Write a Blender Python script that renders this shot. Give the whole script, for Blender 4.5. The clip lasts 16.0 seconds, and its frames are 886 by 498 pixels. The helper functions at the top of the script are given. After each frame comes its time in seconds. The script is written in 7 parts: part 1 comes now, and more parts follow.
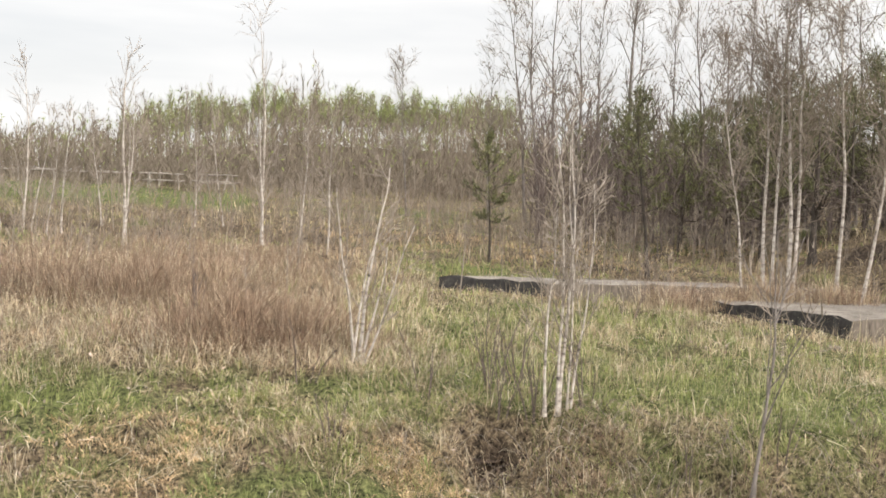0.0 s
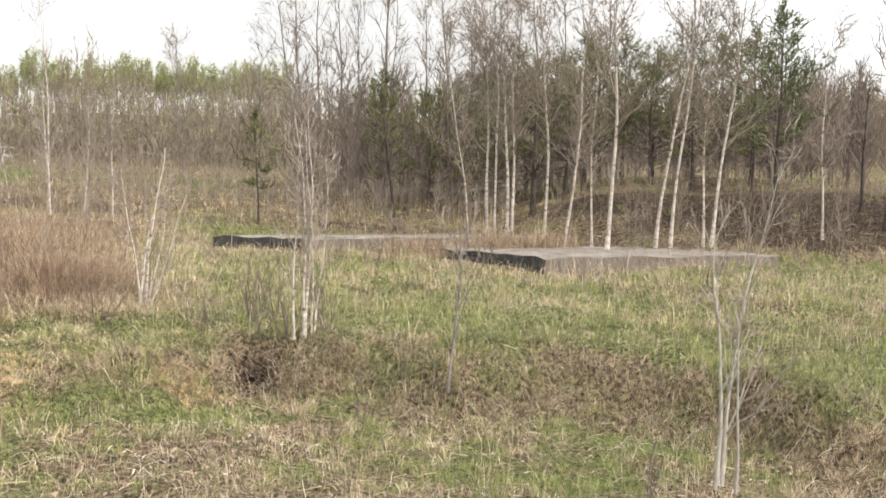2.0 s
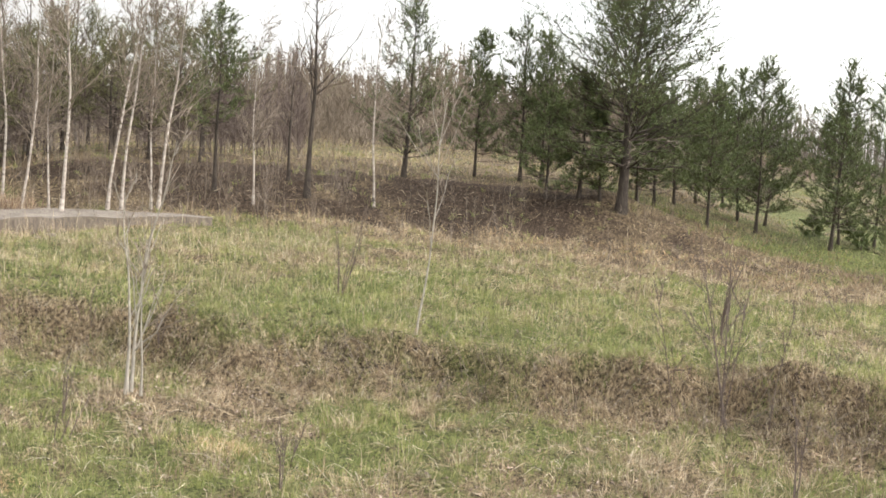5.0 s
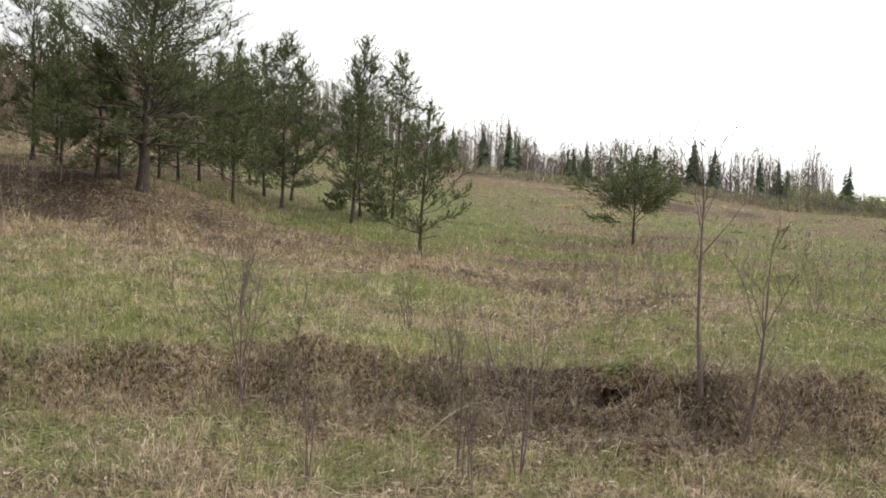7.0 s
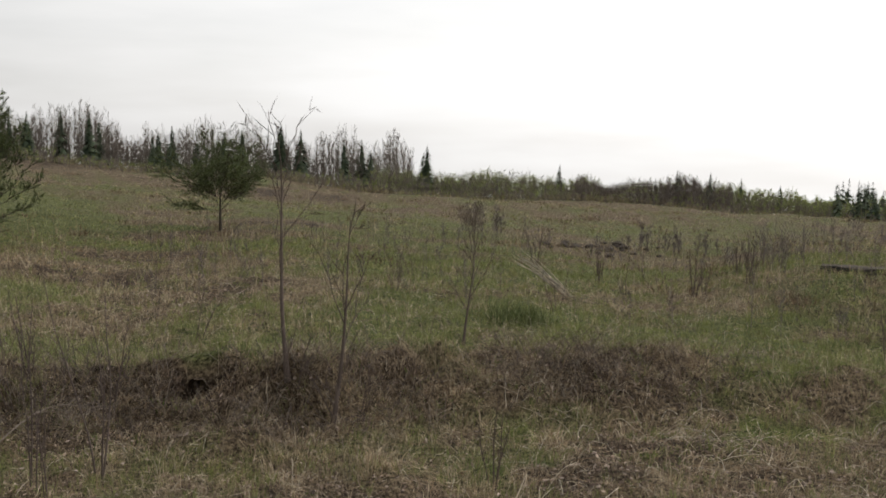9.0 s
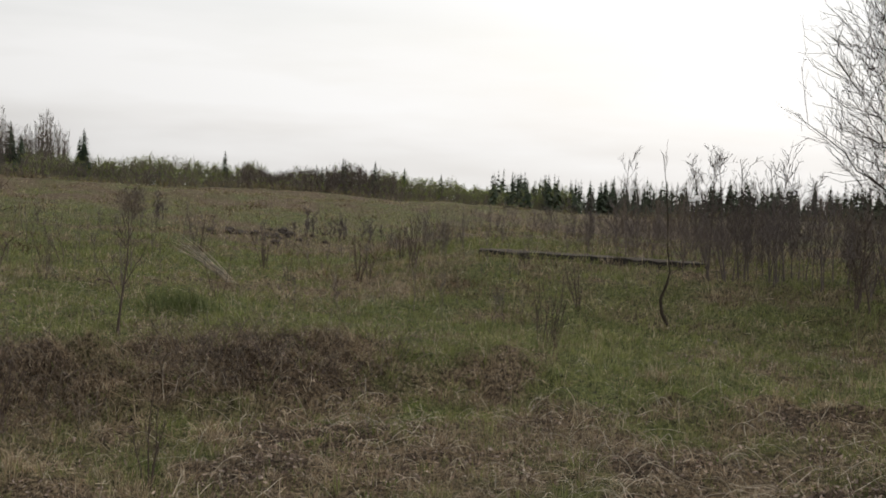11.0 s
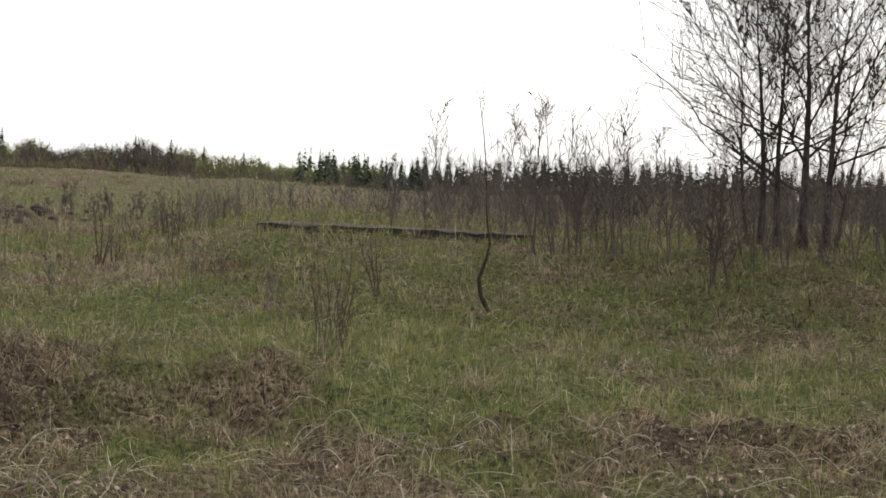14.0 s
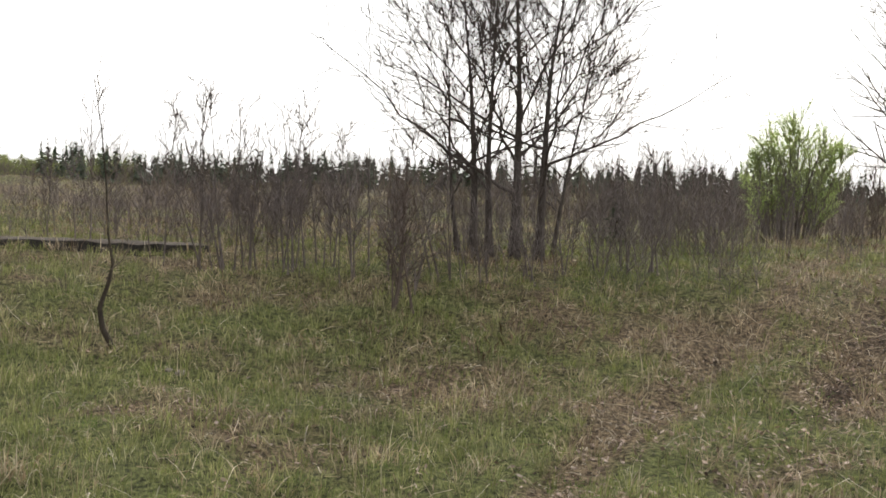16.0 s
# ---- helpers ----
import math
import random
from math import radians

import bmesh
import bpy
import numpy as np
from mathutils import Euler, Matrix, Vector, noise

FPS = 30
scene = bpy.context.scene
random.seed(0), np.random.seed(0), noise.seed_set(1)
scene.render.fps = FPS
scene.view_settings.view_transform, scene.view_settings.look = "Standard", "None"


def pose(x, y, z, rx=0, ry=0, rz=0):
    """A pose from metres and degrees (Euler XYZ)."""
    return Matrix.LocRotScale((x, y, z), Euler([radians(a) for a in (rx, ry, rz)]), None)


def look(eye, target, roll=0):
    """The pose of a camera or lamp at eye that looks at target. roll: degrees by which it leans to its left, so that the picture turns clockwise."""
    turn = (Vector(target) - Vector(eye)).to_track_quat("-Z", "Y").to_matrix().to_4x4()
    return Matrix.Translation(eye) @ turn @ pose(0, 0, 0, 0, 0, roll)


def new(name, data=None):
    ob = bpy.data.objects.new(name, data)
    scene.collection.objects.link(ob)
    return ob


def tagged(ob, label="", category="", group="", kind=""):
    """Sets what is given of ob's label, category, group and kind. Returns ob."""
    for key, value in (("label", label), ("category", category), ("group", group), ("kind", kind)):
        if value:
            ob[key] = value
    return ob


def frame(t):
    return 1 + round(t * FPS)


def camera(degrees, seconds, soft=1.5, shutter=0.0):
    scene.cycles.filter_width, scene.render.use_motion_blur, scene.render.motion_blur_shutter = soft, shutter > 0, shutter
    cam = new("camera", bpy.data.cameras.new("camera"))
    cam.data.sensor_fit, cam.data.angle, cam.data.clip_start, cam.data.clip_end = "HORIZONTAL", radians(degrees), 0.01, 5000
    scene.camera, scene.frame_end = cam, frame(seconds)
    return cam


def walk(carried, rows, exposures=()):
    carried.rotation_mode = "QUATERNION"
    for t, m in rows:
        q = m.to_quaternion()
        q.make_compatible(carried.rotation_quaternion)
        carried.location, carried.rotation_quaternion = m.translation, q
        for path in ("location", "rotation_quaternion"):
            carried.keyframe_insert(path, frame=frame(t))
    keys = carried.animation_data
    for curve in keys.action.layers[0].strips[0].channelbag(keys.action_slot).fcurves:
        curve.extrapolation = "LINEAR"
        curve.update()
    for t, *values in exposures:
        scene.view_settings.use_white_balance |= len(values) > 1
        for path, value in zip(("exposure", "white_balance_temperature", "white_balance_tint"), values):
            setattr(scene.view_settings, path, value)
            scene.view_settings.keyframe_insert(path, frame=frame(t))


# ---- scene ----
cam = camera(41.67, 16.0, soft=1.75, shutter=0.0)

PATH = [  # seconds, place, yaw to the left, pitch, roll
    (0, -0.247, 7.652, 3.085, 0.120, -1.711, 2.229),
    (0.5, -0.207, 6.884, 3.093, -4.264, -1.833, 1.999),
    (1, -0.195, 5.941, 3.124, -7.348, -2.377, 1.607),
    (1.5, -0.105, 5.039, 3.151, -8.868, -2.884, 1.445),
    (2, 0.023, 3.689, 3.180, -10.369, -3.322, 0.737),
    (2.5, -0.005, 2.119, 3.231, -12.044, -3.600, 0.674),
    (3, -0.326, 0.266, 3.411, -14.546, -3.992, 0.897),
    (3.5, -0.568, -0.521, 3.460, -18.250, -4.228, 1.259),
    (4, -0.673, -0.390, 3.423, -23.255, -4.304, 1.497),
    (4.5, -0.616, -0.395, 3.398, -28.870, -4.282, 1.859),
    (5, -0.482, -0.428, 3.309, -35.032, -4.273, 2.403),
    (5.2, -0.450, -0.433, 3.476, -37.667, -4.986, 2.780),
    (7.3, 0.247, -0.397, 3.289, -59.893, -4.453, 1.671),
    (7.5, 0.291, -0.394, 3.307, -61.522, -4.522, 1.692),
    (8, 0.313, -0.427, 3.297, -67.056, -4.719, 1.361),
    (8.5, 0.381, -0.430, 3.288, -72.610, -4.822, 2.041),
    (9, 0.478, -0.455, 3.269, -77.299, -4.796, 0.784),
    (9.5, 0.572, -0.489, 3.266, -81.662, -4.813, 0.487),
    (10, 0.621, -0.532, 3.243, -86.149, -4.817, 1.101),
    (12.5, 2.806, -0.412, 2.884, -101.124, -5.362, 1.605),
    (13, 3.882, -0.798, 2.730, -102.370, -5.364, 1.441),
    (13.5, 4.886, -1.282, 2.600, -102.136, -5.455, 1.302),
    (14, 5.885, -1.683, 2.528, -102.724, -5.563, 1.651),
    (14.5, 6.881, -2.114, 2.473, -104.719, -5.638, 1.918),
    (15, 7.743, -2.692, 2.451, -108.307, -5.579, 1.996),
    (15.5, 8.036, -3.662, 2.560, -110.383, -5.632, 2.091),
    (16, 8.400, -4.449, 2.649, -113.292, -5.676, 2.071),
]


def aim(x, y, z, yaw, pitch, roll):
    a, b = radians(yaw), radians(pitch)
    eye = Vector((x, y, z))
    return look(eye, eye + Vector((-math.sin(a) * math.cos(b), math.cos(a) * math.cos(b), math.sin(b))), roll)


walk(cam, [(row[0], aim(*row[1:])) for row in PATH],
     exposures=[(0, -0.56), (1.5, -0.42), (3.5, -0.38), (5.2, -0.34), (7.3, -1.02), (8.2, -1.5), (10, -2.12), (12.5, -2.08), (14, -1.63), (16, -1.2)])

# ---- light: a thin bright overcast with a veiled sun ----
SUN_AZ, SUN_EL = 126.0, 38.0
world = bpy.data.worlds.new("overcast")
scene.world = world
world.use_nodes = True
wn, wl = world.node_tree.nodes, world.node_tree.links
wn.clear()
sky = wn.new("ShaderNodeTexSky")
sky.sky_type, sky.sun_disc = "NISHITA", False
sky.sun_elevation, sky.sun_rotation = radians(SUN_EL), radians(SUN_AZ)
sky.dust_density, sky.ozone_density = 3.0, 1.0
coord = wn.new("ShaderNodeTexCoord")
stretch = wn.new("ShaderNodeMapping")
stretch.inputs["Scale"].default_value = (1.6, 1.6, 11.0)
stretch.inputs["Rotation"].default_value = (radians(3), 0, 0)
cloud = wn.new("ShaderNodeTexNoise")
cloud.inputs["Scale"].default_value, cloud.inputs["Detail"].default_value, cloud.inputs["Roughness"].default_value = 1.3, 5, 0.55
cover = wn.new("ShaderNodeMapRange")
cover.inputs["From Min"].default_value, cover.inputs["From Max"].default_value = 0.32, 0.62
cover.inputs["To Min"].default_value, cover.inputs["To Max"].default_value = 0.72, 0.97
veil = wn.new("ShaderNodeMix")
veil.data_type = "RGBA"
veil.inputs["B"].default_value = (10.8, 10.7, 10.6, 1)
back = wn.new("ShaderNodeBackground")
back.inputs["Strength"].default_value = 0.095
wout = wn.new("ShaderNodeOutputWorld")
wl.new(coord.outputs["Generated"], stretch.inputs["Vector"])
wl.new(stretch.outputs["Vector"], cloud.inputs["Vector"])
wl.new(cloud.outputs["Fac"], cover.inputs["Value"])
wl.new(cover.outputs["Result"], veil.inputs["Factor"])
wl.new(sky.outputs["Color"], veil.inputs["A"])
toward = wn.new("ShaderNodeVectorMath")
toward.operation = "DOT_PRODUCT"
toward.inputs[1].default_value = (math.sin(radians(SUN_AZ)) * math.cos(radians(SUN_EL)), math.cos(radians(SUN_AZ)) * math.cos(radians(SUN_EL)), math.sin(radians(SUN_EL)))
glow = wn.new("ShaderNodeMapRange")
glow.inputs["From Min"].default_value, glow.inputs["From Max"].default_value = -0.2, 1.0
glow.inputs["To Min"].default_value, glow.inputs["To Max"].default_value = 1.55, 5.2
bright = wn.new("ShaderNodeVectorMath")
bright.operation = "SCALE"
wl.new(coord.outputs["Generated"], toward.inputs[0])
wl.new(toward.outputs["Value"], glow.inputs["Value"])
wl.new(veil.outputs["Result"], bright.inputs[0])
wl.new(glow.outputs["Result"], bright.inputs["Scale"])
wl.new(bright.outputs["Vector"], back.inputs["Color"])
wl.new(back.outputs["Background"], wout.inputs["Surface"])

lamp = bpy.data.lights.new("sun", "SUN")
lamp.energy, lamp.angle, lamp.color = 3.3, radians(3), (1.0, 0.94, 0.85)
sun = new("sun", lamp)
sun.matrix_world = look((60, -30, 60), (60 - 50 * math.sin(radians(SUN_AZ)) * math.cos(radians(SUN_EL)), -30 - 50 * math.cos(radians(SUN_AZ)) * math.cos(radians(SUN_EL)), 60 - 50 * math.sin(radians(SUN_EL))))


# ---- materials ----
def material(name, build, rough=0.9, spec=0.2):
    """A principled material; build(nodes, links, shader) wires its colour and relief."""
    m = bpy.data.materials.new(name)
    m.use_nodes = True
    t = m.node_tree
    sh = t.nodes["Principled BSDF"]
    sh.inputs["Roughness"].default_value, sh.inputs["Specular IOR Level"].default_value = rough, spec
    build(t.nodes, t.links, sh)
    return m


def noise_node(nodes, links, scale, detail=4, rough=0.6, vector=None):
    n = nodes.new("ShaderNodeTexNoise")
    n.inputs["Scale"].default_value, n.inputs["Detail"].default_value, n.inputs["Roughness"].default_value = scale, detail, rough
    if vector is None:
        vector = nodes.new("ShaderNodeNewGeometry").outputs["Position"]
    links.new(vector, n.inputs["Vector"])
    return n.outputs["Fac"]


def ramp(nodes, links, fac, stops):
    r = nodes.new("ShaderNodeValToRGB")
    e = r.color_ramp.elements
    while len(e) < len(stops):
        e.new(0.5)
    for k, (p, c) in zip(e, stops):
        k.position, k.color = p, (*c, 1)
    links.new(fac, r.inputs["Fac"])
    return r.outputs["Color"]


def blend(nodes, links, fac, a, b, kind="MIX"):
    m = nodes.new("ShaderNodeMix")
    m.data_type, m.blend_type = "RGBA", kind
    for key, v in (("Factor", fac), ("A", a), ("B", b)):
        if isinstance(v, (int, float)):
            m.inputs[key].default_value = v
        elif isinstance(v, tuple):
            m.inputs[key].default_value = (*v, 1)
        else:
            links.new(v, m.inputs[key])
    return m.outputs["Result"]


def relief(nodes, links, sh, height, strength, distance):
    b = nodes.new("ShaderNodeBump")
    b.inputs["Strength"].default_value, b.inputs["Distance"].default_value = strength, distance
    links.new(height, b.inputs["Height"])
    links.new(b.outputs["Normal"], sh.inputs["Normal"])


def dryness(nodes):
    a = nodes.new("ShaderNodeAttribute")
    a.attribute_name = "dry"
    return a.outputs["Fac"]


STRAW, TAN, LITTER, GREEN, LUSH = (0.38, 0.30, 0.19), (0.24, 0.185, 0.115), (0.13, 0.095, 0.065), (0.17, 0.18, 0.07), (0.14, 0.19, 0.055)


def turf(n, l, sh):
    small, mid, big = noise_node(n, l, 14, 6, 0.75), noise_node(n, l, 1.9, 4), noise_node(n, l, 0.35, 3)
    # Near-black low stops put the shade of gaps between blades into the colour.
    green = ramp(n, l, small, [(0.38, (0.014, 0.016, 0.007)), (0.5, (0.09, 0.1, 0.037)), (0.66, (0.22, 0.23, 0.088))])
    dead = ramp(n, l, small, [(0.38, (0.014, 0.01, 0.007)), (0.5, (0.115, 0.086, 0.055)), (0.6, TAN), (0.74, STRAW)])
    fac = n.new("ShaderNodeMath")
    fac.operation = "MULTIPLY_ADD"
    l.new(mid, fac.inputs[0])
    fac.inputs[1].default_value = 1.1
    l.new(dryness(n), fac.inputs[2])
    f2 = n.new("ShaderNodeMath")
    f2.operation = "MULTIPLY_ADD"
    l.new(big, f2.inputs[0])
    f2.inputs[1].default_value = 0.7
    l.new(fac.outputs[0], f2.inputs[2])
    f3 = n.new("ShaderNodeMapRange")
    f3.inputs["From Min"].default_value, f3.inputs["From Max"].default_value = 1.1, 1.75
    l.new(f2.outputs[0], f3.inputs["Value"])
    # The earth's lowest stop holds painted gap shade as well.
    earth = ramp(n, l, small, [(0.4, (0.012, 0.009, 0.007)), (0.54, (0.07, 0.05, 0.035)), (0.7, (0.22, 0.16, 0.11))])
    bare = n.new("ShaderNodeMapRange")
    bare.inputs["From Min"].default_value, bare.inputs["From Max"].default_value = 1.05, 1.6
    l.new(dryness(n), bare.inputs["Value"])
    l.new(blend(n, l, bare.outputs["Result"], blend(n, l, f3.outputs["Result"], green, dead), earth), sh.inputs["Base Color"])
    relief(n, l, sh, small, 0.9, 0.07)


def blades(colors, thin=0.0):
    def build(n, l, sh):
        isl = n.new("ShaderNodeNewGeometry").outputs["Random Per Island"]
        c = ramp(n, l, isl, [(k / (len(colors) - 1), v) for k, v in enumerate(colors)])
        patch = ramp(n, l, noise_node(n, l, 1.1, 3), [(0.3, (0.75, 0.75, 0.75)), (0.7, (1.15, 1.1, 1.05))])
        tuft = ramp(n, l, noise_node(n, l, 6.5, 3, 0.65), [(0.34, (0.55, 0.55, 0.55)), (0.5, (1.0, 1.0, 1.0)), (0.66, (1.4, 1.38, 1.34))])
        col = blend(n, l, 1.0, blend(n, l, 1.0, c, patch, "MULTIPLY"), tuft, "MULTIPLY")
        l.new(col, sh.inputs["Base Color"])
        if thin:
            tr, mx = n.new("ShaderNodeBsdfTranslucent"), n.new("ShaderNodeMixShader")
            mx.inputs["Fac"].default_value = thin
            l.new(col, tr.inputs["Color"])
            l.new(sh.outputs["BSDF"], mx.inputs[1])
            l.new(tr.outputs["BSDF"], mx.inputs[2])
            l.new(mx.outputs["Shader"], n["Material Output"].inputs["Surface"])
    return build


M_TURF = material("turf", turf, 0.95, 0.1)
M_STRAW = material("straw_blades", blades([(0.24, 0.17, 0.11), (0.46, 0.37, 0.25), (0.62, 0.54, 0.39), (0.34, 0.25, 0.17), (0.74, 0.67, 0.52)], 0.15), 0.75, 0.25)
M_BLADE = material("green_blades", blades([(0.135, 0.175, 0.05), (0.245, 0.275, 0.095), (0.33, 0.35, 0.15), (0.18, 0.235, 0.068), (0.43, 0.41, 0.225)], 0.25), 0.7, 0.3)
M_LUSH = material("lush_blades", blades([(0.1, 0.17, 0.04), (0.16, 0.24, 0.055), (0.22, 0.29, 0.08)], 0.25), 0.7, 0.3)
# Paler than green_blades: the meadow's sunlit look is mixed into this colour.
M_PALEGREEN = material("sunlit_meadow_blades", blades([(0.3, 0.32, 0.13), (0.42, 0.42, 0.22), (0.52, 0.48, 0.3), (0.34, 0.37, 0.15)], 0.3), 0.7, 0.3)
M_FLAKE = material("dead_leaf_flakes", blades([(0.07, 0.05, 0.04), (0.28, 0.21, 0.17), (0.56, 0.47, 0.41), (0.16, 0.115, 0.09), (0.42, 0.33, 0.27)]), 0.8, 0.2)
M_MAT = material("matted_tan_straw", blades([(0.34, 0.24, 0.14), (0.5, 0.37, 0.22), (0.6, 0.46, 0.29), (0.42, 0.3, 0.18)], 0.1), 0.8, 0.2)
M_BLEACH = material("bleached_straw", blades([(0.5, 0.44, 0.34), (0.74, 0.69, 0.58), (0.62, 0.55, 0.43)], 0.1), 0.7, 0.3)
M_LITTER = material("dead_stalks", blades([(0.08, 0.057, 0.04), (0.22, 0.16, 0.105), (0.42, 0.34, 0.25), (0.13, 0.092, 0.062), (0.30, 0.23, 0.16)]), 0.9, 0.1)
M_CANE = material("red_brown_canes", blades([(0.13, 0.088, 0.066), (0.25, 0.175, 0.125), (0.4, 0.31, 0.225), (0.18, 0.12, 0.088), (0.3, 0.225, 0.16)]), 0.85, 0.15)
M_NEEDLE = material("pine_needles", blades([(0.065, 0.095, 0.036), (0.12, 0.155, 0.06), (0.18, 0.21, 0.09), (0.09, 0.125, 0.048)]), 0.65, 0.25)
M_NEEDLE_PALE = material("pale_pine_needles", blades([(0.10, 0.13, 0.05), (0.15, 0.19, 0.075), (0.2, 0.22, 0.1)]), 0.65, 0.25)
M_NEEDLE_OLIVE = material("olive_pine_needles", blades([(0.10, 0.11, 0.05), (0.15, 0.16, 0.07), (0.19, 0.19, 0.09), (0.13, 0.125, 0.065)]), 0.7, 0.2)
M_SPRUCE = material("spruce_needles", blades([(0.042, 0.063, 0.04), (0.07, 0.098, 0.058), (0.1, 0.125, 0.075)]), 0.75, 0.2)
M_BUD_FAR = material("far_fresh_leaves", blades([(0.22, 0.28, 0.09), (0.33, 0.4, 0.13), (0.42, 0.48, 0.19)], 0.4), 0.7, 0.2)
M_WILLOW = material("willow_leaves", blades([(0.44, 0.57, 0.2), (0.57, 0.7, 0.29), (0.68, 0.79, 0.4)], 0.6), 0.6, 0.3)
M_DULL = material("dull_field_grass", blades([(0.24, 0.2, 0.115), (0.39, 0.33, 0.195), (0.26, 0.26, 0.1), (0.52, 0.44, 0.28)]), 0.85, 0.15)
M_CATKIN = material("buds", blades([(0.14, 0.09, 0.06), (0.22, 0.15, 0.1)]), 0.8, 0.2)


def birch_bark(n, l, sh):
    pos = n.new("ShaderNodeNewGeometry").outputs["Position"]
    mp = n.new("ShaderNodeMapping")
    mp.inputs["Scale"].default_value = (8, 8, 13)
    l.new(pos, mp.inputs["Vector"])
    marks = noise_node(n, l, 1.0, 3, 0.6, mp.outputs["Vector"])
    c = ramp(n, l, marks, [(0.3, (0.06, 0.05, 0.042)), (0.4, (0.30, 0.255, 0.22)), (0.6, (0.50, 0.445, 0.39)), (0.8, (0.64, 0.585, 0.53))])
    l.new(c, sh.inputs["Base Color"])
    relief(n, l, sh, marks, 0.5, 0.01)


def grey_bark(a, b):
    def build(n, l, sh):
        mp = n.new("ShaderNodeMapping")
        mp.inputs["Scale"].default_value = (22, 22, 5)
        l.new(n.new("ShaderNodeNewGeometry").outputs["Position"], mp.inputs["Vector"])
        f = noise_node(n, l, 1.0, 5, 0.65, mp.outputs["Vector"])
        l.new(ramp(n, l, f, [(0.3, a), (0.7, b)]), sh.inputs["Base Color"])
        relief(n, l, sh, f, 0.7, 0.02)
    return build


M_BIRCH = material("birch_bark", birch_bark, 0.7, 0.3)
M_GREY = material("grey_bark", grey_bark((0.10, 0.085, 0.075), (0.27, 0.235, 0.21)), 0.9, 0.15)
M_PALE = material("pale_aspen_bark", grey_bark((0.2, 0.18, 0.15), (0.46, 0.42, 0.36)), 0.85, 0.2)
M_DARK = material("dark_bark", grey_bark((0.03, 0.026, 0.022), (0.11, 0.09, 0.075)), 0.95, 0.1)
M_TWIG = material("brown_twigs", grey_bark((0.16, 0.127, 0.1), (0.31, 0.26, 0.21)), 0.9, 0.15)
M_HAZE = material("far_twigs", grey_bark((0.125, 0.1, 0.076), (0.26, 0.215, 0.165)), 0.9, 0.1)
M_SHOOT = material("pale_shoots", grey_bark((0.19, 0.155, 0.125), (0.34, 0.29, 0.24)), 0.9, 0.15)
M_FARWOOD = material("purple_brown_far_twigs", grey_bark((0.13, 0.108, 0.096), (0.26, 0.22, 0.194)), 0.9, 0.1)
# Lighter copy of far_twigs, with the sunlight put into its colour.
M_CREST = material("sunlit_far_twigs", grey_bark((0.17, 0.145, 0.122), (0.33, 0.29, 0.25)), 0.9, 0.1)
M_SHRUB = material("grey_brown_shoots", grey_bark((0.11, 0.092, 0.087), (0.25, 0.214, 0.202)), 0.9, 0.15)
M_TRUNK = material("furrowed_poplar_bark", grey_bark((0.045, 0.038, 0.035), (0.15, 0.128, 0.115)), 0.95, 0.1)
M_TWIG_DARK = material("dark_twigs", grey_bark((0.09, 0.07, 0.06), (0.19, 0.15, 0.13)), 0.9, 0.15)


def concrete(n, l, sh):
    fine, mid = noise_node(n, l, 38, 6, 0.75), noise_node(n, l, 2.2, 5, 0.65)
    base = ramp(n, l, mid, [(0.3, (0.13, 0.115, 0.10)), (0.5, (0.27, 0.24, 0.21)), (0.72, (0.38, 0.345, 0.31))])
    grit = ramp(n, l, fine, [(0.35, (0.45, 0.43, 0.4)), (0.65, (1.1, 1.08, 1.05))])
    l.new(blend(n, l, 1.0, base, grit, "MULTIPLY"), sh.inputs["Base Color"])
    relief(n, l, sh, fine, 0.8, 0.02)


# Mottled concrete darkened so its colour carries the shade of unlit faces.
def shade_dark(n, l, sh):
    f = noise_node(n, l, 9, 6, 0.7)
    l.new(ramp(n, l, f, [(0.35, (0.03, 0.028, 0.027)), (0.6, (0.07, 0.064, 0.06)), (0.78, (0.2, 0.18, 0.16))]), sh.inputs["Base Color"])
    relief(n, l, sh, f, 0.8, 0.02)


M_CONCRETE = material("weathered_concrete", concrete, 0.92, 0.2)
M_SHADE_FACE = material("shade_dark_concrete_face", shade_dark, 0.9, 0.2)
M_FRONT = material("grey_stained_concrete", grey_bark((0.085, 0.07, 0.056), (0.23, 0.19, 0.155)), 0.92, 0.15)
M_SIDE = material("dark_brown_concrete", grey_bark((0.04, 0.033, 0.027), (0.13, 0.11, 0.09)), 0.92, 0.15)
M_EARTH = material("dug_earth", grey_bark((0.035, 0.026, 0.02), (0.11, 0.075, 0.05)), 0.95, 0.1)
M_PLANK = material("weathered_planks", grey_bark((0.30, 0.26, 0.22), (0.5, 0.45, 0.4)), 0.9, 0.15)


# ---- the lie of the land ----
AZ = [-40, -15, 0, 15, 30, 45, 58, 63.5, 70, 82, 95, 105, 118, 135]
BANK_R = [21.2, 21.2, 20.9, 20.6, 19.0, 17.5, 17.1, 16.9, 16.8, 17.7, 19.0, 18.2, 18.2, 18.2]
LOW_Z = [0.05, 0.05, 0.05, -0.25, -0.45, -0.5, -0.5, -0.5, -0.5, -0.5, -0.45, -0.4, -0.35, -0.3]
TOP_Z = [0.8, 0.8, 0.75, 0.6, 0.28, 0.28, 0.3, 0.08, 0.4, 0.3, -0.1, -0.3, -0.25, -0.2]
FAR_EL = [1.2, 1.2, 1.1, 1.0, 1.2, 1.0, -0.85, -1.15, -1.5, -2.25, -2.88, -3.02, -3.0, -2.95]
RISE = [0.65, 0.65, 0.65, 0.65, 0.7, 0.9, 1, 1, 1, 1, 1, 1, 1, 1]


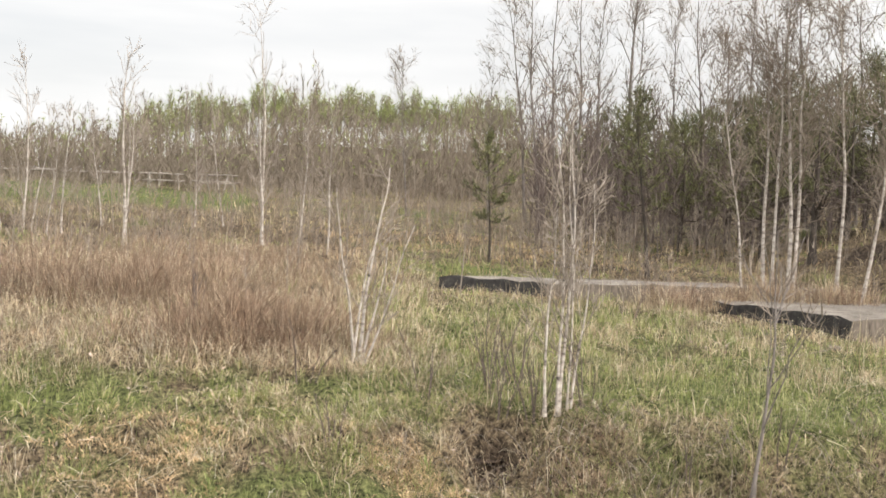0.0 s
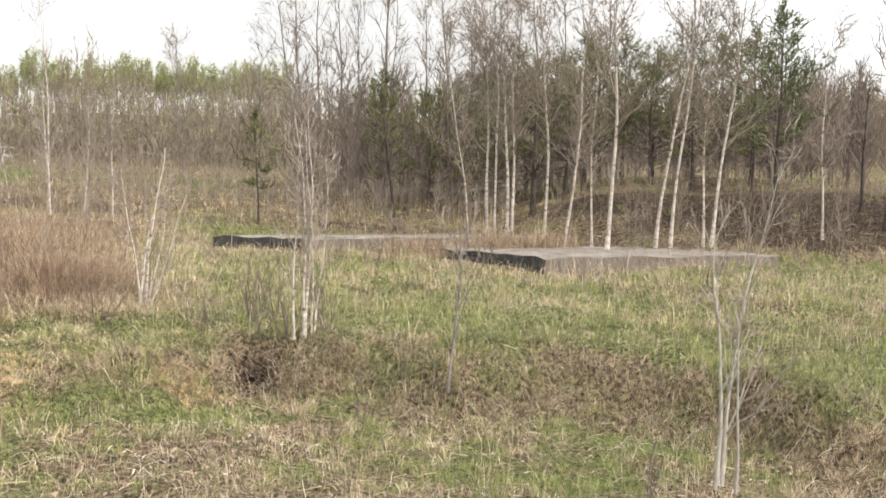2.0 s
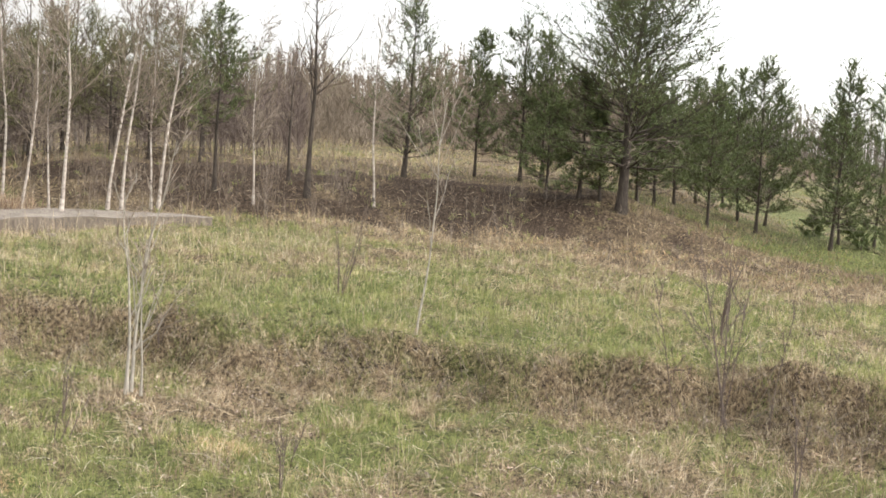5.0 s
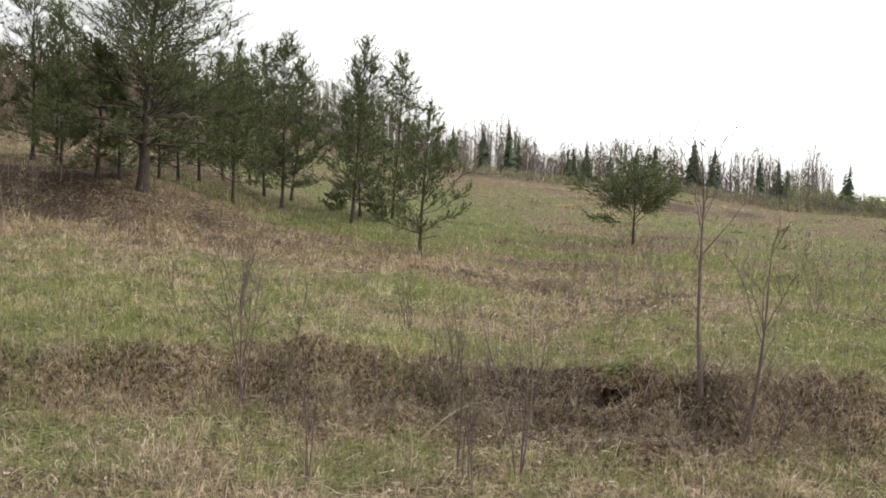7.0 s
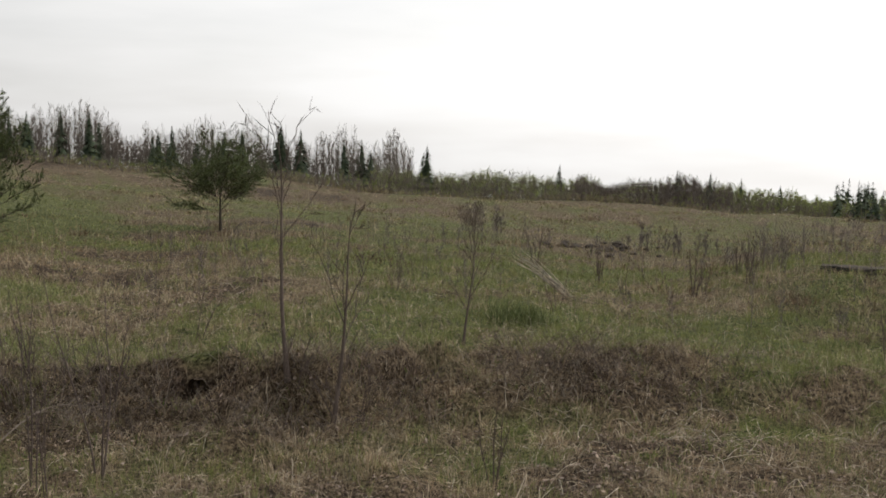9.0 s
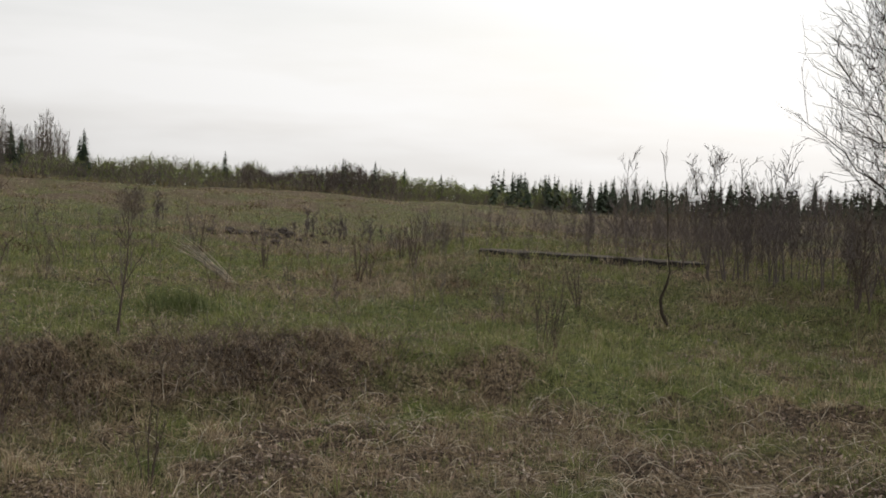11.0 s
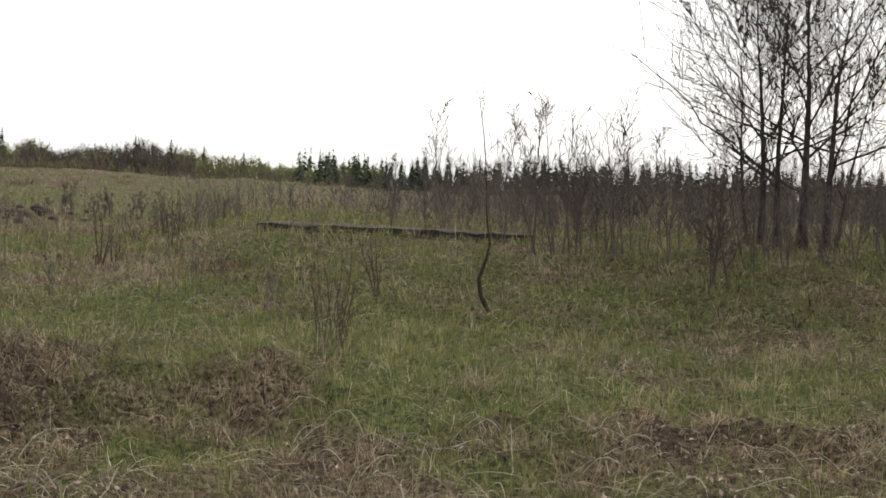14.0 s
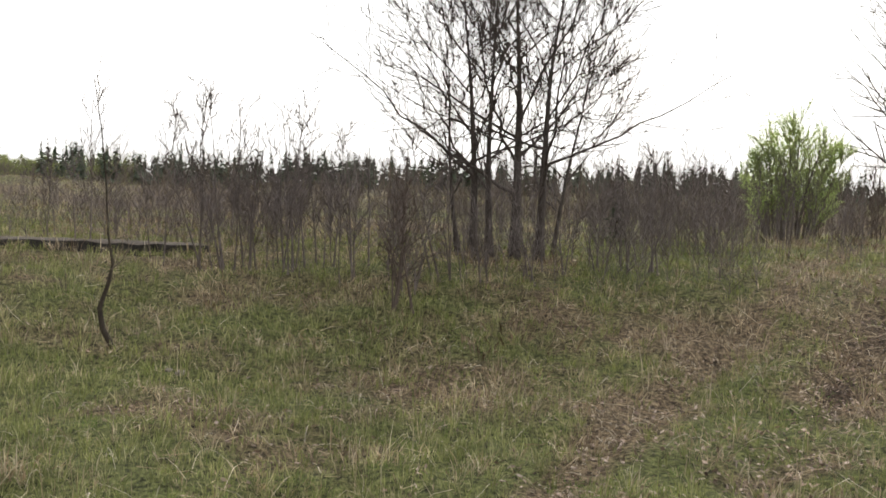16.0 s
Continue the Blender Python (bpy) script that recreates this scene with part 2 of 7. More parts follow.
def smooth(a, b, v):
    u = np.clip((v - a) / (b - a), 0, 1)
    return u * u * (3 - 2 * u)


def wave(x, y, k, s):
    """Cheap rolling noise between about -1 and 1."""
    return (np.sin(k * x + 1.7 * s + 0.8 * np.sin(0.61 * k * y + s)) + np.sin(k * 0.87 * y + 2.3 * s + 0.9 * np.sin(0.53 * k * x - s))
            + 0.6 * np.sin(1.9 * k * (x * 0.7 + y * 0.6) + s * 3.1)) / 2.6


def fbm(x, y, k, s, octaves=3):
    """Value noise in a few octaves, about -1 to 1."""
    x, y = np.asarray(x, float), np.asarray(y, float)
    out, amp = 0.0, 1.0
    for o in range(octaves):
        u, v = x * k + s * 13.7 + o * 5.1, y * k - s * 7.3
        i, j = np.floor(u), np.floor(v)
        fu, fv = u - i, v - j
        fu, fv = fu * fu * (3 - 2 * fu), fv * fv * (3 - 2 * fv)
        h = lambda a, b: np.modf(np.abs(np.sin(a * 12.9898 + b * 78.233 + s) * 43758.5453))[0]
        low = h(i, j) * (1 - fu) + h(i + 1, j) * fu
        high = h(i, j + 1) * (1 - fu) + h(i + 1, j + 1) * fu
        out = out + amp * ((low * (1 - fv) + high * fv) * 2 - 1)
        k, amp = k * 2.13, amp * 0.55
    return out / 1.15


def bank_line(az):
    return np.interp(az, AZ, BANK_R) + 0.4 * np.sin(np.radians(az) * 9) + 0.28 * np.sin(np.radians(az) * 23 + 1) + 0.16 * np.sin(np.radians(az) * 51 + 2)


def ground_z(x, y):
    x, y = np.asarray(x, float), np.asarray(y, float)
    r, az = np.hypot(x, y), np.degrees(np.arctan2(x, y))
    az = np.where((az < -110), 135, az)
    rb = bank_line(az)
    low, top, far = np.interp(az, AZ, LOW_Z), np.interp(az, AZ, TOP_Z), 84 * np.tan(np.radians(np.interp(az, AZ, FAR_EL))) + 2.9
    u = np.clip((r - rb) / (84 - rb), 0, 1)
    field = top + (far - top) * u ** np.interp(az, AZ, RISE)
    berm = 0.95 * smooth(10, 18, az) * smooth(52, 42, az) * smooth(29.5, 34.5, r) * (1 - 0.75 * smooth(38, 58, r))
    berm = berm + 0.9 * smooth(89, 97, az) * smooth(22.5, 29, r) * (1 - 0.8 * smooth(34, 60, r))
    field = field + np.clip(r - 84, 0, 60) * np.tan(np.radians(np.interp(az, AZ, FAR_EL))) * smooth(50, 58, az)
    z = low + (field + berm - low) * smooth(rb - 1.25 - 1.3 * smooth(72, 86, az) - 2.5 * smooth(1, -6, az), rb + 0.1 + 1.6 * smooth(1, -6, az), r)
    rough = 0.045 * wave(x, y, 1.3, 1) + 0.03 * wave(x, y, 3.1, 2) + 0.012 * wave(x, y, 8.3, 4)
    rough = rough + (0.05 * fbm(x, y, 0.9, 2) + 0.06 * np.abs(fbm(x, y, 2.1, 3, 2))) * smooth(60, 30, r)
    rough = rough + 0.2 * np.abs(fbm(x, y, 1.5, 6)) * smooth(rb - 2.2, rb - 1.2, r) * smooth(rb + 0.5, rb - 0.2, r)
    rough = rough + 0.3 * fbm(x, y, 0.055, 41, 2) * smooth(40, 75, r) * smooth(50, 62, az)
    rim = 0.13 * np.exp(-((r - rb + 0.1) / 0.7) ** 2) * wave(x, y, 2.2, 3)
    z = z - 0.06 * np.exp(-((np.abs(x * 0.768 + y * 0.64 - 6.3) - 0.8) / 0.3) ** 2) * smooth(9, 12, x)
    for px, py, pr, pd in ((4.1, 28.6, 0.9, 0.13), (5.0, 26.9, 0.9, 0.08), (-0.5, 29.4, 0.8, 0.12), (0.5, 28.8, 0.8, 0.1), (15.0, 6.22, 0.36, 0.55), (0.4, 20.75, 0.34, 0.4)):
        z = z - pd * np.exp(-(((x - px) ** 2 + (y - py) ** 2) / pr ** 2) ** 2)
    z = z + 0.16 * np.exp(-((x + 2.4) ** 2 + (y - 20.6) ** 2) / 0.35) + 0.2 * np.exp(-((x - 1.4) ** 2 + (y - 20.3) ** 2) / 0.25)
    return z + rough * (1 + 0.9 * smooth(20, 60, r)) + rim - 0.075 * np.maximum(r - 134, 0) * smooth(42, 66, az) + (1.6 + 4.6 * smooth(-19, -7, az)) * smooth(76, 155, r) * smooth(66, 42, az)


def track_side(x, y):
    """Metres across from the middle of the leaf-strewn track."""
    return np.asarray(x) * 0.768 + np.asarray(y) * 0.64 - 6.3


def ruts(x, y):
    s = track_side(x, y)
    return (np.exp(-((np.abs(s) - 0.8) / 0.38) ** 2)) * smooth(9, 12, x) * smooth(97, 107, np.degrees(np.arctan2(x, y))) * (0.75 + 0.35 * wave(x, y, 1.7, 6))


def worn_rut(x, y):
    """The pale trodden rut of the track."""
    return np.exp(-((track_side(x, y) - 0.8 + 0.2 * np.sin(np.asarray(x) * 0.9)) / 0.36) ** 2) * smooth(9, 12, np.asarray(x)) * smooth(97, 107, np.degrees(np.arctan2(x, y)))


def dry_at(x, y):
    """0 fresh grass, 1 dead straw, 2 bare brown litter and earth."""
    r, az = np.hypot(x, y), np.degrees(np.arctan2(x, y))
    az = np.where(az < -110, 135, az)
    rb = bank_line(az)
    d = np.where(r > rb + 0.1, 0.34 + 0.16 * smooth(rb + 2, rb + 7, r), 0.46)
    d = d + 0.3 * fbm(x, y, 0.22, 9, 2) + 0.3 * fbm(x, y, 0.8, 4) + 0.25 * fbm(x, y, 2.4, 14, 2)
    d = d + 0.8 * smooth(0.12, 0.55, fbm(x, y, 0.7, 12)) * smooth(rb + 0.5, rb - 0.5, r) + 0.25 * smooth(50, 65, az) * smooth(rb - 0.5, rb - 1.5, r)
    brow = 0.8 * smooth(14, 4, az)
    face = smooth(rb - 1.9 + 0.7 * brow, rb - 1.1 + 0.7 * brow, r) * smooth(rb + 0.35 + brow, rb - 0.25 + brow, r) * smooth(95, 91, az) * smooth(-9, -4, az)
    d = d + (0.4 + 0.5 * smooth(46, 60, az) + 0.45 * fbm(x, y, 1.6, 8) - 0.1 * smooth(14, 4, az)) * face
    d = d - 0.3 * np.exp(-((r - rb - 0.4) / 0.6) ** 2) * (1 + fbm(x, y, 0.6, 5))
    d = d + (0.42 + 0.15 * smooth(31, 32.5, r) * smooth(40, 37, r)) * smooth(52, 42, az) * smooth(26.3, 29.0, r) * smooth(100, 84, r) * (0.8 + 0.5 * fbm(x, y, 0.35, 6))
    # Brown litter on the berm, deepened to carry the trees' shade in its colour.
    d = d + (0.8 + 0.5 * fbm(x, y, 0.8, 55)) * smooth(12, 18, az) * smooth(46, 36, az) * smooth(29.6, 31.2, r) * smooth(36, 34, r)
    d = d - 0.25 * smooth(0.15, 0.5, fbm(x, y, 0.5, 17)) * smooth(50, 42, az) * smooth(28, 30, r) * smooth(48, 40, r)
    d = d + 0.6 * smooth(76, 66, az) * smooth(40, 48, az) * smooth(25.0, 27, r) * smooth(33.5, 31.5, r)
    d = d + 0.45 * smooth(-1, -5, az) * smooth(rb, rb + 1.5, r) * smooth(44, 36, r)
    d = d + 0.3 * smooth(0.1, 0.5, fbm(x, y, 0.16, 15)) * smooth(58, 66, az) * smooth(23, 27, r)
    d = d + (0.02 + 0.8 * fbm(x, y, 0.6, 31)) * smooth(86, 94, az) * smooth(26, 22, r)
    d = d - 0.22 * smooth(90, 97, az) * smooth(13, 16, r) * smooth(32, 28, r)
    d = d + (0.14 * smooth(45, 70, r) - 0.16) * smooth(52, 60, az) * smooth(26, 32, r) + 0.55 * smooth(0.12, 0.45, fbm(x, y, 0.13, 33)) * smooth(52, 60, az) * smooth(26, 32, r)
    d = d - 0.9 * smooth(-7, -11, az) * smooth(44, 50, r) * smooth(66, 60, r)
    d = d + 0.9 * smooth(82, 92, r) * smooth(66, 58, az)
    d = d - 0.3 * smooth(118, 122, az) * smooth(25, 29, r) + 0.22 * smooth(103, 107, az) * smooth(120, 117, az) * smooth(25, 27, r) * smooth(33, 30, r)
    d = d + (-0.2 + 0.7 * fbm(az * 0.3, r, 0.3, 91)) * smooth(48, 54, az) * smooth(92, 86, az) * smooth(rb + 1.5, rb + 3, r) * smooth(60, 50, r)
    s = track_side(x, y)
    d = d - np.clip(d - np.where(az < 56, 0.92, 1.45), 0, 1) * smooth(rb + 0.6, rb + 0.2, r)
    d = d + (0.75 * np.exp(-((s + 0.95) / 0.6) ** 2) + 0.12 * np.exp(-((s + 1.2) / 2.2) ** 2)) * smooth(9, 12, x)
    worn = worn_rut(x, y)
    d = d * (1 - worn) + 1.0 * worn
    for px, py in ((15.0, 6.22), (0.35, 20.7)):
        d = d + 1.3 * np.exp(-((x - px) ** 2 + (y - py) ** 2) / 0.12)
    return np.clip(d, 0, 1.8)


def mesh_of(name, v, f, mat, attr=None):
    """A mesh from arrays of corners and of equal-sided faces."""
    me = bpy.data.meshes.new(name)
    k = f.shape[1]
    me.vertices.add(len(v))
    me.vertices.foreach_set("co", np.ascontiguousarray(v, np.float32).ravel())
    me.loops.add(f.size)
    me.loops.foreach_set("vertex_index", np.ascontiguousarray(f, np.int32).ravel())
    me.polygons.add(len(f))
    me.polygons.foreach_set("loop_start", np.arange(0, f.size, k, dtype=np.int32))
    me.polygons.foreach_set("loop_total", np.full(len(f), k, np.int32))
    me.update(calc_edges=True)
    if attr is not None:
        me.attributes.new("dry", "FLOAT", "POINT").data.foreach_set("value", np.asarray(attr, np.float32))
    me.materials.append(mat)
    return me


def shade(me):
    me.polygons.foreach_set("use_smooth", np.ones(len(me.polygons), bool))
    return me


# The ground is one sheet, finest where the camera passes near.
ring = np.concatenate([np.arange(0, 8, 1.0), np.arange(8, 44, 0.2), np.geomspace(44, 1800, 70)])
spoke = np.radians(np.concatenate([np.arange(-40, 142, 0.48), np.arange(142, 320, 4)]))
rr, aa = np.meshgrid(ring, spoke, indexing="ij")
gx, gy = rr * np.sin(aa), rr * np.cos(aa)
gv = np.stack([gx, gy, ground_z(gx, gy)], -1).reshape(-1, 3)
ns = len(spoke)
i, j = np.meshgrid(np.arange(len(ring) - 1), np.arange(ns), indexing="ij")
gf = np.stack([i * ns + j, i * ns + (j + 1) % ns, (i + 1) * ns + (j + 1) % ns, (i + 1) * ns + j], -1).reshape(-1, 4)
gf = gf[:, ::-1]
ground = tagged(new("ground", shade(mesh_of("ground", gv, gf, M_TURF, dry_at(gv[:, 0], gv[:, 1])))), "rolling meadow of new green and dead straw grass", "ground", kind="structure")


# ---- builders ----
def tris(f):
    return f if f.shape[1] == 3 else np.concatenate([f[:, [0, 1, 2]], f[:, [0, 2, 3]]])


def joined(name, pieces):
    """One mesh out of several (corners, faces, material)."""
    vs, fs, ids, mats, n = [], [], [], [], 0
    for v, f, m in pieces:
        f = tris(f)
        vs.append(v)
        fs.append(f + n)
        n += len(v)
        if m not in mats:
            mats.append(m)
        ids.append(np.full(len(f), mats.index(m), np.int32))
    me = mesh_of(name, np.concatenate(vs), np.concatenate(fs), mats[0])
    for m in mats[1:]:
        me.materials.append(m)
    me.polygons.foreach_set("material_index", np.concatenate(ids))
    return me


def tubes(p, r, sides):
    """Tapered tubes along the lines p (many, points, 3) with radii r."""
    m, n, _ = p.shape
    t = np.gradient(p, axis=1)
    t /= np.linalg.norm(t, axis=2, keepdims=True) + 1e-9
    ref = np.where(np.abs(t[..., 2:]) > 0.85, np.array([1.0, 0.2, 0]), np.array([0, 0, 1.0]))
    ref = np.broadcast_to(ref[:, :1], p.shape)
    u = np.cross(t, ref)
    u /= np.linalg.norm(u, axis=2, keepdims=True) + 1e-9
    w = np.cross(t, u)
    a = np.arange(sides) * 2 * np.pi / sides
    v = p[:, :, None] + r[:, :, None, None] * (np.cos(a)[:, None] * u[:, :, None] + np.sin(a)[:, None] * w[:, :, None])
    i, j, k = np.meshgrid(np.arange(m), np.arange(n - 1), np.arange(sides), indexing="ij")
    at = lambda jj, kk: (i * n + jj) * sides + kk % sides
    f = np.stack([at(j, k), at(j, k + 1), at(j + 1, k + 1), at(j + 1, k)], -1).reshape(-1, 4)
    return v.reshape(-1, 3), f


def spikes(rng, p, r):
    """Fine twigs: a flat tapering strip along each line p."""
    m, n, _ = p.shape
    d = p[:, -1] - p[:, 0]
    w = np.cross(d, rng.normal(size=(m, 3)))
    w = w / (np.linalg.norm(w, axis=1, keepdims=True) + 1e-9) * r[:, :1] * 1.25
    mid = p[:, n // 2]
    v = np.stack([p[:, 0] - w, p[:, 0] + w, mid + w * 0.8, mid - w * 0.8, p[:, -1]], 1).reshape(-1, 3)
    f = (np.arange(m)[:, None, None] * 5 + np.array([[0, 1, 2], [0, 2, 3], [3, 2, 4]])).reshape(-1, 3)
    return v, f


def thorns(rng, p, r):
    """The finest twigs, one thin triangle each."""
    m = len(p)
    d = p[:, -1] - p[:, 0]
    w = np.cross(d, rng.normal(size=(m, 3)))
    w = w / (np.linalg.norm(w, axis=1, keepdims=True) + 1e-9) * r[:, :1] * 1.6
    return np.stack([p[:, 0] - w, p[:, 0] + w, p[:, -1]], 1).reshape(-1, 3), np.arange(3 * m).reshape(-1, 3)


def stem_line(rng, height, lean=(0, 0), wobble=0.02, n=14, bend=0.0):
    """The line of a trunk from its base at the origin."""
    s = np.linspace(0, 1, n)
    ph = rng.uniform(0, 6.28, 4)
    x = lean[0] * height * s ** (1 + bend) + wobble * height * (np.sin(5 * s + ph[0]) - np.sin(ph[0])) * s ** 0.5
    y = lean[1] * height * s ** (1 + bend) + wobble * height * (np.sin(4.3 * s + ph[1]) - np.sin(ph[1])) * s ** 0.5
    x += 0.25 * wobble * height * np.sin(17 * s + ph[2]) * s
    return np.stack([x, y, s * height], -1)[None]


def sprout(rng, p, r, count, span, angle, length, n=5, up=0.25, wobble=0.06, thick=0.55, least=0.002, flat=1.0):
    """Side shoots off the lines p: where they start, how they spread and how long they grow."""
    m, k, _ = p.shape
    who = rng.integers(0, m, count)
    s = np.sort(rng.uniform(span[0], span[1], count)) * (k - 1)
    i0 = np.minimum(s.astype(int), k - 2)
    fr = (s - i0)[:, None]
    a, b = p[who, i0], p[who, i0 + 1]
    start = a + (b - a) * fr
    t = (b - a) / (np.linalg.norm(b - a, axis=1, keepdims=True) + 1e-9)
    q = rng.normal(size=(count, 3))
    q -= (q * t).sum(1, keepdims=True) * t
    q /= np.linalg.norm(q, axis=1, keepdims=True) + 1e-9
    q[:, 2] *= flat
    ang = np.radians(rng.normal(angle, 9, count))[:, None]
    d = t * np.cos(ang) + q * np.sin(ang)
    ln = (length(s / (k - 1)) * rng.uniform(0.65, 1.25, count))[:, None, None]
    g = np.linspace(0, 1, n)[None, :, None]
    pts = start[:, None] + d[:, None] * ln * g + np.array([0, 0, up]) * ln * g ** 2
    pts = pts + rng.normal(size=(count, n, 3)) * wobble * ln * np.minimum(g * 1.5, 1) * 0.5
    r0 = (r[who, i0] * (1 - fr[:, 0]) + r[who, i0 + 1] * fr[:, 0]) * thick
    rad = np.maximum(r0[:, None] * (1 - 0.75 * g[..., 0]), least)
    return pts, rad


def part(name, me, parent, label=""):
    ob = new(name, me)
    ob.parent = parent
    return tagged(ob, label)


def thing(name, x, y, label, category, group="", z=None):
    ob = new(name)
    ob.empty_display_size = 0.2
    ob.location = (x, y, (float(ground_z(x, y)) if z is None else z) - 0.03)
    return tagged(ob, label, category, group)


def slivers(rng, p, per, size, width, along=0.5, droop=0.0):
    """Needles or leaves: thin triangles set along the lines p."""
    m, n, _ = p.shape
    c = m * per
    who = np.repeat(np.arange(m), per)
    s = rng.uniform(0.15, 1.0, c) * (n - 1)
    i0 = np.minimum(s.astype(int), n - 2)
    fr = (s - i0)[:, None]
    a, b = p[who, i0], p[who, i0 + 1]
    o = a + (b - a) * fr
    t = (b - a) / (np.linalg.norm(b - a, axis=1, keepdims=True) + 1e-9)
    d = t * along + rng.normal(size=(c, 3)) * 0.6 + np.array([0, 0, 0.25 - droop])
    d /= np.linalg.norm(d, axis=1, keepdims=True)
    w = np.cross(d, rng.normal(size=(c, 3)))
    w /= np.linalg.norm(w, axis=1, keepdims=True) + 1e-9
    ln = (size * rng.uniform(0.6, 1.3, c))[:, None]
    if size > 3 * width:
        v = np.stack([o - w * width / 2, o + w * width / 2, o + d * ln], 1).reshape(-1, 3)
        return v, np.arange(3 * c).reshape(-1, 3)
    v = np.stack([o - w * width / 2, o + d * ln * 0.55 + w * width * 0.7, o + d * ln, o + d * ln * 0.4 - w * width * 0.7], 1).reshape(-1, 3)
    return v, np.arange(4 * c).reshape(-1, 4)


def add_stem(ob, rng, off, h, rk, lean, bark, twig, first, limbs, reach, angle, sub, fine, up, wobble, buds, bend, leaf=None, thick=0.55):
    """One trunk with its branches and its crown of twigs."""
    p = stem_line(rng, h, lean, wobble, bend=bend) + off
    s = np.linspace(0, 1, p.shape[1])
    r = np.maximum(rk * (1 - 0.88 * s ** 0.9) + rk * 0.5 * np.exp(-s * 26), 0.006)[None]
    trunk = part("trunk", shade(mesh_of("trunk", *tubes(p, r, 8), bark)), ob)
    lp, lr = sprout(rng, p, r, limbs, (first, 0.97), angle, lambda q: h * reach * (1.15 - q * 0.8), 7, up, 0.035, thick, 0.0055)
    for k in range(limbs):
        part("branch", shade(mesh_of("branch", *tubes(lp[k:k + 1], lr[k:k + 1], 5), bark if bark is not M_BIRCH else twig)), trunk)
    sp, sr = sprout(rng, lp, lr, limbs * sub, (0.2, 1.0), 40, lambda q: h * reach * 0.45 * (1.1 - q * 0.5), 4, up * 0.5, 0.08, 0.6, 0.0045)
    pieces = [(*spikes(rng, sp, sr), twig)]
    tp = sp
    if fine:
        tp, tr = sprout(rng, sp, sr, limbs * sub * fine, (0.2, 1.0), 38, lambda q: h * reach * 0.22 * (1.1 - q * 0.4), 3, up * 0.4, 0.09, 0.7, 0.0042)
        pieces.append((*spikes(rng, tp, tr), twig))
    if buds:
        pieces.append((*slivers(rng, tp, buds, 0.035, 0.01), M_CATKIN))
    if leaf is not None:
        pieces.append((*slivers(rng, tp, 10, 0.06, 0.02, 0.2), leaf))
    tagged(part("crown", joined("crown", pieces), ob, "fine bare twigs" if leaf is None else "fresh pale green leaves"), kind="stuff")


def bare_tree(name, x, y, height, r0, lean, seed, label, category="tree", group="", bark=M_GREY, twig=M_TWIG, first=0.3, limbs=18, reach=0.24, angle=42,
              sub=6, fine=2, up=0.2, wobble=0.015, stems=1, spread=0.0, buds=0, bend=0.0, leaf=None, room=0.28):
    """A leafless broadleaf of one or more stems."""
    rng = np.random.default_rng(seed)
    ob = thing(name, x, y, label, category, group)
    for k in range(stems):
        h = height * (1 if k == 0 else rng.uniform(0.55, 0.95))
        rk = r0 * (1 if k == 0 else rng.uniform(0.5, 0.9))
        off = np.zeros(3) if k == 0 else np.array([*(rng.normal(size=2) * min(room, r0 * 16 * room)), 0])
        ln = (lean[0] + rng.normal() * spread, lean[1] + rng.normal() * spread)
        add_stem(ob, rng, off, h, rk, ln, bark, twig, first, max(4, int(limbs * (1 if k == 0 else 0.6))), reach, angle, sub, fine, up, wobble, buds, bend, leaf)
    return ob


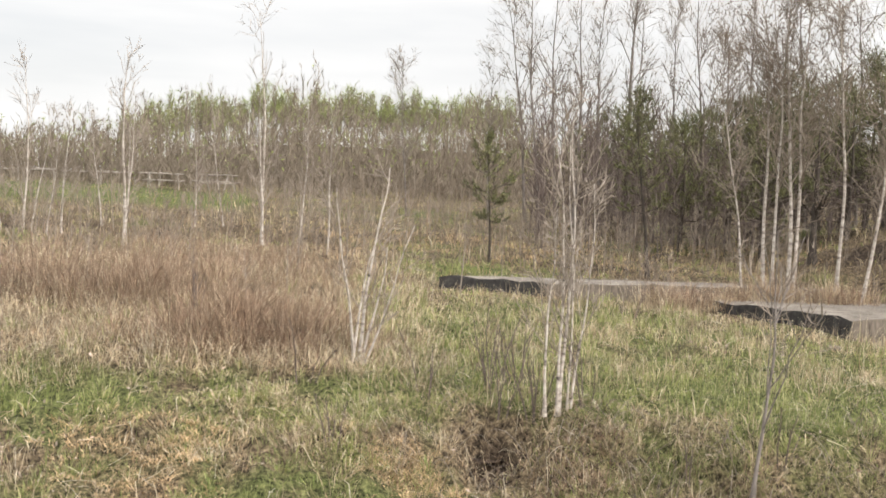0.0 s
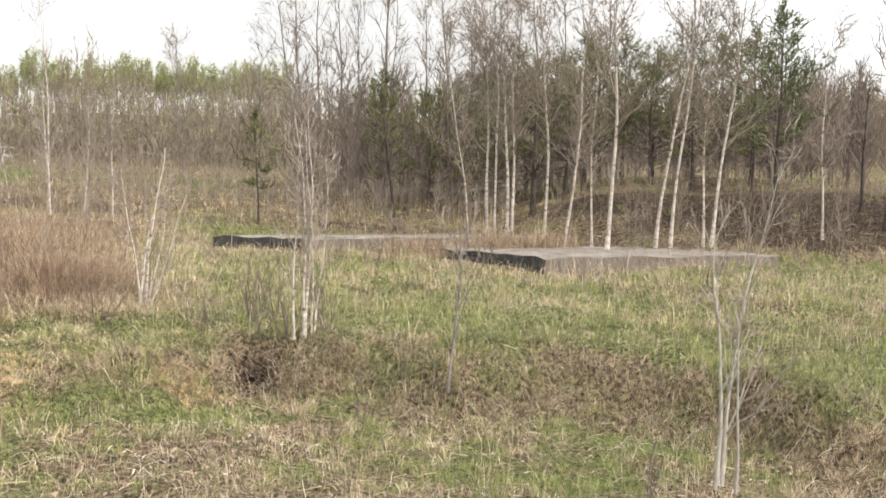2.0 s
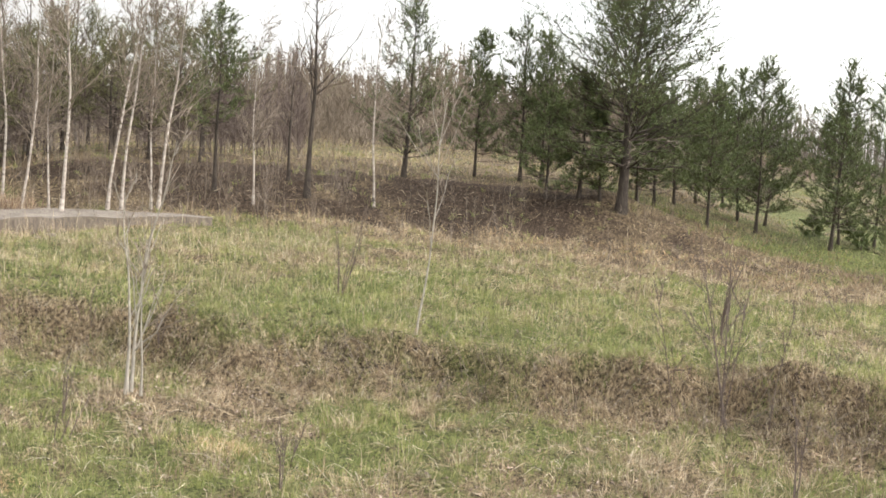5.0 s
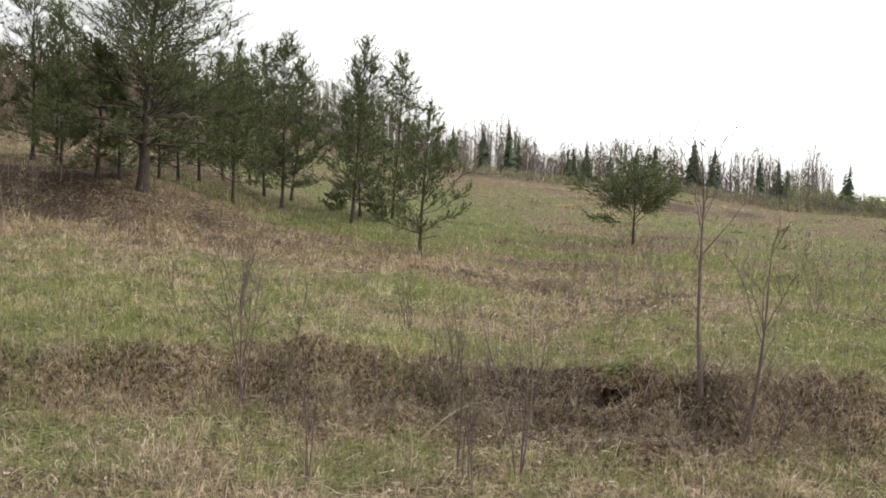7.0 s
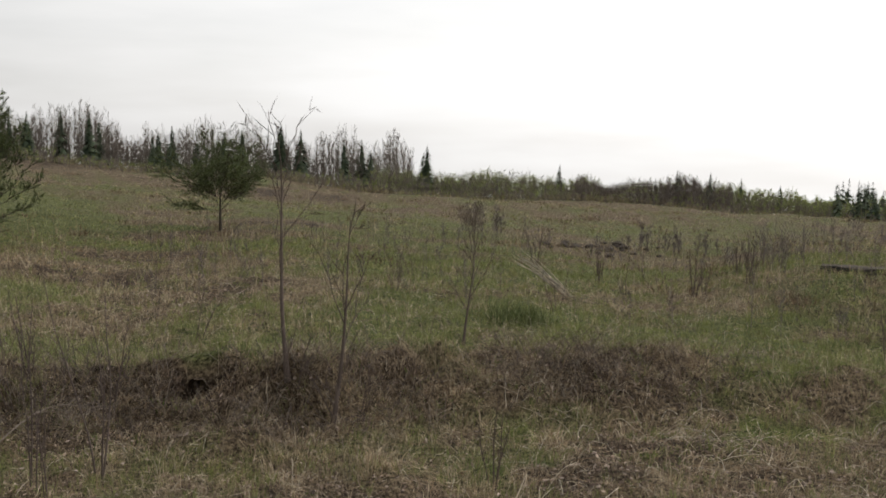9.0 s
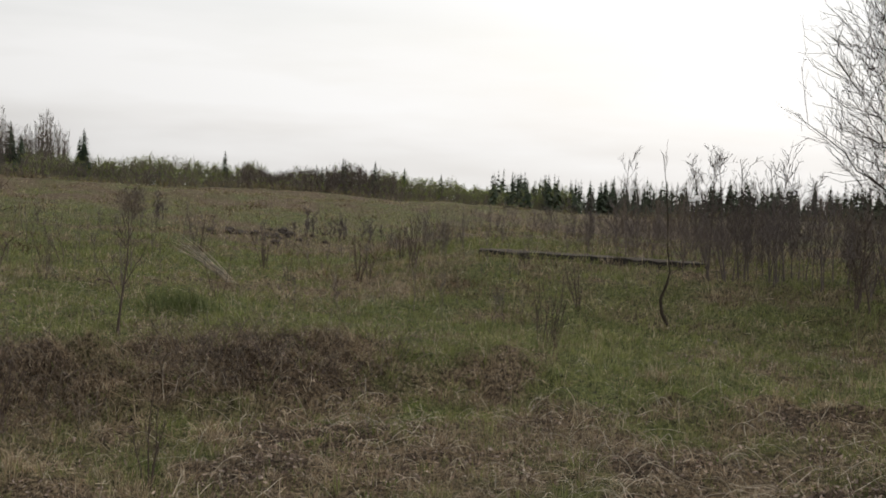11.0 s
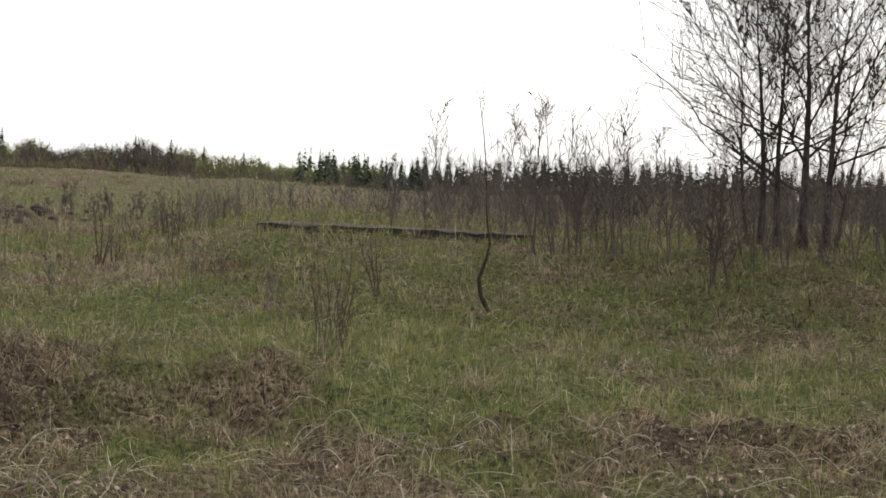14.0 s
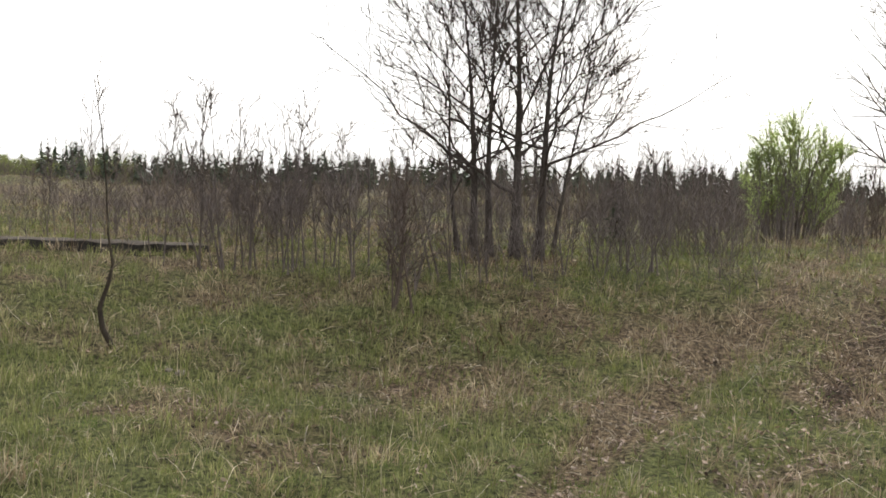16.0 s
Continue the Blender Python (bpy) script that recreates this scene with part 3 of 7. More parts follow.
def pine(name, x, y, height, r0, lean, seed, label, group="", first=0.1, gap=0.25, reach=0.28, sub=9, per=8, low=78, high=40, up=0.26, needle=0.085, bend=0.0, belly=0.18, leaf=M_NEEDLE, dead=10, ring=5):
    """A jack pine: a dark trunk, dead grey twigs low down, whorls of upturned boughs sleeved in needles, a spiky leader."""
    rng = np.random.default_rng(seed)
    ob = thing(name, x, y, label, "pine tree", group)
    p = stem_line(rng, height, lean, 0.014, bend=bend)
    n = p.shape[1]
    s = np.linspace(0, 1, n)
    r = np.maximum(r0 * (1 - 0.93 * s) + r0 * 0.4 * np.exp(-s * 24), 0.008)[None]
    trunk = part("trunk", shade(mesh_of("trunk", *tubes(p, r, 8), M_DARK)), ob)
    whorls = max(6, int(height * (1 - first) / gap))
    q, turn = [], []
    for k in range(whorls):
        m = rng.integers(ring - 2, ring + 2) if k < whorls - 2 else 3
        q += list(first + (1 - first) * (k + rng.normal(0.4, 0.16, m)) / whorls)
        turn += list(rng.uniform(0, 6.28) + np.arange(m) * 6.28 / m + rng.normal(0, 0.3, m))
    q, turn = np.clip(np.array(q), first, 0.985), np.array(turn)
    m = len(q)
    c = (q - first) / (1 - first)
    ang = np.radians(low + (high - low) * c ** 0.9 + rng.normal(0, 13, m))
    ln = height * reach * np.minimum((0.62 + 0.38 * c / belly), (1.0 - c) / (1 - belly) + 0.09) * rng.choice([0.5, 0.75, 0.95, 1.1, 1.25], m)
    at = np.stack([np.interp(q, s, p[0, :, k]) for k in range(3)], -1)
    d = np.stack([np.cos(turn) * np.sin(ang), np.sin(turn) * np.sin(ang), np.cos(ang)], -1)
    g = np.linspace(0, 1, 7)[None, :, None]
    ln = ln[:, None, None]
    lp = at[:, None] + d[:, None] * ln * g + np.array([0, 0, up]) * ln * (g ** 2.2 - 0.35 * g * (1 - c)[:, None, None]) + rng.normal(size=(m, 7, 3)) * 0.035 * ln * g
    lr = np.maximum(np.interp(q, s, r[0])[:, None] * 0.27 * (1 - 0.8 * g[..., 0]), 0.006)
    for k in range(m):
        part("bough", shade(mesh_of("bough", *tubes(lp[k:k + 1], lr[k:k + 1], 4), M_DARK)), trunk)
    size = (ln[:, 0, 0] / (height * reach))
    pick = rng.choice(m, m * sub, p=(0.25 + size) / (0.25 + size).sum())
    sp, sr = sprout(rng, lp[pick], lr[pick], m * sub, (0.2, 1.0), 44, lambda u: height * reach * 0.3 * (1.1 - u * 0.55), 4, up * 0.9, 0.07, 0.6, 0.005, 0.4)
    fp, fr = sprout(rng, sp, sr, m * sub * 2, (0.3, 1.0), 40, lambda u: height * reach * 0.13 + 0 * u, 3, up, 0.07, 0.7, 0.004, 0.6)
    top, _ = sprout(rng, p, r, 22, (0.84, 1.0), 24, lambda u: height * 0.055 * (1.9 - u) + 0 * u, 4, 0.35)
    dp, dr = sprout(rng, p, r, dead, (0.1, first + 0.16), 80, lambda u: height * reach * 0.75 + 0 * u, 5, -0.05, 0.06, 0.25, 0.005)
    dr = np.minimum(dr, 0.011)
    tp, tr = sprout(rng, dp, dr, dead * 5, (0.2, 1.0), 45, lambda u: height * reach * 0.25 + 0 * u, 3, 0, 0.08, 0.6, 0.0035)
    pieces = [(*spikes(rng, a, w), mm) for a, w, mm in ((sp, sr, M_DARK), (fp, fr, M_DARK), (dp, dr, M_TWIG_DARK), (tp, tr, M_TWIG)) if len(a)]
    leader = p[:, -3:]
    pieces += [(*slivers(rng, a, k, needle, 0.022, 0.8), leaf) for a, k in ((sp[:, 1:], per), (fp, per), (top, per + 4), (lp[:, 2:], per * 2), (leader, 60))]
    tagged(part("crown", joined("crown", pieces), ob, "dark green needles"), kind="stuff")
    return ob


# ---- concrete slabs ----
def slab(name, corner, side_a, side_b, top, depth, label, seed):
    """A weathered foundation: a gravelly top, a stained front, an end coloured dark as its shaded side, chipped edges,
    broken rubble along its foot.
    """
    rng = np.random.default_rng(seed)
    ob = new(name)
    ob.location = (*corner, top)
    tagged(ob, label, "concrete slab", "old foundation slabs")
    a, b = np.array(side_a, float), np.array(side_b, float)
    na, nb = max(8, int(np.hypot(*a) / 0.28)), max(8, int(np.hypot(*b) / 0.28))
    i, j = np.meshgrid(np.linspace(0, 1, na + 1), np.linspace(0, 1, nb + 1), indexing="ij")
    edge = np.minimum(np.minimum(i, 1 - i) * np.hypot(*a), np.minimum(j, 1 - j) * np.hypot(*b))
    jit = rng.normal(size=(2, *i.shape)) * 0.014
    xx, yy = i * a[0] + j * b[0] + jit[0], i * a[1] + j * b[1] + jit[1]
    zz = rng.normal(size=i.shape) * 0.005 - 0.025 * np.exp(-edge / 0.05) * rng.uniform(0.0, 1.6, i.shape) ** 2
    v = np.stack([xx, yy, zz], -1).reshape(-1, 3)
    gi, gj = np.meshgrid(np.arange(na), np.arange(nb), indexing="ij")
    q = nb + 1
    f = np.stack([gi * q + gj, (gi + 1) * q + gj, (gi + 1) * q + gj + 1, gi * q + gj + 1], -1).reshape(-1, 4)
    loop = [k * q for k in range(na)] + [na * q + k for k in range(nb)] + [k * q + nb for k in range(na, 0, -1)] + [k for k in range(nb, 0, -1)]
    rim = v[loop]
    foot, mid = rim.copy(), rim.copy()
    foot[:, 2] = -depth
    mid[:, 2] = -depth * 0.5
    mid[:, :2] += rng.normal(size=(len(rim), 2)) * 0.02
    foot[:, :2] += rng.normal(size=(len(rim), 2)) * 0.03
    n = len(rim)
    sv = np.concatenate([rim, mid, foot])
    k = np.arange(n)
    sf = np.concatenate([np.stack([k, k + n, (k + 1) % n + n, (k + 1) % n], -1) + o for o in (0, n)])
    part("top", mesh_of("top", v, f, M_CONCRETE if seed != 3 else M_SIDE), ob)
    # The last end face, and the third slab's front, are coloured as shaded.
    for name_, lo, hi, m_, lab in (("front_face", 0, na, M_FRONT if seed != 3 else M_SHADE_FACE, ""), ("end_face", na, na + nb, M_CONCRETE, ""), ("back_face", na + nb, 2 * na + nb, M_CONCRETE, ""), ("end_face", 2 * na + nb, n, M_SHADE_FACE, "end face coloured dark for shade")):
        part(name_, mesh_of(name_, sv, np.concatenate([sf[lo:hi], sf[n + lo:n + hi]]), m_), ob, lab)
    # loose gravel on the top
    m = int(22 * np.hypot(*a) * np.hypot(*b))
    o = np.stack([*(rng.uniform(0.02, 0.98, (m, 1)) * a + rng.uniform(0.02, 0.98, (m, 1)) * b).T, np.full(m, 0.02)], -1)
    c = np.array([[1, 0, 0], [-0.5, 0.87, 0], [-0.5, -0.87, 0], [0, 0, 0.9]])
    gvv = o[:, None] + c * rng.uniform(0.008, 0.022, (m, 1, 1)) * rng.uniform(0.7, 1.3, (m, 4, 1))
    gff = (np.arange(m)[:, None, None] * 4 + np.array([[0, 1, 3], [1, 2, 3], [2, 0, 3]])).reshape(-1, 3)
    tagged(part("gravel", mesh_of("gravel", gvv.reshape(-1, 3), gff, M_CONCRETE), ob, "loose grey gravel"), kind="stuff")
    return ob


SLABS = [((6.05, 25.55), (5.25, 0.75), (-1.8, 3.3)), ((1.6, 28.6), (5.7, 1.0), (-1.95, 1.0)), ((28.9, -3.15), (-0.45, -5.5), (0.5, -0.04))]
slab("concrete_slab", *SLABS[0], 1.74, 0.7, "thick old concrete slab with dark stained sides", 1)
slab("concrete_slab", *SLABS[1], 1.95, 0.6, "low old concrete slab sunk in dry grass", 2)
slab("concrete_slab", *SLABS[2], 0.74, 0.6, "long low dark slab among brown shoots", 3).rotation_euler = (radians(1.8), 0, 0)

# ---- trees and saplings, one by one ----
bare_tree("birch_tree", 5.92, 30.12, 7.02, 0.04, (-0.064, 0.028), 101, "slim white birch with bare twigs", "birch tree", "birches by the slabs", bark=M_BIRCH, first=0.28, limbs=34, reach=0.2, angle=46, sub=7, fine=3, wobble=0.022)
bare_tree("birch_tree", 6.08, 30.05, 6.32, 0.036, (-0.060, 0.026), 102, "slim white birch with bare twigs", "birch tree", "birches by the slabs", bark=M_BIRCH, first=0.28, limbs=34, reach=0.2, angle=46, sub=7, fine=3, wobble=0.022)
bare_tree("birch_tree", 6.28, 29.80, 7.18, 0.044, (0.022, -0.009), 103, "slim white birch with bare twigs", "birch tree", "birches by the slabs", bark=M_BIRCH, first=0.28, limbs=34, reach=0.2, angle=46, sub=7, fine=3, wobble=0.022)
bare_tree("birch_tree", 6.39, 29.82, 6.75, 0.04, (0.046, -0.020), 104, "slim white birch with bare twigs", "birch tree", "birches by the slabs", bark=M_BIRCH, first=0.28, limbs=34, reach=0.2, angle=46, sub=7, fine=3, wobble=0.022)
bare_tree("birch_tree", 7.04, 29.32, 6.60, 0.04, (0.011, -0.005), 105, "slim white birch with bare twigs", "birch tree", "birches by the slabs", bark=M_BIRCH, first=0.28, limbs=34, reach=0.2, angle=46, sub=7, fine=3, wobble=0.022)
bare_tree("birch_tree", 7.40, 28.99, 5.93, 0.036, (0.120, -0.052), 106, "slim white birch with bare twigs", "birch tree", "birches by the slabs", bark=M_BIRCH, first=0.28, limbs=34, reach=0.2, angle=46, sub=7, fine=3, wobble=0.022)
bare_tree("birch_tree", 8.18, 29.32, 4.95, 0.028, (0.014, -0.006), 107, "slim white birch with bare twigs", "birch tree", "birches by the slabs", bark=M_BIRCH, first=0.28, limbs=34, reach=0.2, angle=46, sub=7, fine=3, wobble=0.022)
bare_tree("birch_tree", 8.05, 27.86, 7.84, 0.048, (0.038, -0.016), 108, "slim white birch with bare twigs", "birch tree", "birches by the slabs", bark=M_BIRCH, first=0.28, limbs=34, reach=0.2, angle=46, sub=7, fine=3, wobble=0.022)
bare_tree("birch_tree", 9.40, 28.50, 7.37, 0.04, (0.075, -0.032), 109, "slim white birch with bare twigs", "birch tree", "birches by the slabs", bark=M_BIRCH, first=0.28, limbs=34, reach=0.2, angle=46, sub=7, fine=3, wobble=0.022)
bare_tree("birch_tree", 9.78, 28.56, 7.72, 0.04, (0.045, -0.019), 110, "slim white birch with bare twigs", "birch tree", "birches by the slabs", bark=M_BIRCH, first=0.28, limbs=34, reach=0.2, angle=46, sub=7, fine=3, wobble=0.022)
bare_tree("birch_tree", 10.53, 28.47, 5.56, 0.032, (0.018, -0.008), 111, "slim white birch with bare twigs", "birch tree", "birches by the slabs", bark=M_BIRCH, first=0.28, limbs=34, reach=0.2, angle=46, sub=7, fine=3, wobble=0.022)
bare_tree("birch_tree", 10.71, 28.43, 7.49, 0.044, (0.065, -0.028), 112, "slim white birch with bare twigs", "birch tree", "birches by the slabs", bark=M_BIRCH, first=0.28, limbs=34, reach=0.2, angle=46, sub=7, fine=3, wobble=0.022)
bare_tree("birch_tree", 5.34, 29.53, 4.70, 0.024, (-0.071, 0.031), 113, "slim white birch with bare twigs", "birch tree", "birches by the slabs", bark=M_BIRCH, first=0.28, limbs=34, reach=0.2, angle=46, sub=7, fine=3, wobble=0.022)
bare_tree("birch_tree", 13.32, 28.27, 4.97, 0.028, (0.029, -0.013), 114, "slim white birch with bare twigs", "birch tree", "birches by the slabs", bark=M_BIRCH, first=0.28, limbs=34, reach=0.2, angle=46, sub=7, fine=3, wobble=0.022)
bare_tree("birch_tree", 16.32, 26.95, 6.26, 0.034, (0.008, -0.003), 115, "slim white birch with bare twigs", "birch tree", "birches by the slabs", bark=M_BIRCH, first=0.28, limbs=34, reach=0.2, angle=46, sub=7, fine=3, wobble=0.022)
bare_tree("birch_sapling", -9.93, 34.25, 4.00, 0.03, (0.043, 0.000), 116, "thin pale birch sapling in dead brown grass", "birch tree", "birch saplings in the meadow", bark=M_BIRCH, twig=M_SHOOT, first=0.15, limbs=20, sub=4, fine=2, reach=0.22, angle=30, stems=2, spread=0.06)
bare_tree("birch_sapling", -9.00, 34.10, 2.98, 0.025, (0.014, 0.000), 117, "thin pale birch sapling in dead brown grass", "birch tree", "birch saplings in the meadow", bark=M_BIRCH, twig=M_SHOOT, first=0.15, limbs=20, sub=4, fine=2, reach=0.22, angle=30, stems=2, spread=0.06)
bare_tree("birch_sapling", -7.18, 32.75, 4.16, 0.04, (0.033, 0.000), 118, "thin pale birch sapling in dead brown grass", "birch tree", "birch saplings in the meadow", bark=M_BIRCH, twig=M_SHOOT, first=0.15, limbs=20, sub=4, fine=2, reach=0.22, angle=30, stems=3, spread=0.06)
bare_tree("birch_sapling", -4.47, 34.38, 5.32, 0.035, (-0.012, -0.000), 119, "thin pale birch sapling in dead brown grass", "birch tree", "birch saplings in the meadow", bark=M_BIRCH, twig=M_SHOOT, first=0.15, limbs=20, sub=4, fine=2, reach=0.22, angle=30, stems=2, spread=0.06)
bare_tree("birch_sapling", -2.70, 31.92, 3.07, 0.022, (0.064, 0.000), 120, "thin pale birch sapling in dead brown grass", "birch tree", "birch saplings in the meadow", bark=M_BIRCH, twig=M_SHOOT, first=0.15, limbs=20, sub=4, fine=2, reach=0.22, angle=30, stems=1, spread=0.06)
bare_tree("birch_sapling", -3.77, 35.73, 3.14, 0.022, (0.043, 0.000), 121, "thin pale birch sapling in dead brown grass", "birch tree", "birch saplings in the meadow", bark=M_BIRCH, twig=M_SHOOT, first=0.15, limbs=20, sub=4, fine=2, reach=0.22, angle=30, stems=1, spread=0.06)
bare_tree("birch_sapling", -6.32, 39.34, 3.07, 0.02, (0.002, 0.000), 122, "thin pale birch sapling in dead brown grass", "birch tree", "birch saplings in the meadow", bark=M_BIRCH, twig=M_SHOOT, first=0.15, limbs=20, sub=4, fine=2, reach=0.22, angle=30, stems=1, spread=0.06)
bare_tree("birch_sapling", -8.97, 37.11, 3.00, 0.02, (-0.021, -0.000), 123, "thin pale birch sapling in dead brown grass", "birch tree", "birch saplings in the meadow", bark=M_BIRCH, twig=M_SHOOT, first=0.15, limbs=20, sub=4, fine=2, reach=0.22, angle=30, stems=1, spread=0.06)
bare_tree("birch_sapling", -6.79, 37.96, 2.79, 0.018, (-0.006, -0.000), 124, "thin pale birch sapling in dead brown grass", "birch tree", "birch saplings in the meadow", bark=M_BIRCH, twig=M_SHOOT, first=0.15, limbs=20, sub=4, fine=2, reach=0.22, angle=30, stems=1, spread=0.06)
bare_tree("birch_sapling", -10.94, 35.54, 3.38, 0.025, (0.020, 0.000), 125, "thin pale birch sapling in dead brown grass", "birch tree", "birch saplings in the meadow", bark=M_BIRCH, twig=M_SHOOT, first=0.15, limbs=20, sub=4, fine=2, reach=0.22, angle=30, stems=1, spread=0.06)
bare_tree("poplar_tree", 2.52, 48.94, 8.22, 0.06, (-0.097, -0.000), 126, "grey leafless poplar at the edge of the woods", "poplar tree", "poplars behind the slabs", first=0.25, limbs=30, reach=0.2, angle=38, up=0.25, sub=8, fine=3)
bare_tree("poplar_tree", 2.78, 45.91, 8.53, 0.06, (-0.048, -0.000), 127, "grey leafless poplar at the edge of the woods", "poplar tree", "poplars behind the slabs", first=0.25, limbs=30, reach=0.2, angle=38, up=0.25, sub=8, fine=3)
bare_tree("poplar_tree", 3.52, 47.88, 9.37, 0.06, (-0.038, -0.000), 128, "grey leafless poplar at the edge of the woods", "poplar tree", "poplars behind the slabs", first=0.25, limbs=30, reach=0.2, angle=38, up=0.25, sub=8, fine=3)
bare_tree("poplar_tree", 3.56, 42.85, 7.73, 0.06, (-0.003, -0.000), 129, "grey leafless poplar at the edge of the woods", "poplar tree", "poplars behind the slabs", first=0.25, limbs=30, reach=0.2, angle=38, up=0.25, sub=8, fine=3)
bare_tree("poplar_tree", 4.70, 45.76, 7.87, 0.05, (-0.002, -0.000), 130, "grey leafless poplar at the edge of the woods", "poplar tree", "poplars behind the slabs", first=0.25, limbs=30, reach=0.2, angle=38, up=0.25, sub=8, fine=3)
bare_tree("poplar_tree", 5.55, 44.66, 9.25, 0.08, (-0.029, -0.000), 131, "grey leafless poplar at the edge of the woods", "poplar tree", "poplars behind the slabs", first=0.25, limbs=30, reach=0.2, angle=38, up=0.25, sub=8, fine=3)
bare_tree("poplar_tree", 7.05, 46.47, 7.33, 0.06, (-0.012, -0.000), 132, "grey leafless poplar at the edge of the woods", "poplar tree", "poplars behind the slabs", first=0.25, limbs=30, reach=0.2, angle=38, up=0.25, sub=8, fine=3)
bare_tree("poplar_tree", 8.57, 44.17, 7.24, 0.06, (-0.014, -0.000), 133, "grey leafless poplar at the edge of the woods", "poplar tree", "poplars behind the slabs", first=0.25, limbs=30, reach=0.2, angle=38, up=0.25, sub=8, fine=3)
bare_tree("poplar_tree", 5.84, 46.64, 7.68, 0.05, (0.018, -0.003), 134, "grey leafless poplar at the edge of the woods", "poplar tree", "poplars behind the slabs", first=0.25, limbs=30, reach=0.2, angle=38, up=0.25, sub=8, fine=3)
bare_tree("poplar_tree", 8.13, 42.23, 5.99, 0.05, (0.019, -0.004), 135, "grey leafless poplar at the edge of the woods", "poplar tree", "poplars behind the slabs", first=0.25, limbs=30, reach=0.2, angle=38, up=0.25, sub=8, fine=3)
bare_tree("poplar_tree", 7.50, 43.35, 8.31, 0.06, (-0.026, -0.000), 136, "grey leafless poplar at the edge of the woods", "poplar tree", "poplars behind the slabs", first=0.25, limbs=30, reach=0.2, angle=38, up=0.25, sub=8, fine=3)
bare_tree("poplar_tree", 10.08, 46.92, 9.47, 0.06, (-0.027, -0.000), 137, "grey leafless poplar at the edge of the woods", "poplar tree", "poplars behind the slabs", first=0.25, limbs=30, reach=0.2, angle=38, up=0.25, sub=8, fine=3)
bare_tree("poplar_tree", 9.79, 42.89, 7.54, 0.06, (-0.014, -0.000), 138, "grey leafless poplar at the edge of the woods", "poplar tree", "poplars behind the slabs", first=0.25, limbs=30, reach=0.2, angle=38, up=0.25, sub=8, fine=3)
bare_tree("poplar_tree", 11.39, 45.60, 9.33, 0.06, (-0.034, -0.000), 139, "grey leafless poplar at the edge of the woods", "poplar tree", "poplars behind the slabs", first=0.25, limbs=30, reach=0.2, angle=38, up=0.25, sub=8, fine=3)
bare_tree("poplar_tree", 10.90, 41.60, 7.69, 0.06, (-0.021, -0.000), 140, "grey leafless poplar at the edge of the woods", "poplar tree", "poplars behind the slabs", first=0.25, limbs=30, reach=0.2, angle=38, up=0.25, sub=8, fine=3)
bare_tree("poplar_tree", 12.56, 44.24, 7.43, 0.06, (-0.013, -0.000), 141, "grey leafless poplar at the edge of the woods", "poplar tree", "poplars behind the slabs", first=0.25, limbs=30, reach=0.2, angle=38, up=0.25, sub=8, fine=3)
bare_tree("poplar_tree", 14.33, 46.85, 9.38, 0.06, (-0.025, -0.000), 142, "grey leafless poplar at the edge of the woods", "poplar tree", "poplars behind the slabs", first=0.25, limbs=30, reach=0.2, angle=38, up=0.25, sub=8, fine=3)
bare_tree("poplar_tree", 1.14, 46.99, 5.84, 0.035, (-0.017, -0.000), 143, "grey leafless poplar at the edge of the woods", "poplar tree", "poplars behind the slabs", first=0.25, limbs=30, reach=0.2, angle=38, up=0.25, sub=8, fine=3)
bare_tree("poplar_tree", -1.69, 48.97, 5.85, 0.035, (-0.039, -0.000), 144, "grey leafless poplar at the edge of the woods", "poplar tree", "poplars behind the slabs", first=0.25, limbs=30, reach=0.2, angle=38, up=0.25, sub=8, fine=3)
bare_tree("bare_oak", 14.89, 28.17, 6.08, 0.085, (-0.002, 0.001), 145, "dark leafless tree with a forked crown", "tree", bark=M_DARK, first=0.38, limbs=20, reach=0.34, angle=46, sub=9, up=0.35)
bare_tree("dead_tree", 14.95, 29.43, 3.42, 0.05, (0.014, -0.006), 146, "thin dark leafless tree under the pines", "tree", bark=M_DARK, first=0.4, limbs=12, reach=0.16)
bare_tree("dead_tree", 7.83, 33.28, 3.24, 0.1, (-0.008, 0.004), 147, "broken blackened trunk among the birches", "tree", bark=M_DARK, first=0.3, limbs=14, reach=0.2)
pine("jack_pine", 12.64, 29.31, 5.18, 0.06, (0.003, -0.001), 148, "young jack pine on the dark berm", "pines on the berm", first=0.35, reach=0.22, sub=7, per=6)
pine("jack_pine", 18.82, 29.35, 5.57, 0.075, (0.041, -0.018), 149, "young jack pine on the dark berm", "pines on the berm", first=0.10, reach=0.29, sub=7, per=6)
pine("jack_pine", 23.29, 29.30, 5.23, 0.06, (0.019, -0.008), 150, "young jack pine on the dark berm", "pines on the berm", first=0.12, reach=0.30, sub=7, per=6)
pine("jack_pine", 22.47, 30.67, 4.70, 0.05, (0.016, -0.007), 151, "young jack pine on the dark berm", "pines on the berm", first=0.17, reach=0.25)
pine("jack_pine", 23.60, 28.60, 4.70, 0.05, (0.023, -0.010), 152, "young jack pine on the dark berm", "pines on the berm", first=0.12, reach=0.26)
pine("jack_pine", 22.19, 25.14, 3.64, 0.06, (0.017, -0.014), 153, "young jack pine on the dark berm", "pines on the berm", first=0.12, reach=0.35)
pine("jack_pine", 25.57, 25.44, 3.41, 0.05, (-0.015, 0.012), 154, "young jack pine on the dark berm", "pines on the berm", first=0.12, reach=0.35)
pine("jack_pine", 31.54, 29.27, 4.34, 0.05, (-0.024, 0.018), 155, "young jack pine on the dark berm", "pines on the berm", first=0.10, reach=0.31)
pine("jack_pine", 26.28, 23.88, 4.63, 0.05, (0.025, -0.020), 156, "young jack pine on the dark berm", "pines on the berm", first=0.12, reach=0.25)
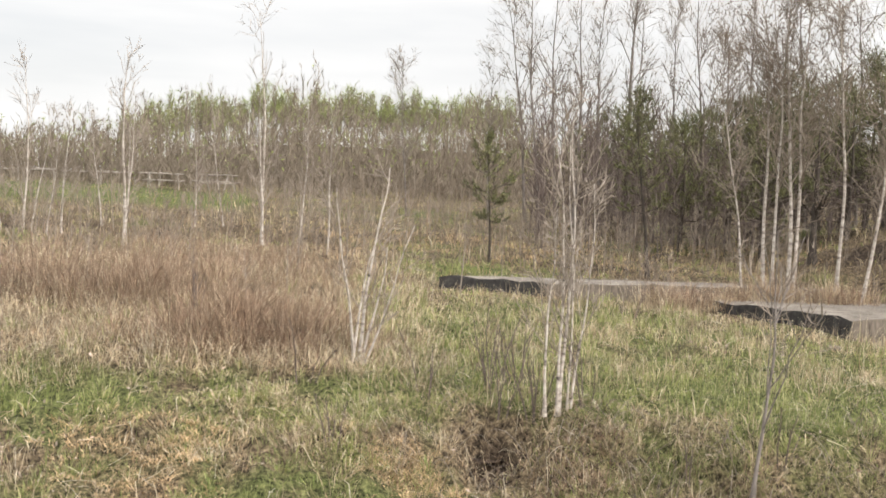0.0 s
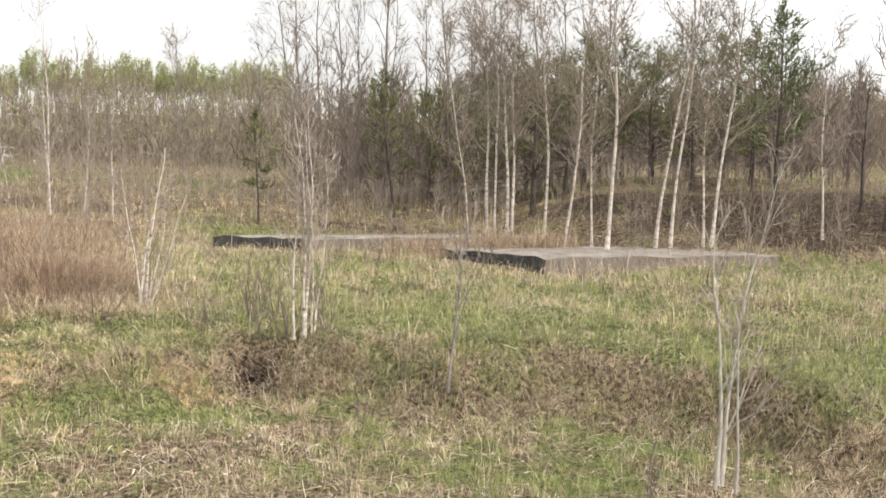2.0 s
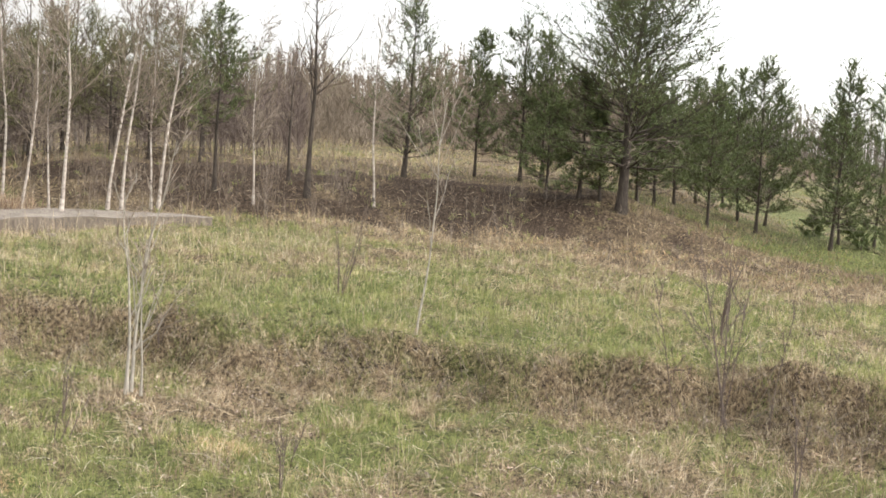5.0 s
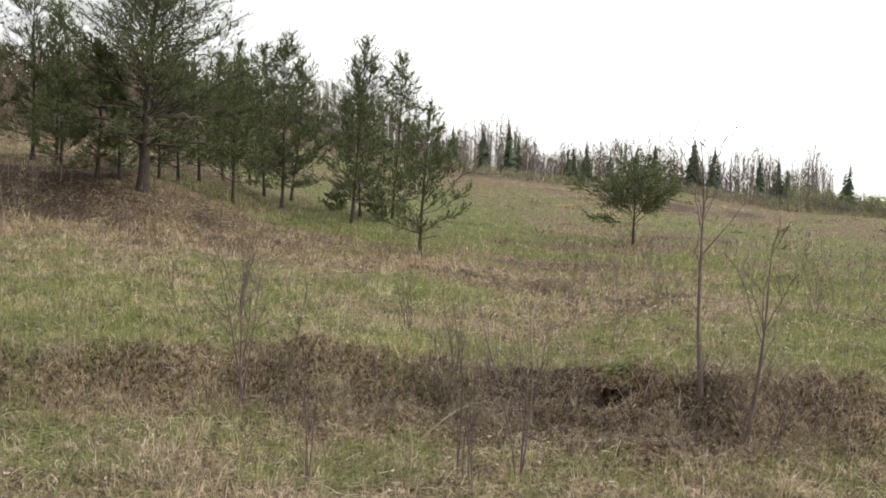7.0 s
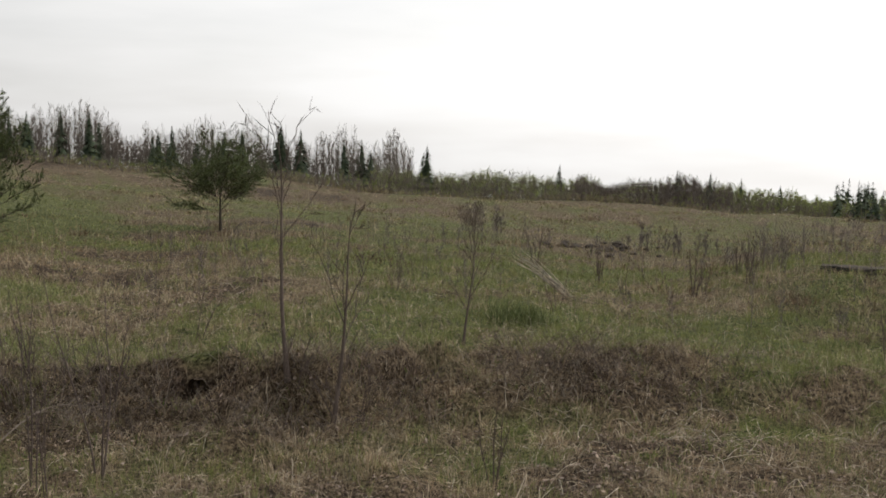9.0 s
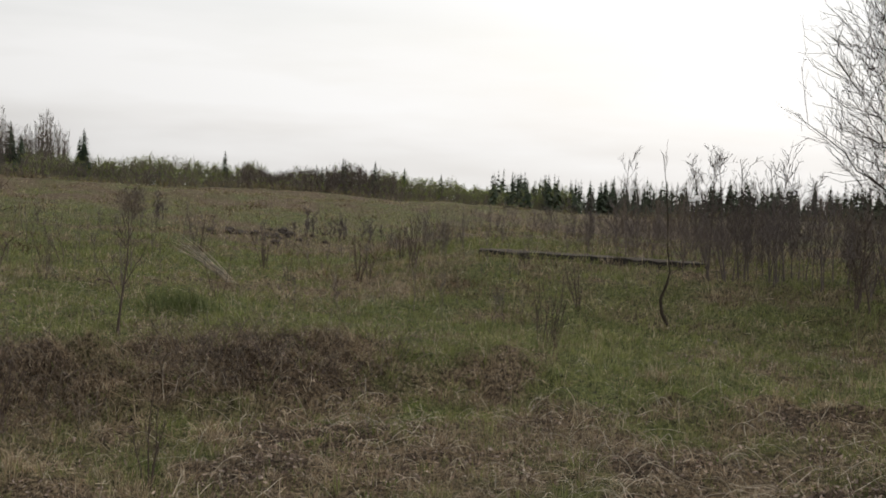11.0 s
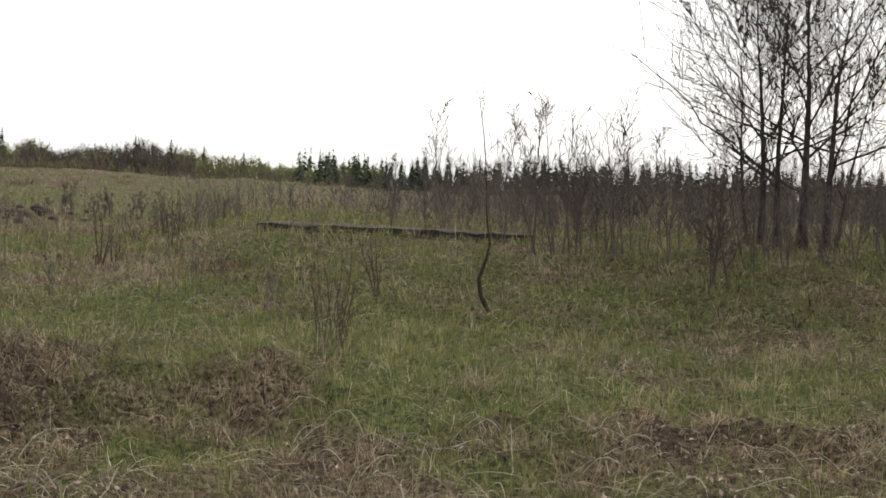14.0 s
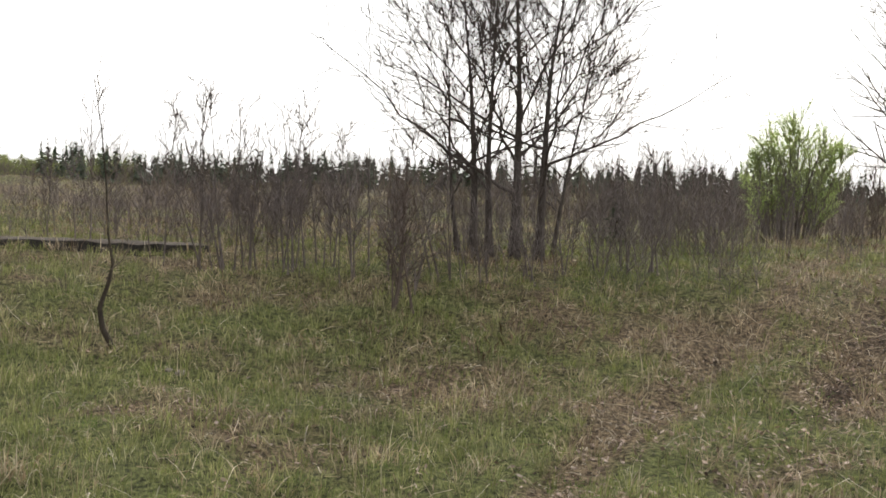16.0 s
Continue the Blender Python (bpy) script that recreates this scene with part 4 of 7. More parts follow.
pine("jack_pine", 31.43, 27.17, 5.01, 0.05, (-0.005, 0.004), 157, "young jack pine on the dark berm", "pines on the berm", first=0.10, reach=0.29)
pine("jack_pine", 29.90, 25.05, 5.60, 0.055, (0.023, -0.018), 158, "young jack pine on the dark berm", "pines on the berm", first=0.12, reach=0.27)
pine("jack_pine", 32.44, 26.79, 5.07, 0.05, (0.065, -0.050), 159, "young jack pine on the dark berm", "pines on the berm", first=0.12, reach=0.27)
pine("jack_pine", 29.91, 22.11, 5.75, 0.06, (0.051, -0.039), 160, "young jack pine on the dark berm", "pines on the berm", first=0.10, reach=0.27)
pine("jack_pine", 32.53, 23.75, 4.65, 0.045, (-0.016, 0.013), 161, "young jack pine on the dark berm", "pines on the berm", first=0.12, reach=0.25)
pine("jack_pine", 33.61, 23.14, 5.55, 0.05, (0.026, -0.020), 162, "young jack pine on the dark berm", "pines on the berm", first=0.10, reach=0.27)
pine("jack_pine", 25.72, 16.67, 3.80, 0.05, (0.018, -0.014), 163, "young jack pine on the dark berm", "pines on the berm", first=0.12, reach=0.33)
pine("jack_pine", 21.27, 25.54, 3.01, 0.05, (0.002, -0.001), 164, "young jack pine on the dark berm", "pines on the berm", first=0.1, reach=0.35)
pine("jack_pine", 22.71, 24.81, 2.76, 0.05, (-0.011, 0.009), 165, "young jack pine on the dark berm", "pines on the berm", first=0.1, reach=0.37)
pine("jack_pine", 24.32, 24.93, 2.93, 0.05, (-0.024, 0.018), 166, "young jack pine on the dark berm", "pines on the berm", first=0.1, reach=0.37)
pine("jack_pine", 27.41, 26.38, 3.71, 0.05, (-0.029, 0.022), 167, "young jack pine on the dark berm", "pines on the berm", first=0.1, reach=0.35)
pine("jack_pine", 33.42, 29.63, 4.28, 0.05, (-0.032, 0.024), 168, "young jack pine on the dark berm", "pines on the berm", first=0.1, reach=0.35)
pine("jack_pine", 22.75, 23.94, 6.93, 0.16, (0.064, -0.049), 169, "large spreading jack pine with a leaning trunk", "pines on the berm", first=0.18, reach=0.44, gap=0.24, ring=6, sub=16, per=10, low=78, high=34, up=0.16, belly=0.3, bend=0.1)
pine("jack_pine", 36.46, 15.23, 1.72, 0.05, (-0.003, 0.005), 170, "low wide jack pine alone in the field", first=0.36, reach=1.4, gap=0.12, ring=5, sub=19, per=11, low=64, high=48, up=0.05, belly=0.45, dead=0, needle=0.085)
pine("jack_pine", 0.70, 32.67, 2.85, 0.03, (-0.019, -0.000), 171, "thin pale green jack pine in the thicket", "pines in the thicket", first=0.3, reach=0.26, gap=0.34, sub=6, per=4, leaf=M_NEEDLE_OLIVE)
pine("jack_pine", 3.95, 31.75, 3.84, 0.045, (-0.074, -0.000), 172, "thin pale green jack pine in the thicket", "pines in the thicket", first=0.3, reach=0.26, gap=0.34, sub=6, per=4, leaf=M_NEEDLE_OLIVE)
pine("jack_pine", 13.53, 32.45, 2.52, 0.04, (0.019, -0.003), 173, "thin pale green jack pine in the thicket", "pines in the thicket", first=0.3, reach=0.26, gap=0.34, sub=6, per=4, leaf=M_NEEDLE_OLIVE)
pine("jack_pine", 5.74, 37.57, 3.26, 0.07, (0.02, 0.0), 174, "dark jack pine in the tangle behind the birches", "pines behind the birches", first=0.22, reach=0.44, gap=0.34, sub=9, per=7, dead=30, leaf=M_NEEDLE_OLIVE)
pine("jack_pine", 8.07, 42.23, 4.16, 0.07, (0.02, 0.0), 175, "dark jack pine in the tangle behind the birches", "pines behind the birches", first=0.22, reach=0.44, gap=0.34, sub=9, per=7, dead=30, leaf=M_NEEDLE_OLIVE)
pine("jack_pine", 8.35, 38.10, 4.54, 0.07, (0.02, 0.0), 176, "dark jack pine in the tangle behind the birches", "pines behind the birches", first=0.22, reach=0.44, gap=0.34, sub=9, per=7, dead=30, leaf=M_NEEDLE_OLIVE)
pine("jack_pine", 10.88, 42.64, 4.38, 0.07, (0.02, 0.0), 177, "dark jack pine in the tangle behind the birches", "pines behind the birches", first=0.22, reach=0.44, gap=0.34, sub=9, per=7, dead=30, leaf=M_NEEDLE_OLIVE)
pine("jack_pine", 10.81, 38.51, 4.45, 0.07, (0.02, 0.0), 178, "dark jack pine in the tangle behind the birches", "pines behind the birches", first=0.22, reach=0.44, gap=0.34, sub=9, per=7, dead=30, leaf=M_NEEDLE_OLIVE)
pine("jack_pine", 13.54, 42.91, 4.83, 0.07, (0.02, 0.0), 179, "dark jack pine in the tangle behind the birches", "pines behind the birches", first=0.22, reach=0.44, gap=0.34, sub=9, per=7, dead=30, leaf=M_NEEDLE_OLIVE)
pine("jack_pine", 13.15, 38.84, 4.07, 0.07, (0.02, 0.0), 180, "dark jack pine in the tangle behind the birches", "pines behind the birches", first=0.22, reach=0.44, gap=0.34, sub=9, per=7, dead=30, leaf=M_NEEDLE_OLIVE)
pine("jack_pine", 16.07, 43.11, 5.06, 0.07, (0.02, 0.0), 181, "dark jack pine in the tangle behind the birches", "pines behind the birches", first=0.22, reach=0.44, gap=0.34, sub=9, per=7, dead=30, leaf=M_NEEDLE_OLIVE)
pine("jack_pine", 15.52, 39.02, 4.24, 0.07, (0.02, 0.0), 182, "dark jack pine in the tangle behind the birches", "pines behind the birches", first=0.22, reach=0.44, gap=0.34, sub=9, per=7, dead=30, leaf=M_NEEDLE_OLIVE)
pine("jack_pine", 14.71, 35.03, 4.37, 0.07, (0.02, 0.0), 183, "dark jack pine in the tangle behind the birches", "pines behind the birches", first=0.22, reach=0.44, gap=0.34, sub=9, per=7, dead=30, leaf=M_NEEDLE_OLIVE)
pine("jack_pine", 8.68, 42.12, 3.94, 0.07, (0.02, 0.0), 184, "dark jack pine in the tangle behind the birches", "pines behind the birches", first=0.22, reach=0.44, gap=0.34, sub=9, per=7, dead=30, leaf=M_NEEDLE_OLIVE)
pine("jack_pine", 10.93, 37.43, 3.67, 0.07, (0.02, 0.0), 185, "dark jack pine in the tangle behind the birches", "pines behind the birches", first=0.22, reach=0.44, gap=0.34, sub=9, per=7, dead=30, leaf=M_NEEDLE_OLIVE)
for k, (x, y, h) in enumerate(((6.6, 39.6, 3.6), (7.4, 35.9, 3.2), (9.6, 36.4, 3.4), (12.1, 36.2, 3.4), (13.0, 35.2, 3.2), (9.4, 40.2, 3.9), (4.9, 41.4, 3.6))):
    pine("jack_pine", x, y, h, 0.07, (0.02, 0.0), 260 + k, "dark jack pine in the tangle behind the birches", "pines behind the birches", first=0.26, reach=0.46, gap=0.34, sub=9, per=7, dead=34, leaf=M_NEEDLE_OLIVE)
for k, (x, y, h) in enumerate(((33.2, 25.3, 0.75), (32.6, 22.9, 0.6), (34.8, 25.0, 0.7))):
    pine("pine_seedling", x, y, h, 0.02, (0.0, 0.0), 280 + k, "low dark pine seedling under the pines", "pine seedlings", first=0.04, gap=0.1, reach=0.7, sub=5, per=8, dead=0)
bare_tree("aspen_sapling", 1.10, 20.79, 3.61, 0.026, (0.021, -0.002), 186, "clump of pale bare aspen stems on the bank", "sapling", "saplings on the bank", bark=M_BIRCH, twig=M_SHOOT, first=0.14, limbs=13, reach=0.3, angle=32, sub=5, fine=2, up=0.12, wobble=0.02, stems=5, spread=0.055, room=0.22)
bare_tree("aspen_sapling", -1.29, 22.35, 2.5, 0.028, (0.09, 0.000), 187, "fan of pale bare aspen stems on the bank", "sapling", "saplings on the bank", bark=M_BIRCH, twig=M_SHOOT, first=0.25, limbs=8, reach=0.3, angle=34, sub=4, fine=1, up=0.12, wobble=0.02, stems=5, spread=0.11, room=0.3)
bare_tree("aspen_sapling", 3.06, 19.75, 2.84, 0.026, (0.048, -0.009), 188, "bare grey sapling with a long side shoot", "sapling", "saplings on the bank", first=0.12, limbs=9, reach=0.42, angle=38, sub=6, fine=2, up=0.12, wobble=0.02)
bare_tree("aspen_sapling", 5.57, 16.10, 3.75, 0.03, (0.140, -0.060), 189, "bare aspen sapling on the bank", "sapling", "saplings on the bank", bark=M_PALE, first=0.12, limbs=13, reach=0.34, angle=34, sub=6, fine=2, up=0.12, wobble=0.02, bend=0.2)
bare_tree("aspen_sapling", 5.42, 15.87, 2.96, 0.03, (0.029, -0.013), 190, "bare aspen sapling on the bank", "sapling", "saplings on the bank", bark=M_PALE, first=0.22, limbs=8, reach=0.3, angle=30, sub=4, fine=2, up=0.12, wobble=0.02, stems=2, spread=0.04)
bare_tree("aspen_sapling", 10.29, 15.63, 3.90, 0.02, (0.101, -0.044), 191, "bare aspen sapling on the bank", "sapling", "saplings on the bank", bark=M_PALE, first=0.3, limbs=8, reach=0.4, angle=32, sub=6, fine=2, up=0.12, wobble=0.02)
bare_tree("willow_bush", 12.77, 11.01, 2.71, 0.02, (0.009, -0.015), 192, "many-stemmed bare bush at the foot of the bank", "bush", bark=M_TWIG_DARK, twig=M_TWIG_DARK, first=0.3, limbs=8, reach=0.28, angle=36, sub=3, fine=1, stems=6, spread=0.15, room=0.9, up=0.25)
bare_tree("aspen_sapling", 15.07, 4.94, 3.45, 0.036, (-0.019, 0.083), 193, "bare aspen sapling on the bank", "sapling", "saplings on the bank", bark=M_TWIG_DARK, twig=M_TWIG_DARK, first=0.3, limbs=9, reach=0.34, angle=24, sub=4, fine=1, up=0.12, wobble=0.02)
bare_tree("aspen_sapling", 14.81, 4.22, 2.73, 0.034, (0.021, -0.093), 194, "bare aspen sapling on the bank", "sapling", "saplings on the bank", bark=M_TWIG_DARK, twig=M_TWIG_DARK, first=0.3, limbs=6, reach=0.4, angle=32, sub=4, fine=1, up=0.12, wobble=0.02)
bare_tree("aspen_sapling", 17.76, 3.10, 1.82, 0.022, (0.012, -0.054), 195, "bare aspen sapling on the bank", "sapling", "saplings on the bank", bark=M_TWIG_DARK, twig=M_TWIG_DARK, first=0.3, limbs=6, reach=0.4, angle=32, sub=4, fine=1, up=0.12, wobble=0.02)
bare_tree("bare_bush", 23.79, -10.38, 2.33, 0.03, (0.010, 0.036), 198, "dense bare bush before the poplars", "bush", bark=M_TWIG_DARK, twig=M_TWIG_DARK, first=0.15, limbs=16, reach=0.3, angle=40, sub=4, fine=2, up=0.4, stems=4, spread=0.09)
bare_tree("bare_shrub", 26.63, -8.52, 2.63, 0.025, (0.015, 0.056), 199, "tall bare brown shrub in the thicket", "shrub", "shrubs round the poplars", bark=M_SHRUB, twig=M_SHRUB, first=0.22, limbs=12, reach=0.3, angle=35, sub=4, fine=2, up=0.3, stems=4, spread=0.1, room=0.8)
bare_tree("bare_shrub", 26.59, -8.93, 2.37, 0.022, (0.005, 0.019), 200, "tall bare brown shrub in the thicket", "shrub", "shrubs round the poplars", bark=M_SHRUB, twig=M_SHRUB, first=0.22, limbs=12, reach=0.3, angle=35, sub=4, fine=2, up=0.3, stems=4, spread=0.1, room=0.8)
bare_tree("bare_shrub", 26.10, -9.50, 2.59, 0.022, (0.016, 0.061), 201, "tall bare brown shrub in the thicket", "shrub", "shrubs round the poplars", bark=M_SHRUB, twig=M_SHRUB, first=0.22, limbs=12, reach=0.3, angle=35, sub=4, fine=2, up=0.3, stems=4, spread=0.1, room=0.8)
bare_tree("bare_shrub", 28.98, -6.73, 2.60, 0.016, (0.003, 0.011), 202, "tall bare brown shrub in the thicket", "shrub", "shrubs round the poplars", bark=M_SHRUB, twig=M_SHRUB, first=0.22, limbs=12, reach=0.3, angle=35, sub=4, fine=2, up=0.3, stems=2, spread=0.1, room=0.8)
bare_tree("bare_shrub", 31.18, -6.21, 1.55, 0.012, (0.006, 0.024), 203, "tall bare brown shrub in the thicket", "shrub", "shrubs round the poplars", bark=M_SHRUB, twig=M_SHRUB, first=0.22, limbs=12, reach=0.3, angle=35, sub=4, fine=2, up=0.3, stems=3, spread=0.1, room=0.8)
bare_tree("bare_shrub", 25.28, -10.22, 2.12, 0.02, (0.010, 0.039), 204, "tall bare brown shrub in the thicket", "shrub", "shrubs round the poplars", bark=M_SHRUB, twig=M_SHRUB, first=0.22, limbs=12, reach=0.3, angle=35, sub=4, fine=2, up=0.3, stems=4, spread=0.1, room=0.8)
bare_tree("bare_shrub", 24.91, -11.52, 2.21, 0.02, (0.025, 0.096), 205, "tall bare brown shrub in the thicket", "shrub", "shrubs round the poplars", bark=M_SHRUB, twig=M_SHRUB, first=0.22, limbs=12, reach=0.3, angle=35, sub=4, fine=2, up=0.3, stems=3, spread=0.1, room=0.8)
bare_tree("bare_shrub", 24.50, -15.14, 2.03, 0.02, (0.012, 0.029), 206, "tall bare brown shrub in the thicket", "shrub", "shrubs round the poplars", bark=M_SHRUB, twig=M_SHRUB, first=0.22, limbs=12, reach=0.3, angle=35, sub=4, fine=2, up=0.3, stems=4, spread=0.1, room=0.8)
bare_tree("bare_shrub", 28.19, -18.59, 1.96, 0.02, (0.034, 0.080), 207, "tall bare brown shrub in the thicket", "shrub", "shrubs round the poplars", bark=M_SHRUB, twig=M_SHRUB, first=0.22, limbs=12, reach=0.3, angle=35, sub=4, fine=2, up=0.3, stems=4, spread=0.1, room=0.8)
bare_tree("bare_shrub", 25.51, -15.29, 1.75, 0.018, (0.042, 0.098), 208, "tall bare brown shrub in the thicket", "shrub", "shrubs round the poplars", bark=M_SHRUB, twig=M_SHRUB, first=0.22, limbs=12, reach=0.3, angle=35, sub=4, fine=2, up=0.3, stems=4, spread=0.1, room=0.8)
bare_tree("bare_shrub", 27.18, -7.67, 2.48, 0.014, (-0.009, -0.022), 209, "tall bare brown shrub in the thicket", "shrub", "shrubs round the poplars", bark=M_SHRUB, twig=M_SHRUB, first=0.22, limbs=12, reach=0.3, angle=35, sub=4, fine=2, up=0.3, stems=3, spread=0.1, room=0.8)
bare_tree("bare_shrub", 27.02, -8.19, 2.75, 0.015, (0.012, 0.029), 210, "tall bare brown shrub in the thicket", "shrub", "shrubs round the poplars", bark=M_SHRUB, twig=M_SHRUB, first=0.22, limbs=12, reach=0.3, angle=35, sub=4, fine=2, up=0.3, stems=3, spread=0.1, room=0.8)
bare_tree("bare_shrub", 26.72, -8.71, 2.48, 0.014, (-0.007, -0.016), 211, "tall bare brown shrub in the thicket", "shrub", "shrubs round the poplars", bark=M_SHRUB, twig=M_SHRUB, first=0.22, limbs=12, reach=0.3, angle=35, sub=4, fine=2, up=0.3, stems=3, spread=0.1, room=0.8)
bare_tree("bare_shrub", 26.27, -9.38, 2.70, 0.015, (0.002, 0.005), 212, "tall bare brown shrub in the thicket", "shrub", "shrubs round the poplars", bark=M_SHRUB, twig=M_SHRUB, first=0.22, limbs=12, reach=0.3, angle=35, sub=4, fine=2, up=0.3, stems=3, spread=0.1, room=0.8)
bare_tree("bare_shrub", 26.31, -10.24, 2.18, 0.014, (0.019, 0.044), 213, "tall bare brown shrub in the thicket", "shrub", "shrubs round the poplars", bark=M_SHRUB, twig=M_SHRUB, first=0.22, limbs=12, reach=0.3, angle=35, sub=4, fine=2, up=0.3, stems=3, spread=0.1, room=0.8)
bare_tree("bare_poplar", 31.89, -28.68, 7.86, 0.1, (0.023, 0.054), 214, "leafless poplar beside the track", "poplar tree", bark=M_TWIG_DARK, twig=M_TWIG_DARK, first=0.2, limbs=30, reach=0.34, angle=50, sub=8, fine=3, up=0.3, stems=2, spread=0.08, buds=1)
bare_tree("bare_bush", 43.25, 8.07, 1.16, 0.012, (-0.015, 0.035), 215, "low wide grey bush alone in the field", "bush", bark=M_TWIG, first=0.1, limbs=14, reach=0.6, angle=50, sub=5, fine=2, up=0.3, stems=7, spread=0.5)


def shoots(x, y, height, r0, lean, seed, stems):
    """A clump of thin dry shoots that fan out from one foot."""
    rng = np.random.default_rng(seed)
    ob = thing("dry_shoot", x, y, "thin bare shoots rising from the grass", "shoot", "bare shoots in the grass")
    fine = []
    for k in range(stems + (2 if height >= 1 else 0)):
        h = height * (1 if k == 0 else rng.uniform(0.45, 0.95))
        fan = rng.normal(size=2) * (0.075 if height >= 1 else 0.13)
        p = stem_line(rng, h, (lean[0] + 1.7 * fan[0], lean[1] + 1.7 * fan[1]), 0.03, 9, 0.25) + np.array([*(fan * 0.5), 0])
        r = np.linspace(r0 * rng.uniform(0.8, 1.3), 0.004, 9)[None]
        part("stem", shade(mesh_of("stem", *tubes(p, r, 5), M_TWIG_DARK)), ob)
        n = rng.integers(4, 8)
        tp, tr = sprout(rng, p, r, n, (0.3, 0.95), 28, lambda q: h * 0.26 * (1.2 - q), 5, 0.15, 0.06, 0.6, 0.0036)
        fine.append((*tubes(tp, tr, 3), M_TWIG_DARK))
    tagged(part("spray", joined("spray", fine), ob, "fine dry side twigs"), kind="stuff")
    return ob


shoots(12.30, 6.15, 2.31, 0.0120, (0.005, -0.009), 216, 1)
shoots(10.25, 7.79, 1.44, 0.0090, (-0.002, 0.003), 217, 1)
shoots(13.81, 8.25, 1.25, 0.0090, (-0.044, 0.077), 218, 3)
shoots(11.34, 6.25, 1.44, 0.0078, (-0.007, 0.012), 219, 1)
shoots(13.20, 1.80, 1.14, 0.0101, (-0.001, 0.009), 220, 2)
shoots(19.80, -3.36, 1.30, 0.0063, (-0.002, 0.037), 221, 5)
shoots(24.22, -4.74, 1.08, 0.0090, (-0.010, 0.144), 222, 3)
shoots(20.29, -3.60, 1.25, 0.0063, (0.002, 0.009), 223, 6)
shoots(24.18, -4.78, 0.95, 0.0090, (0.042, 0.161), 224, 3)
shoots(25.52, -5.95, 0.30, 0.0090, (0.084, 0.321), 225, 3)
shoots(27.82, -0.28, 1.12, 0.0112, (-0.044, -0.168), 226, 5)
shoots(31.93, -1.31, 1.06, 0.0112, (-0.007, -0.028), 227, 5)
shoots(11.66, 6.62, 2.18, 0.0101, (-0.003, 0.012), 229, 1)
shoots(21.82, 10.25, 0.80, 0.0067, (-0.008, 0.035), 230, 3)
shoots(27.99, -0.47, 0.72, 0.0090, (-0.007, 0.032), 232, 4)
shoots(28.65, -1.50, 1.00, 0.0090, (0.007, -0.030), 233, 4)
shoots(31.45, 2.26, 0.83, 0.0090, (0.014, -0.064), 234, 4)
shoots(3.66, 13.45, 0.62, 0.0090, (0.031, -0.022), 235, 3)
shoots(5.28, 10.62, 0.81, 0.0090, (0.005, -0.004), 236, 3)
shoots(15.03, 13.26, 1.78, 0.0120, (-0.004, 0.002), 237, 5)
shoots(10.57, 18.70, 1.92, 0.0112, (0.043, -0.014), 238, 4)
shoots(5.96, 11.87, 0.69, 0.0090, (0.015, -0.005), 239, 3)
shoots(4.06, 14.54, 0.94, 0.0090, (0.020, -0.007), 240, 4)
shoots(5.98, 19.27, 0.82, 0.0078, (-0.033, 0.011), 241, 3)
shoots(15.10, 5.09, 0.73, 0.0078, (-0.032, 0.144), 242, 4)
shoots(14.96, 4.74, 0.78, 0.0078, (0.063, -0.279), 243, 4)
shoots(14.88, 4.16, 0.84, 0.0078, (-0.060, 0.264), 244, 4)
shoots(15.21, 3.95, 0.80, 0.0078, (0.050, -0.221), 245, 3)
shoots(23.40, 5.69, 0.76, 0.0067, (0.004, -0.020), 246, 4)
shoots(23.08, 2.34, 0.89, 0.0067, (0.009, -0.039), 247, 4)
shoots(31.32, 3.93, 1.18, 0.0067, (0.006, -0.015), 248, 5)
shoots(25.13, 6.07, 1.00, 0.0067, (-0.004, 0.010), 249, 4)
shoots(-1.34, 19.64, 0.66, 0.0078, (0.031, -0.007), 250, 4)
shoots(6.86, 18.21, 0.76, 0.0078, (0.031, -0.007), 251, 3)
shoots(1.65, 18.24, 0.64, 0.0078, (0.056, -0.012), 252, 3)
shoots(-3.82, 24.23, 1.07, 0.0112, (0.010, -0.000), 253, 4)
shoots(1.41, 22.85, 0.61, 0.0090, (0.024, -0.001), 254, 4)
shoots(2.80, 26.50, 0.76, 0.0090, (0.022, -0.001), 255, 3)
for x, y, h, n in ((29.64, 2.08, 1.0, 4), (26.71, 1.26, 0.9, 3), (29.63, 0.65, 0.8, 3), (30.2, -1.63, 1.2, 5), (26.8, 6.14, 0.8, 3), (16.07, 10.36, 1.0, 2), (19.07, 8.85, 0.9, 2), (17.28, 7.36, 0.9, 2), (19.07, 13.56, 0.7, 3), (22.0, 11.97, 0.7, 2), (14.36, 8.4, 1.25, 3), (14.55, 7.3, 1.3, 2)):
    shoots(x, y, h, 0.009, (0.0, 0.0), int(x * 100), n)
for x, y, h, n in ((0.85, 20.95, 1.0, 4), (0.45, 21.1, 0.8, 4), (1.45, 20.85, 0.9, 4), (0.35, 21.9, 1.1, 5), (0.7, 22.1, 0.9, 5), (-0.4, 21.5, 0.9, 3), (-1.9, 21.4, 0.8, 3), (2.5, 20.2, 0.7, 3), (3.4, 20.0, 0.7, 3)):
    shoots(x, y, h, 0.009, (0.0, 0.0), int(x * 100) + 900, n)
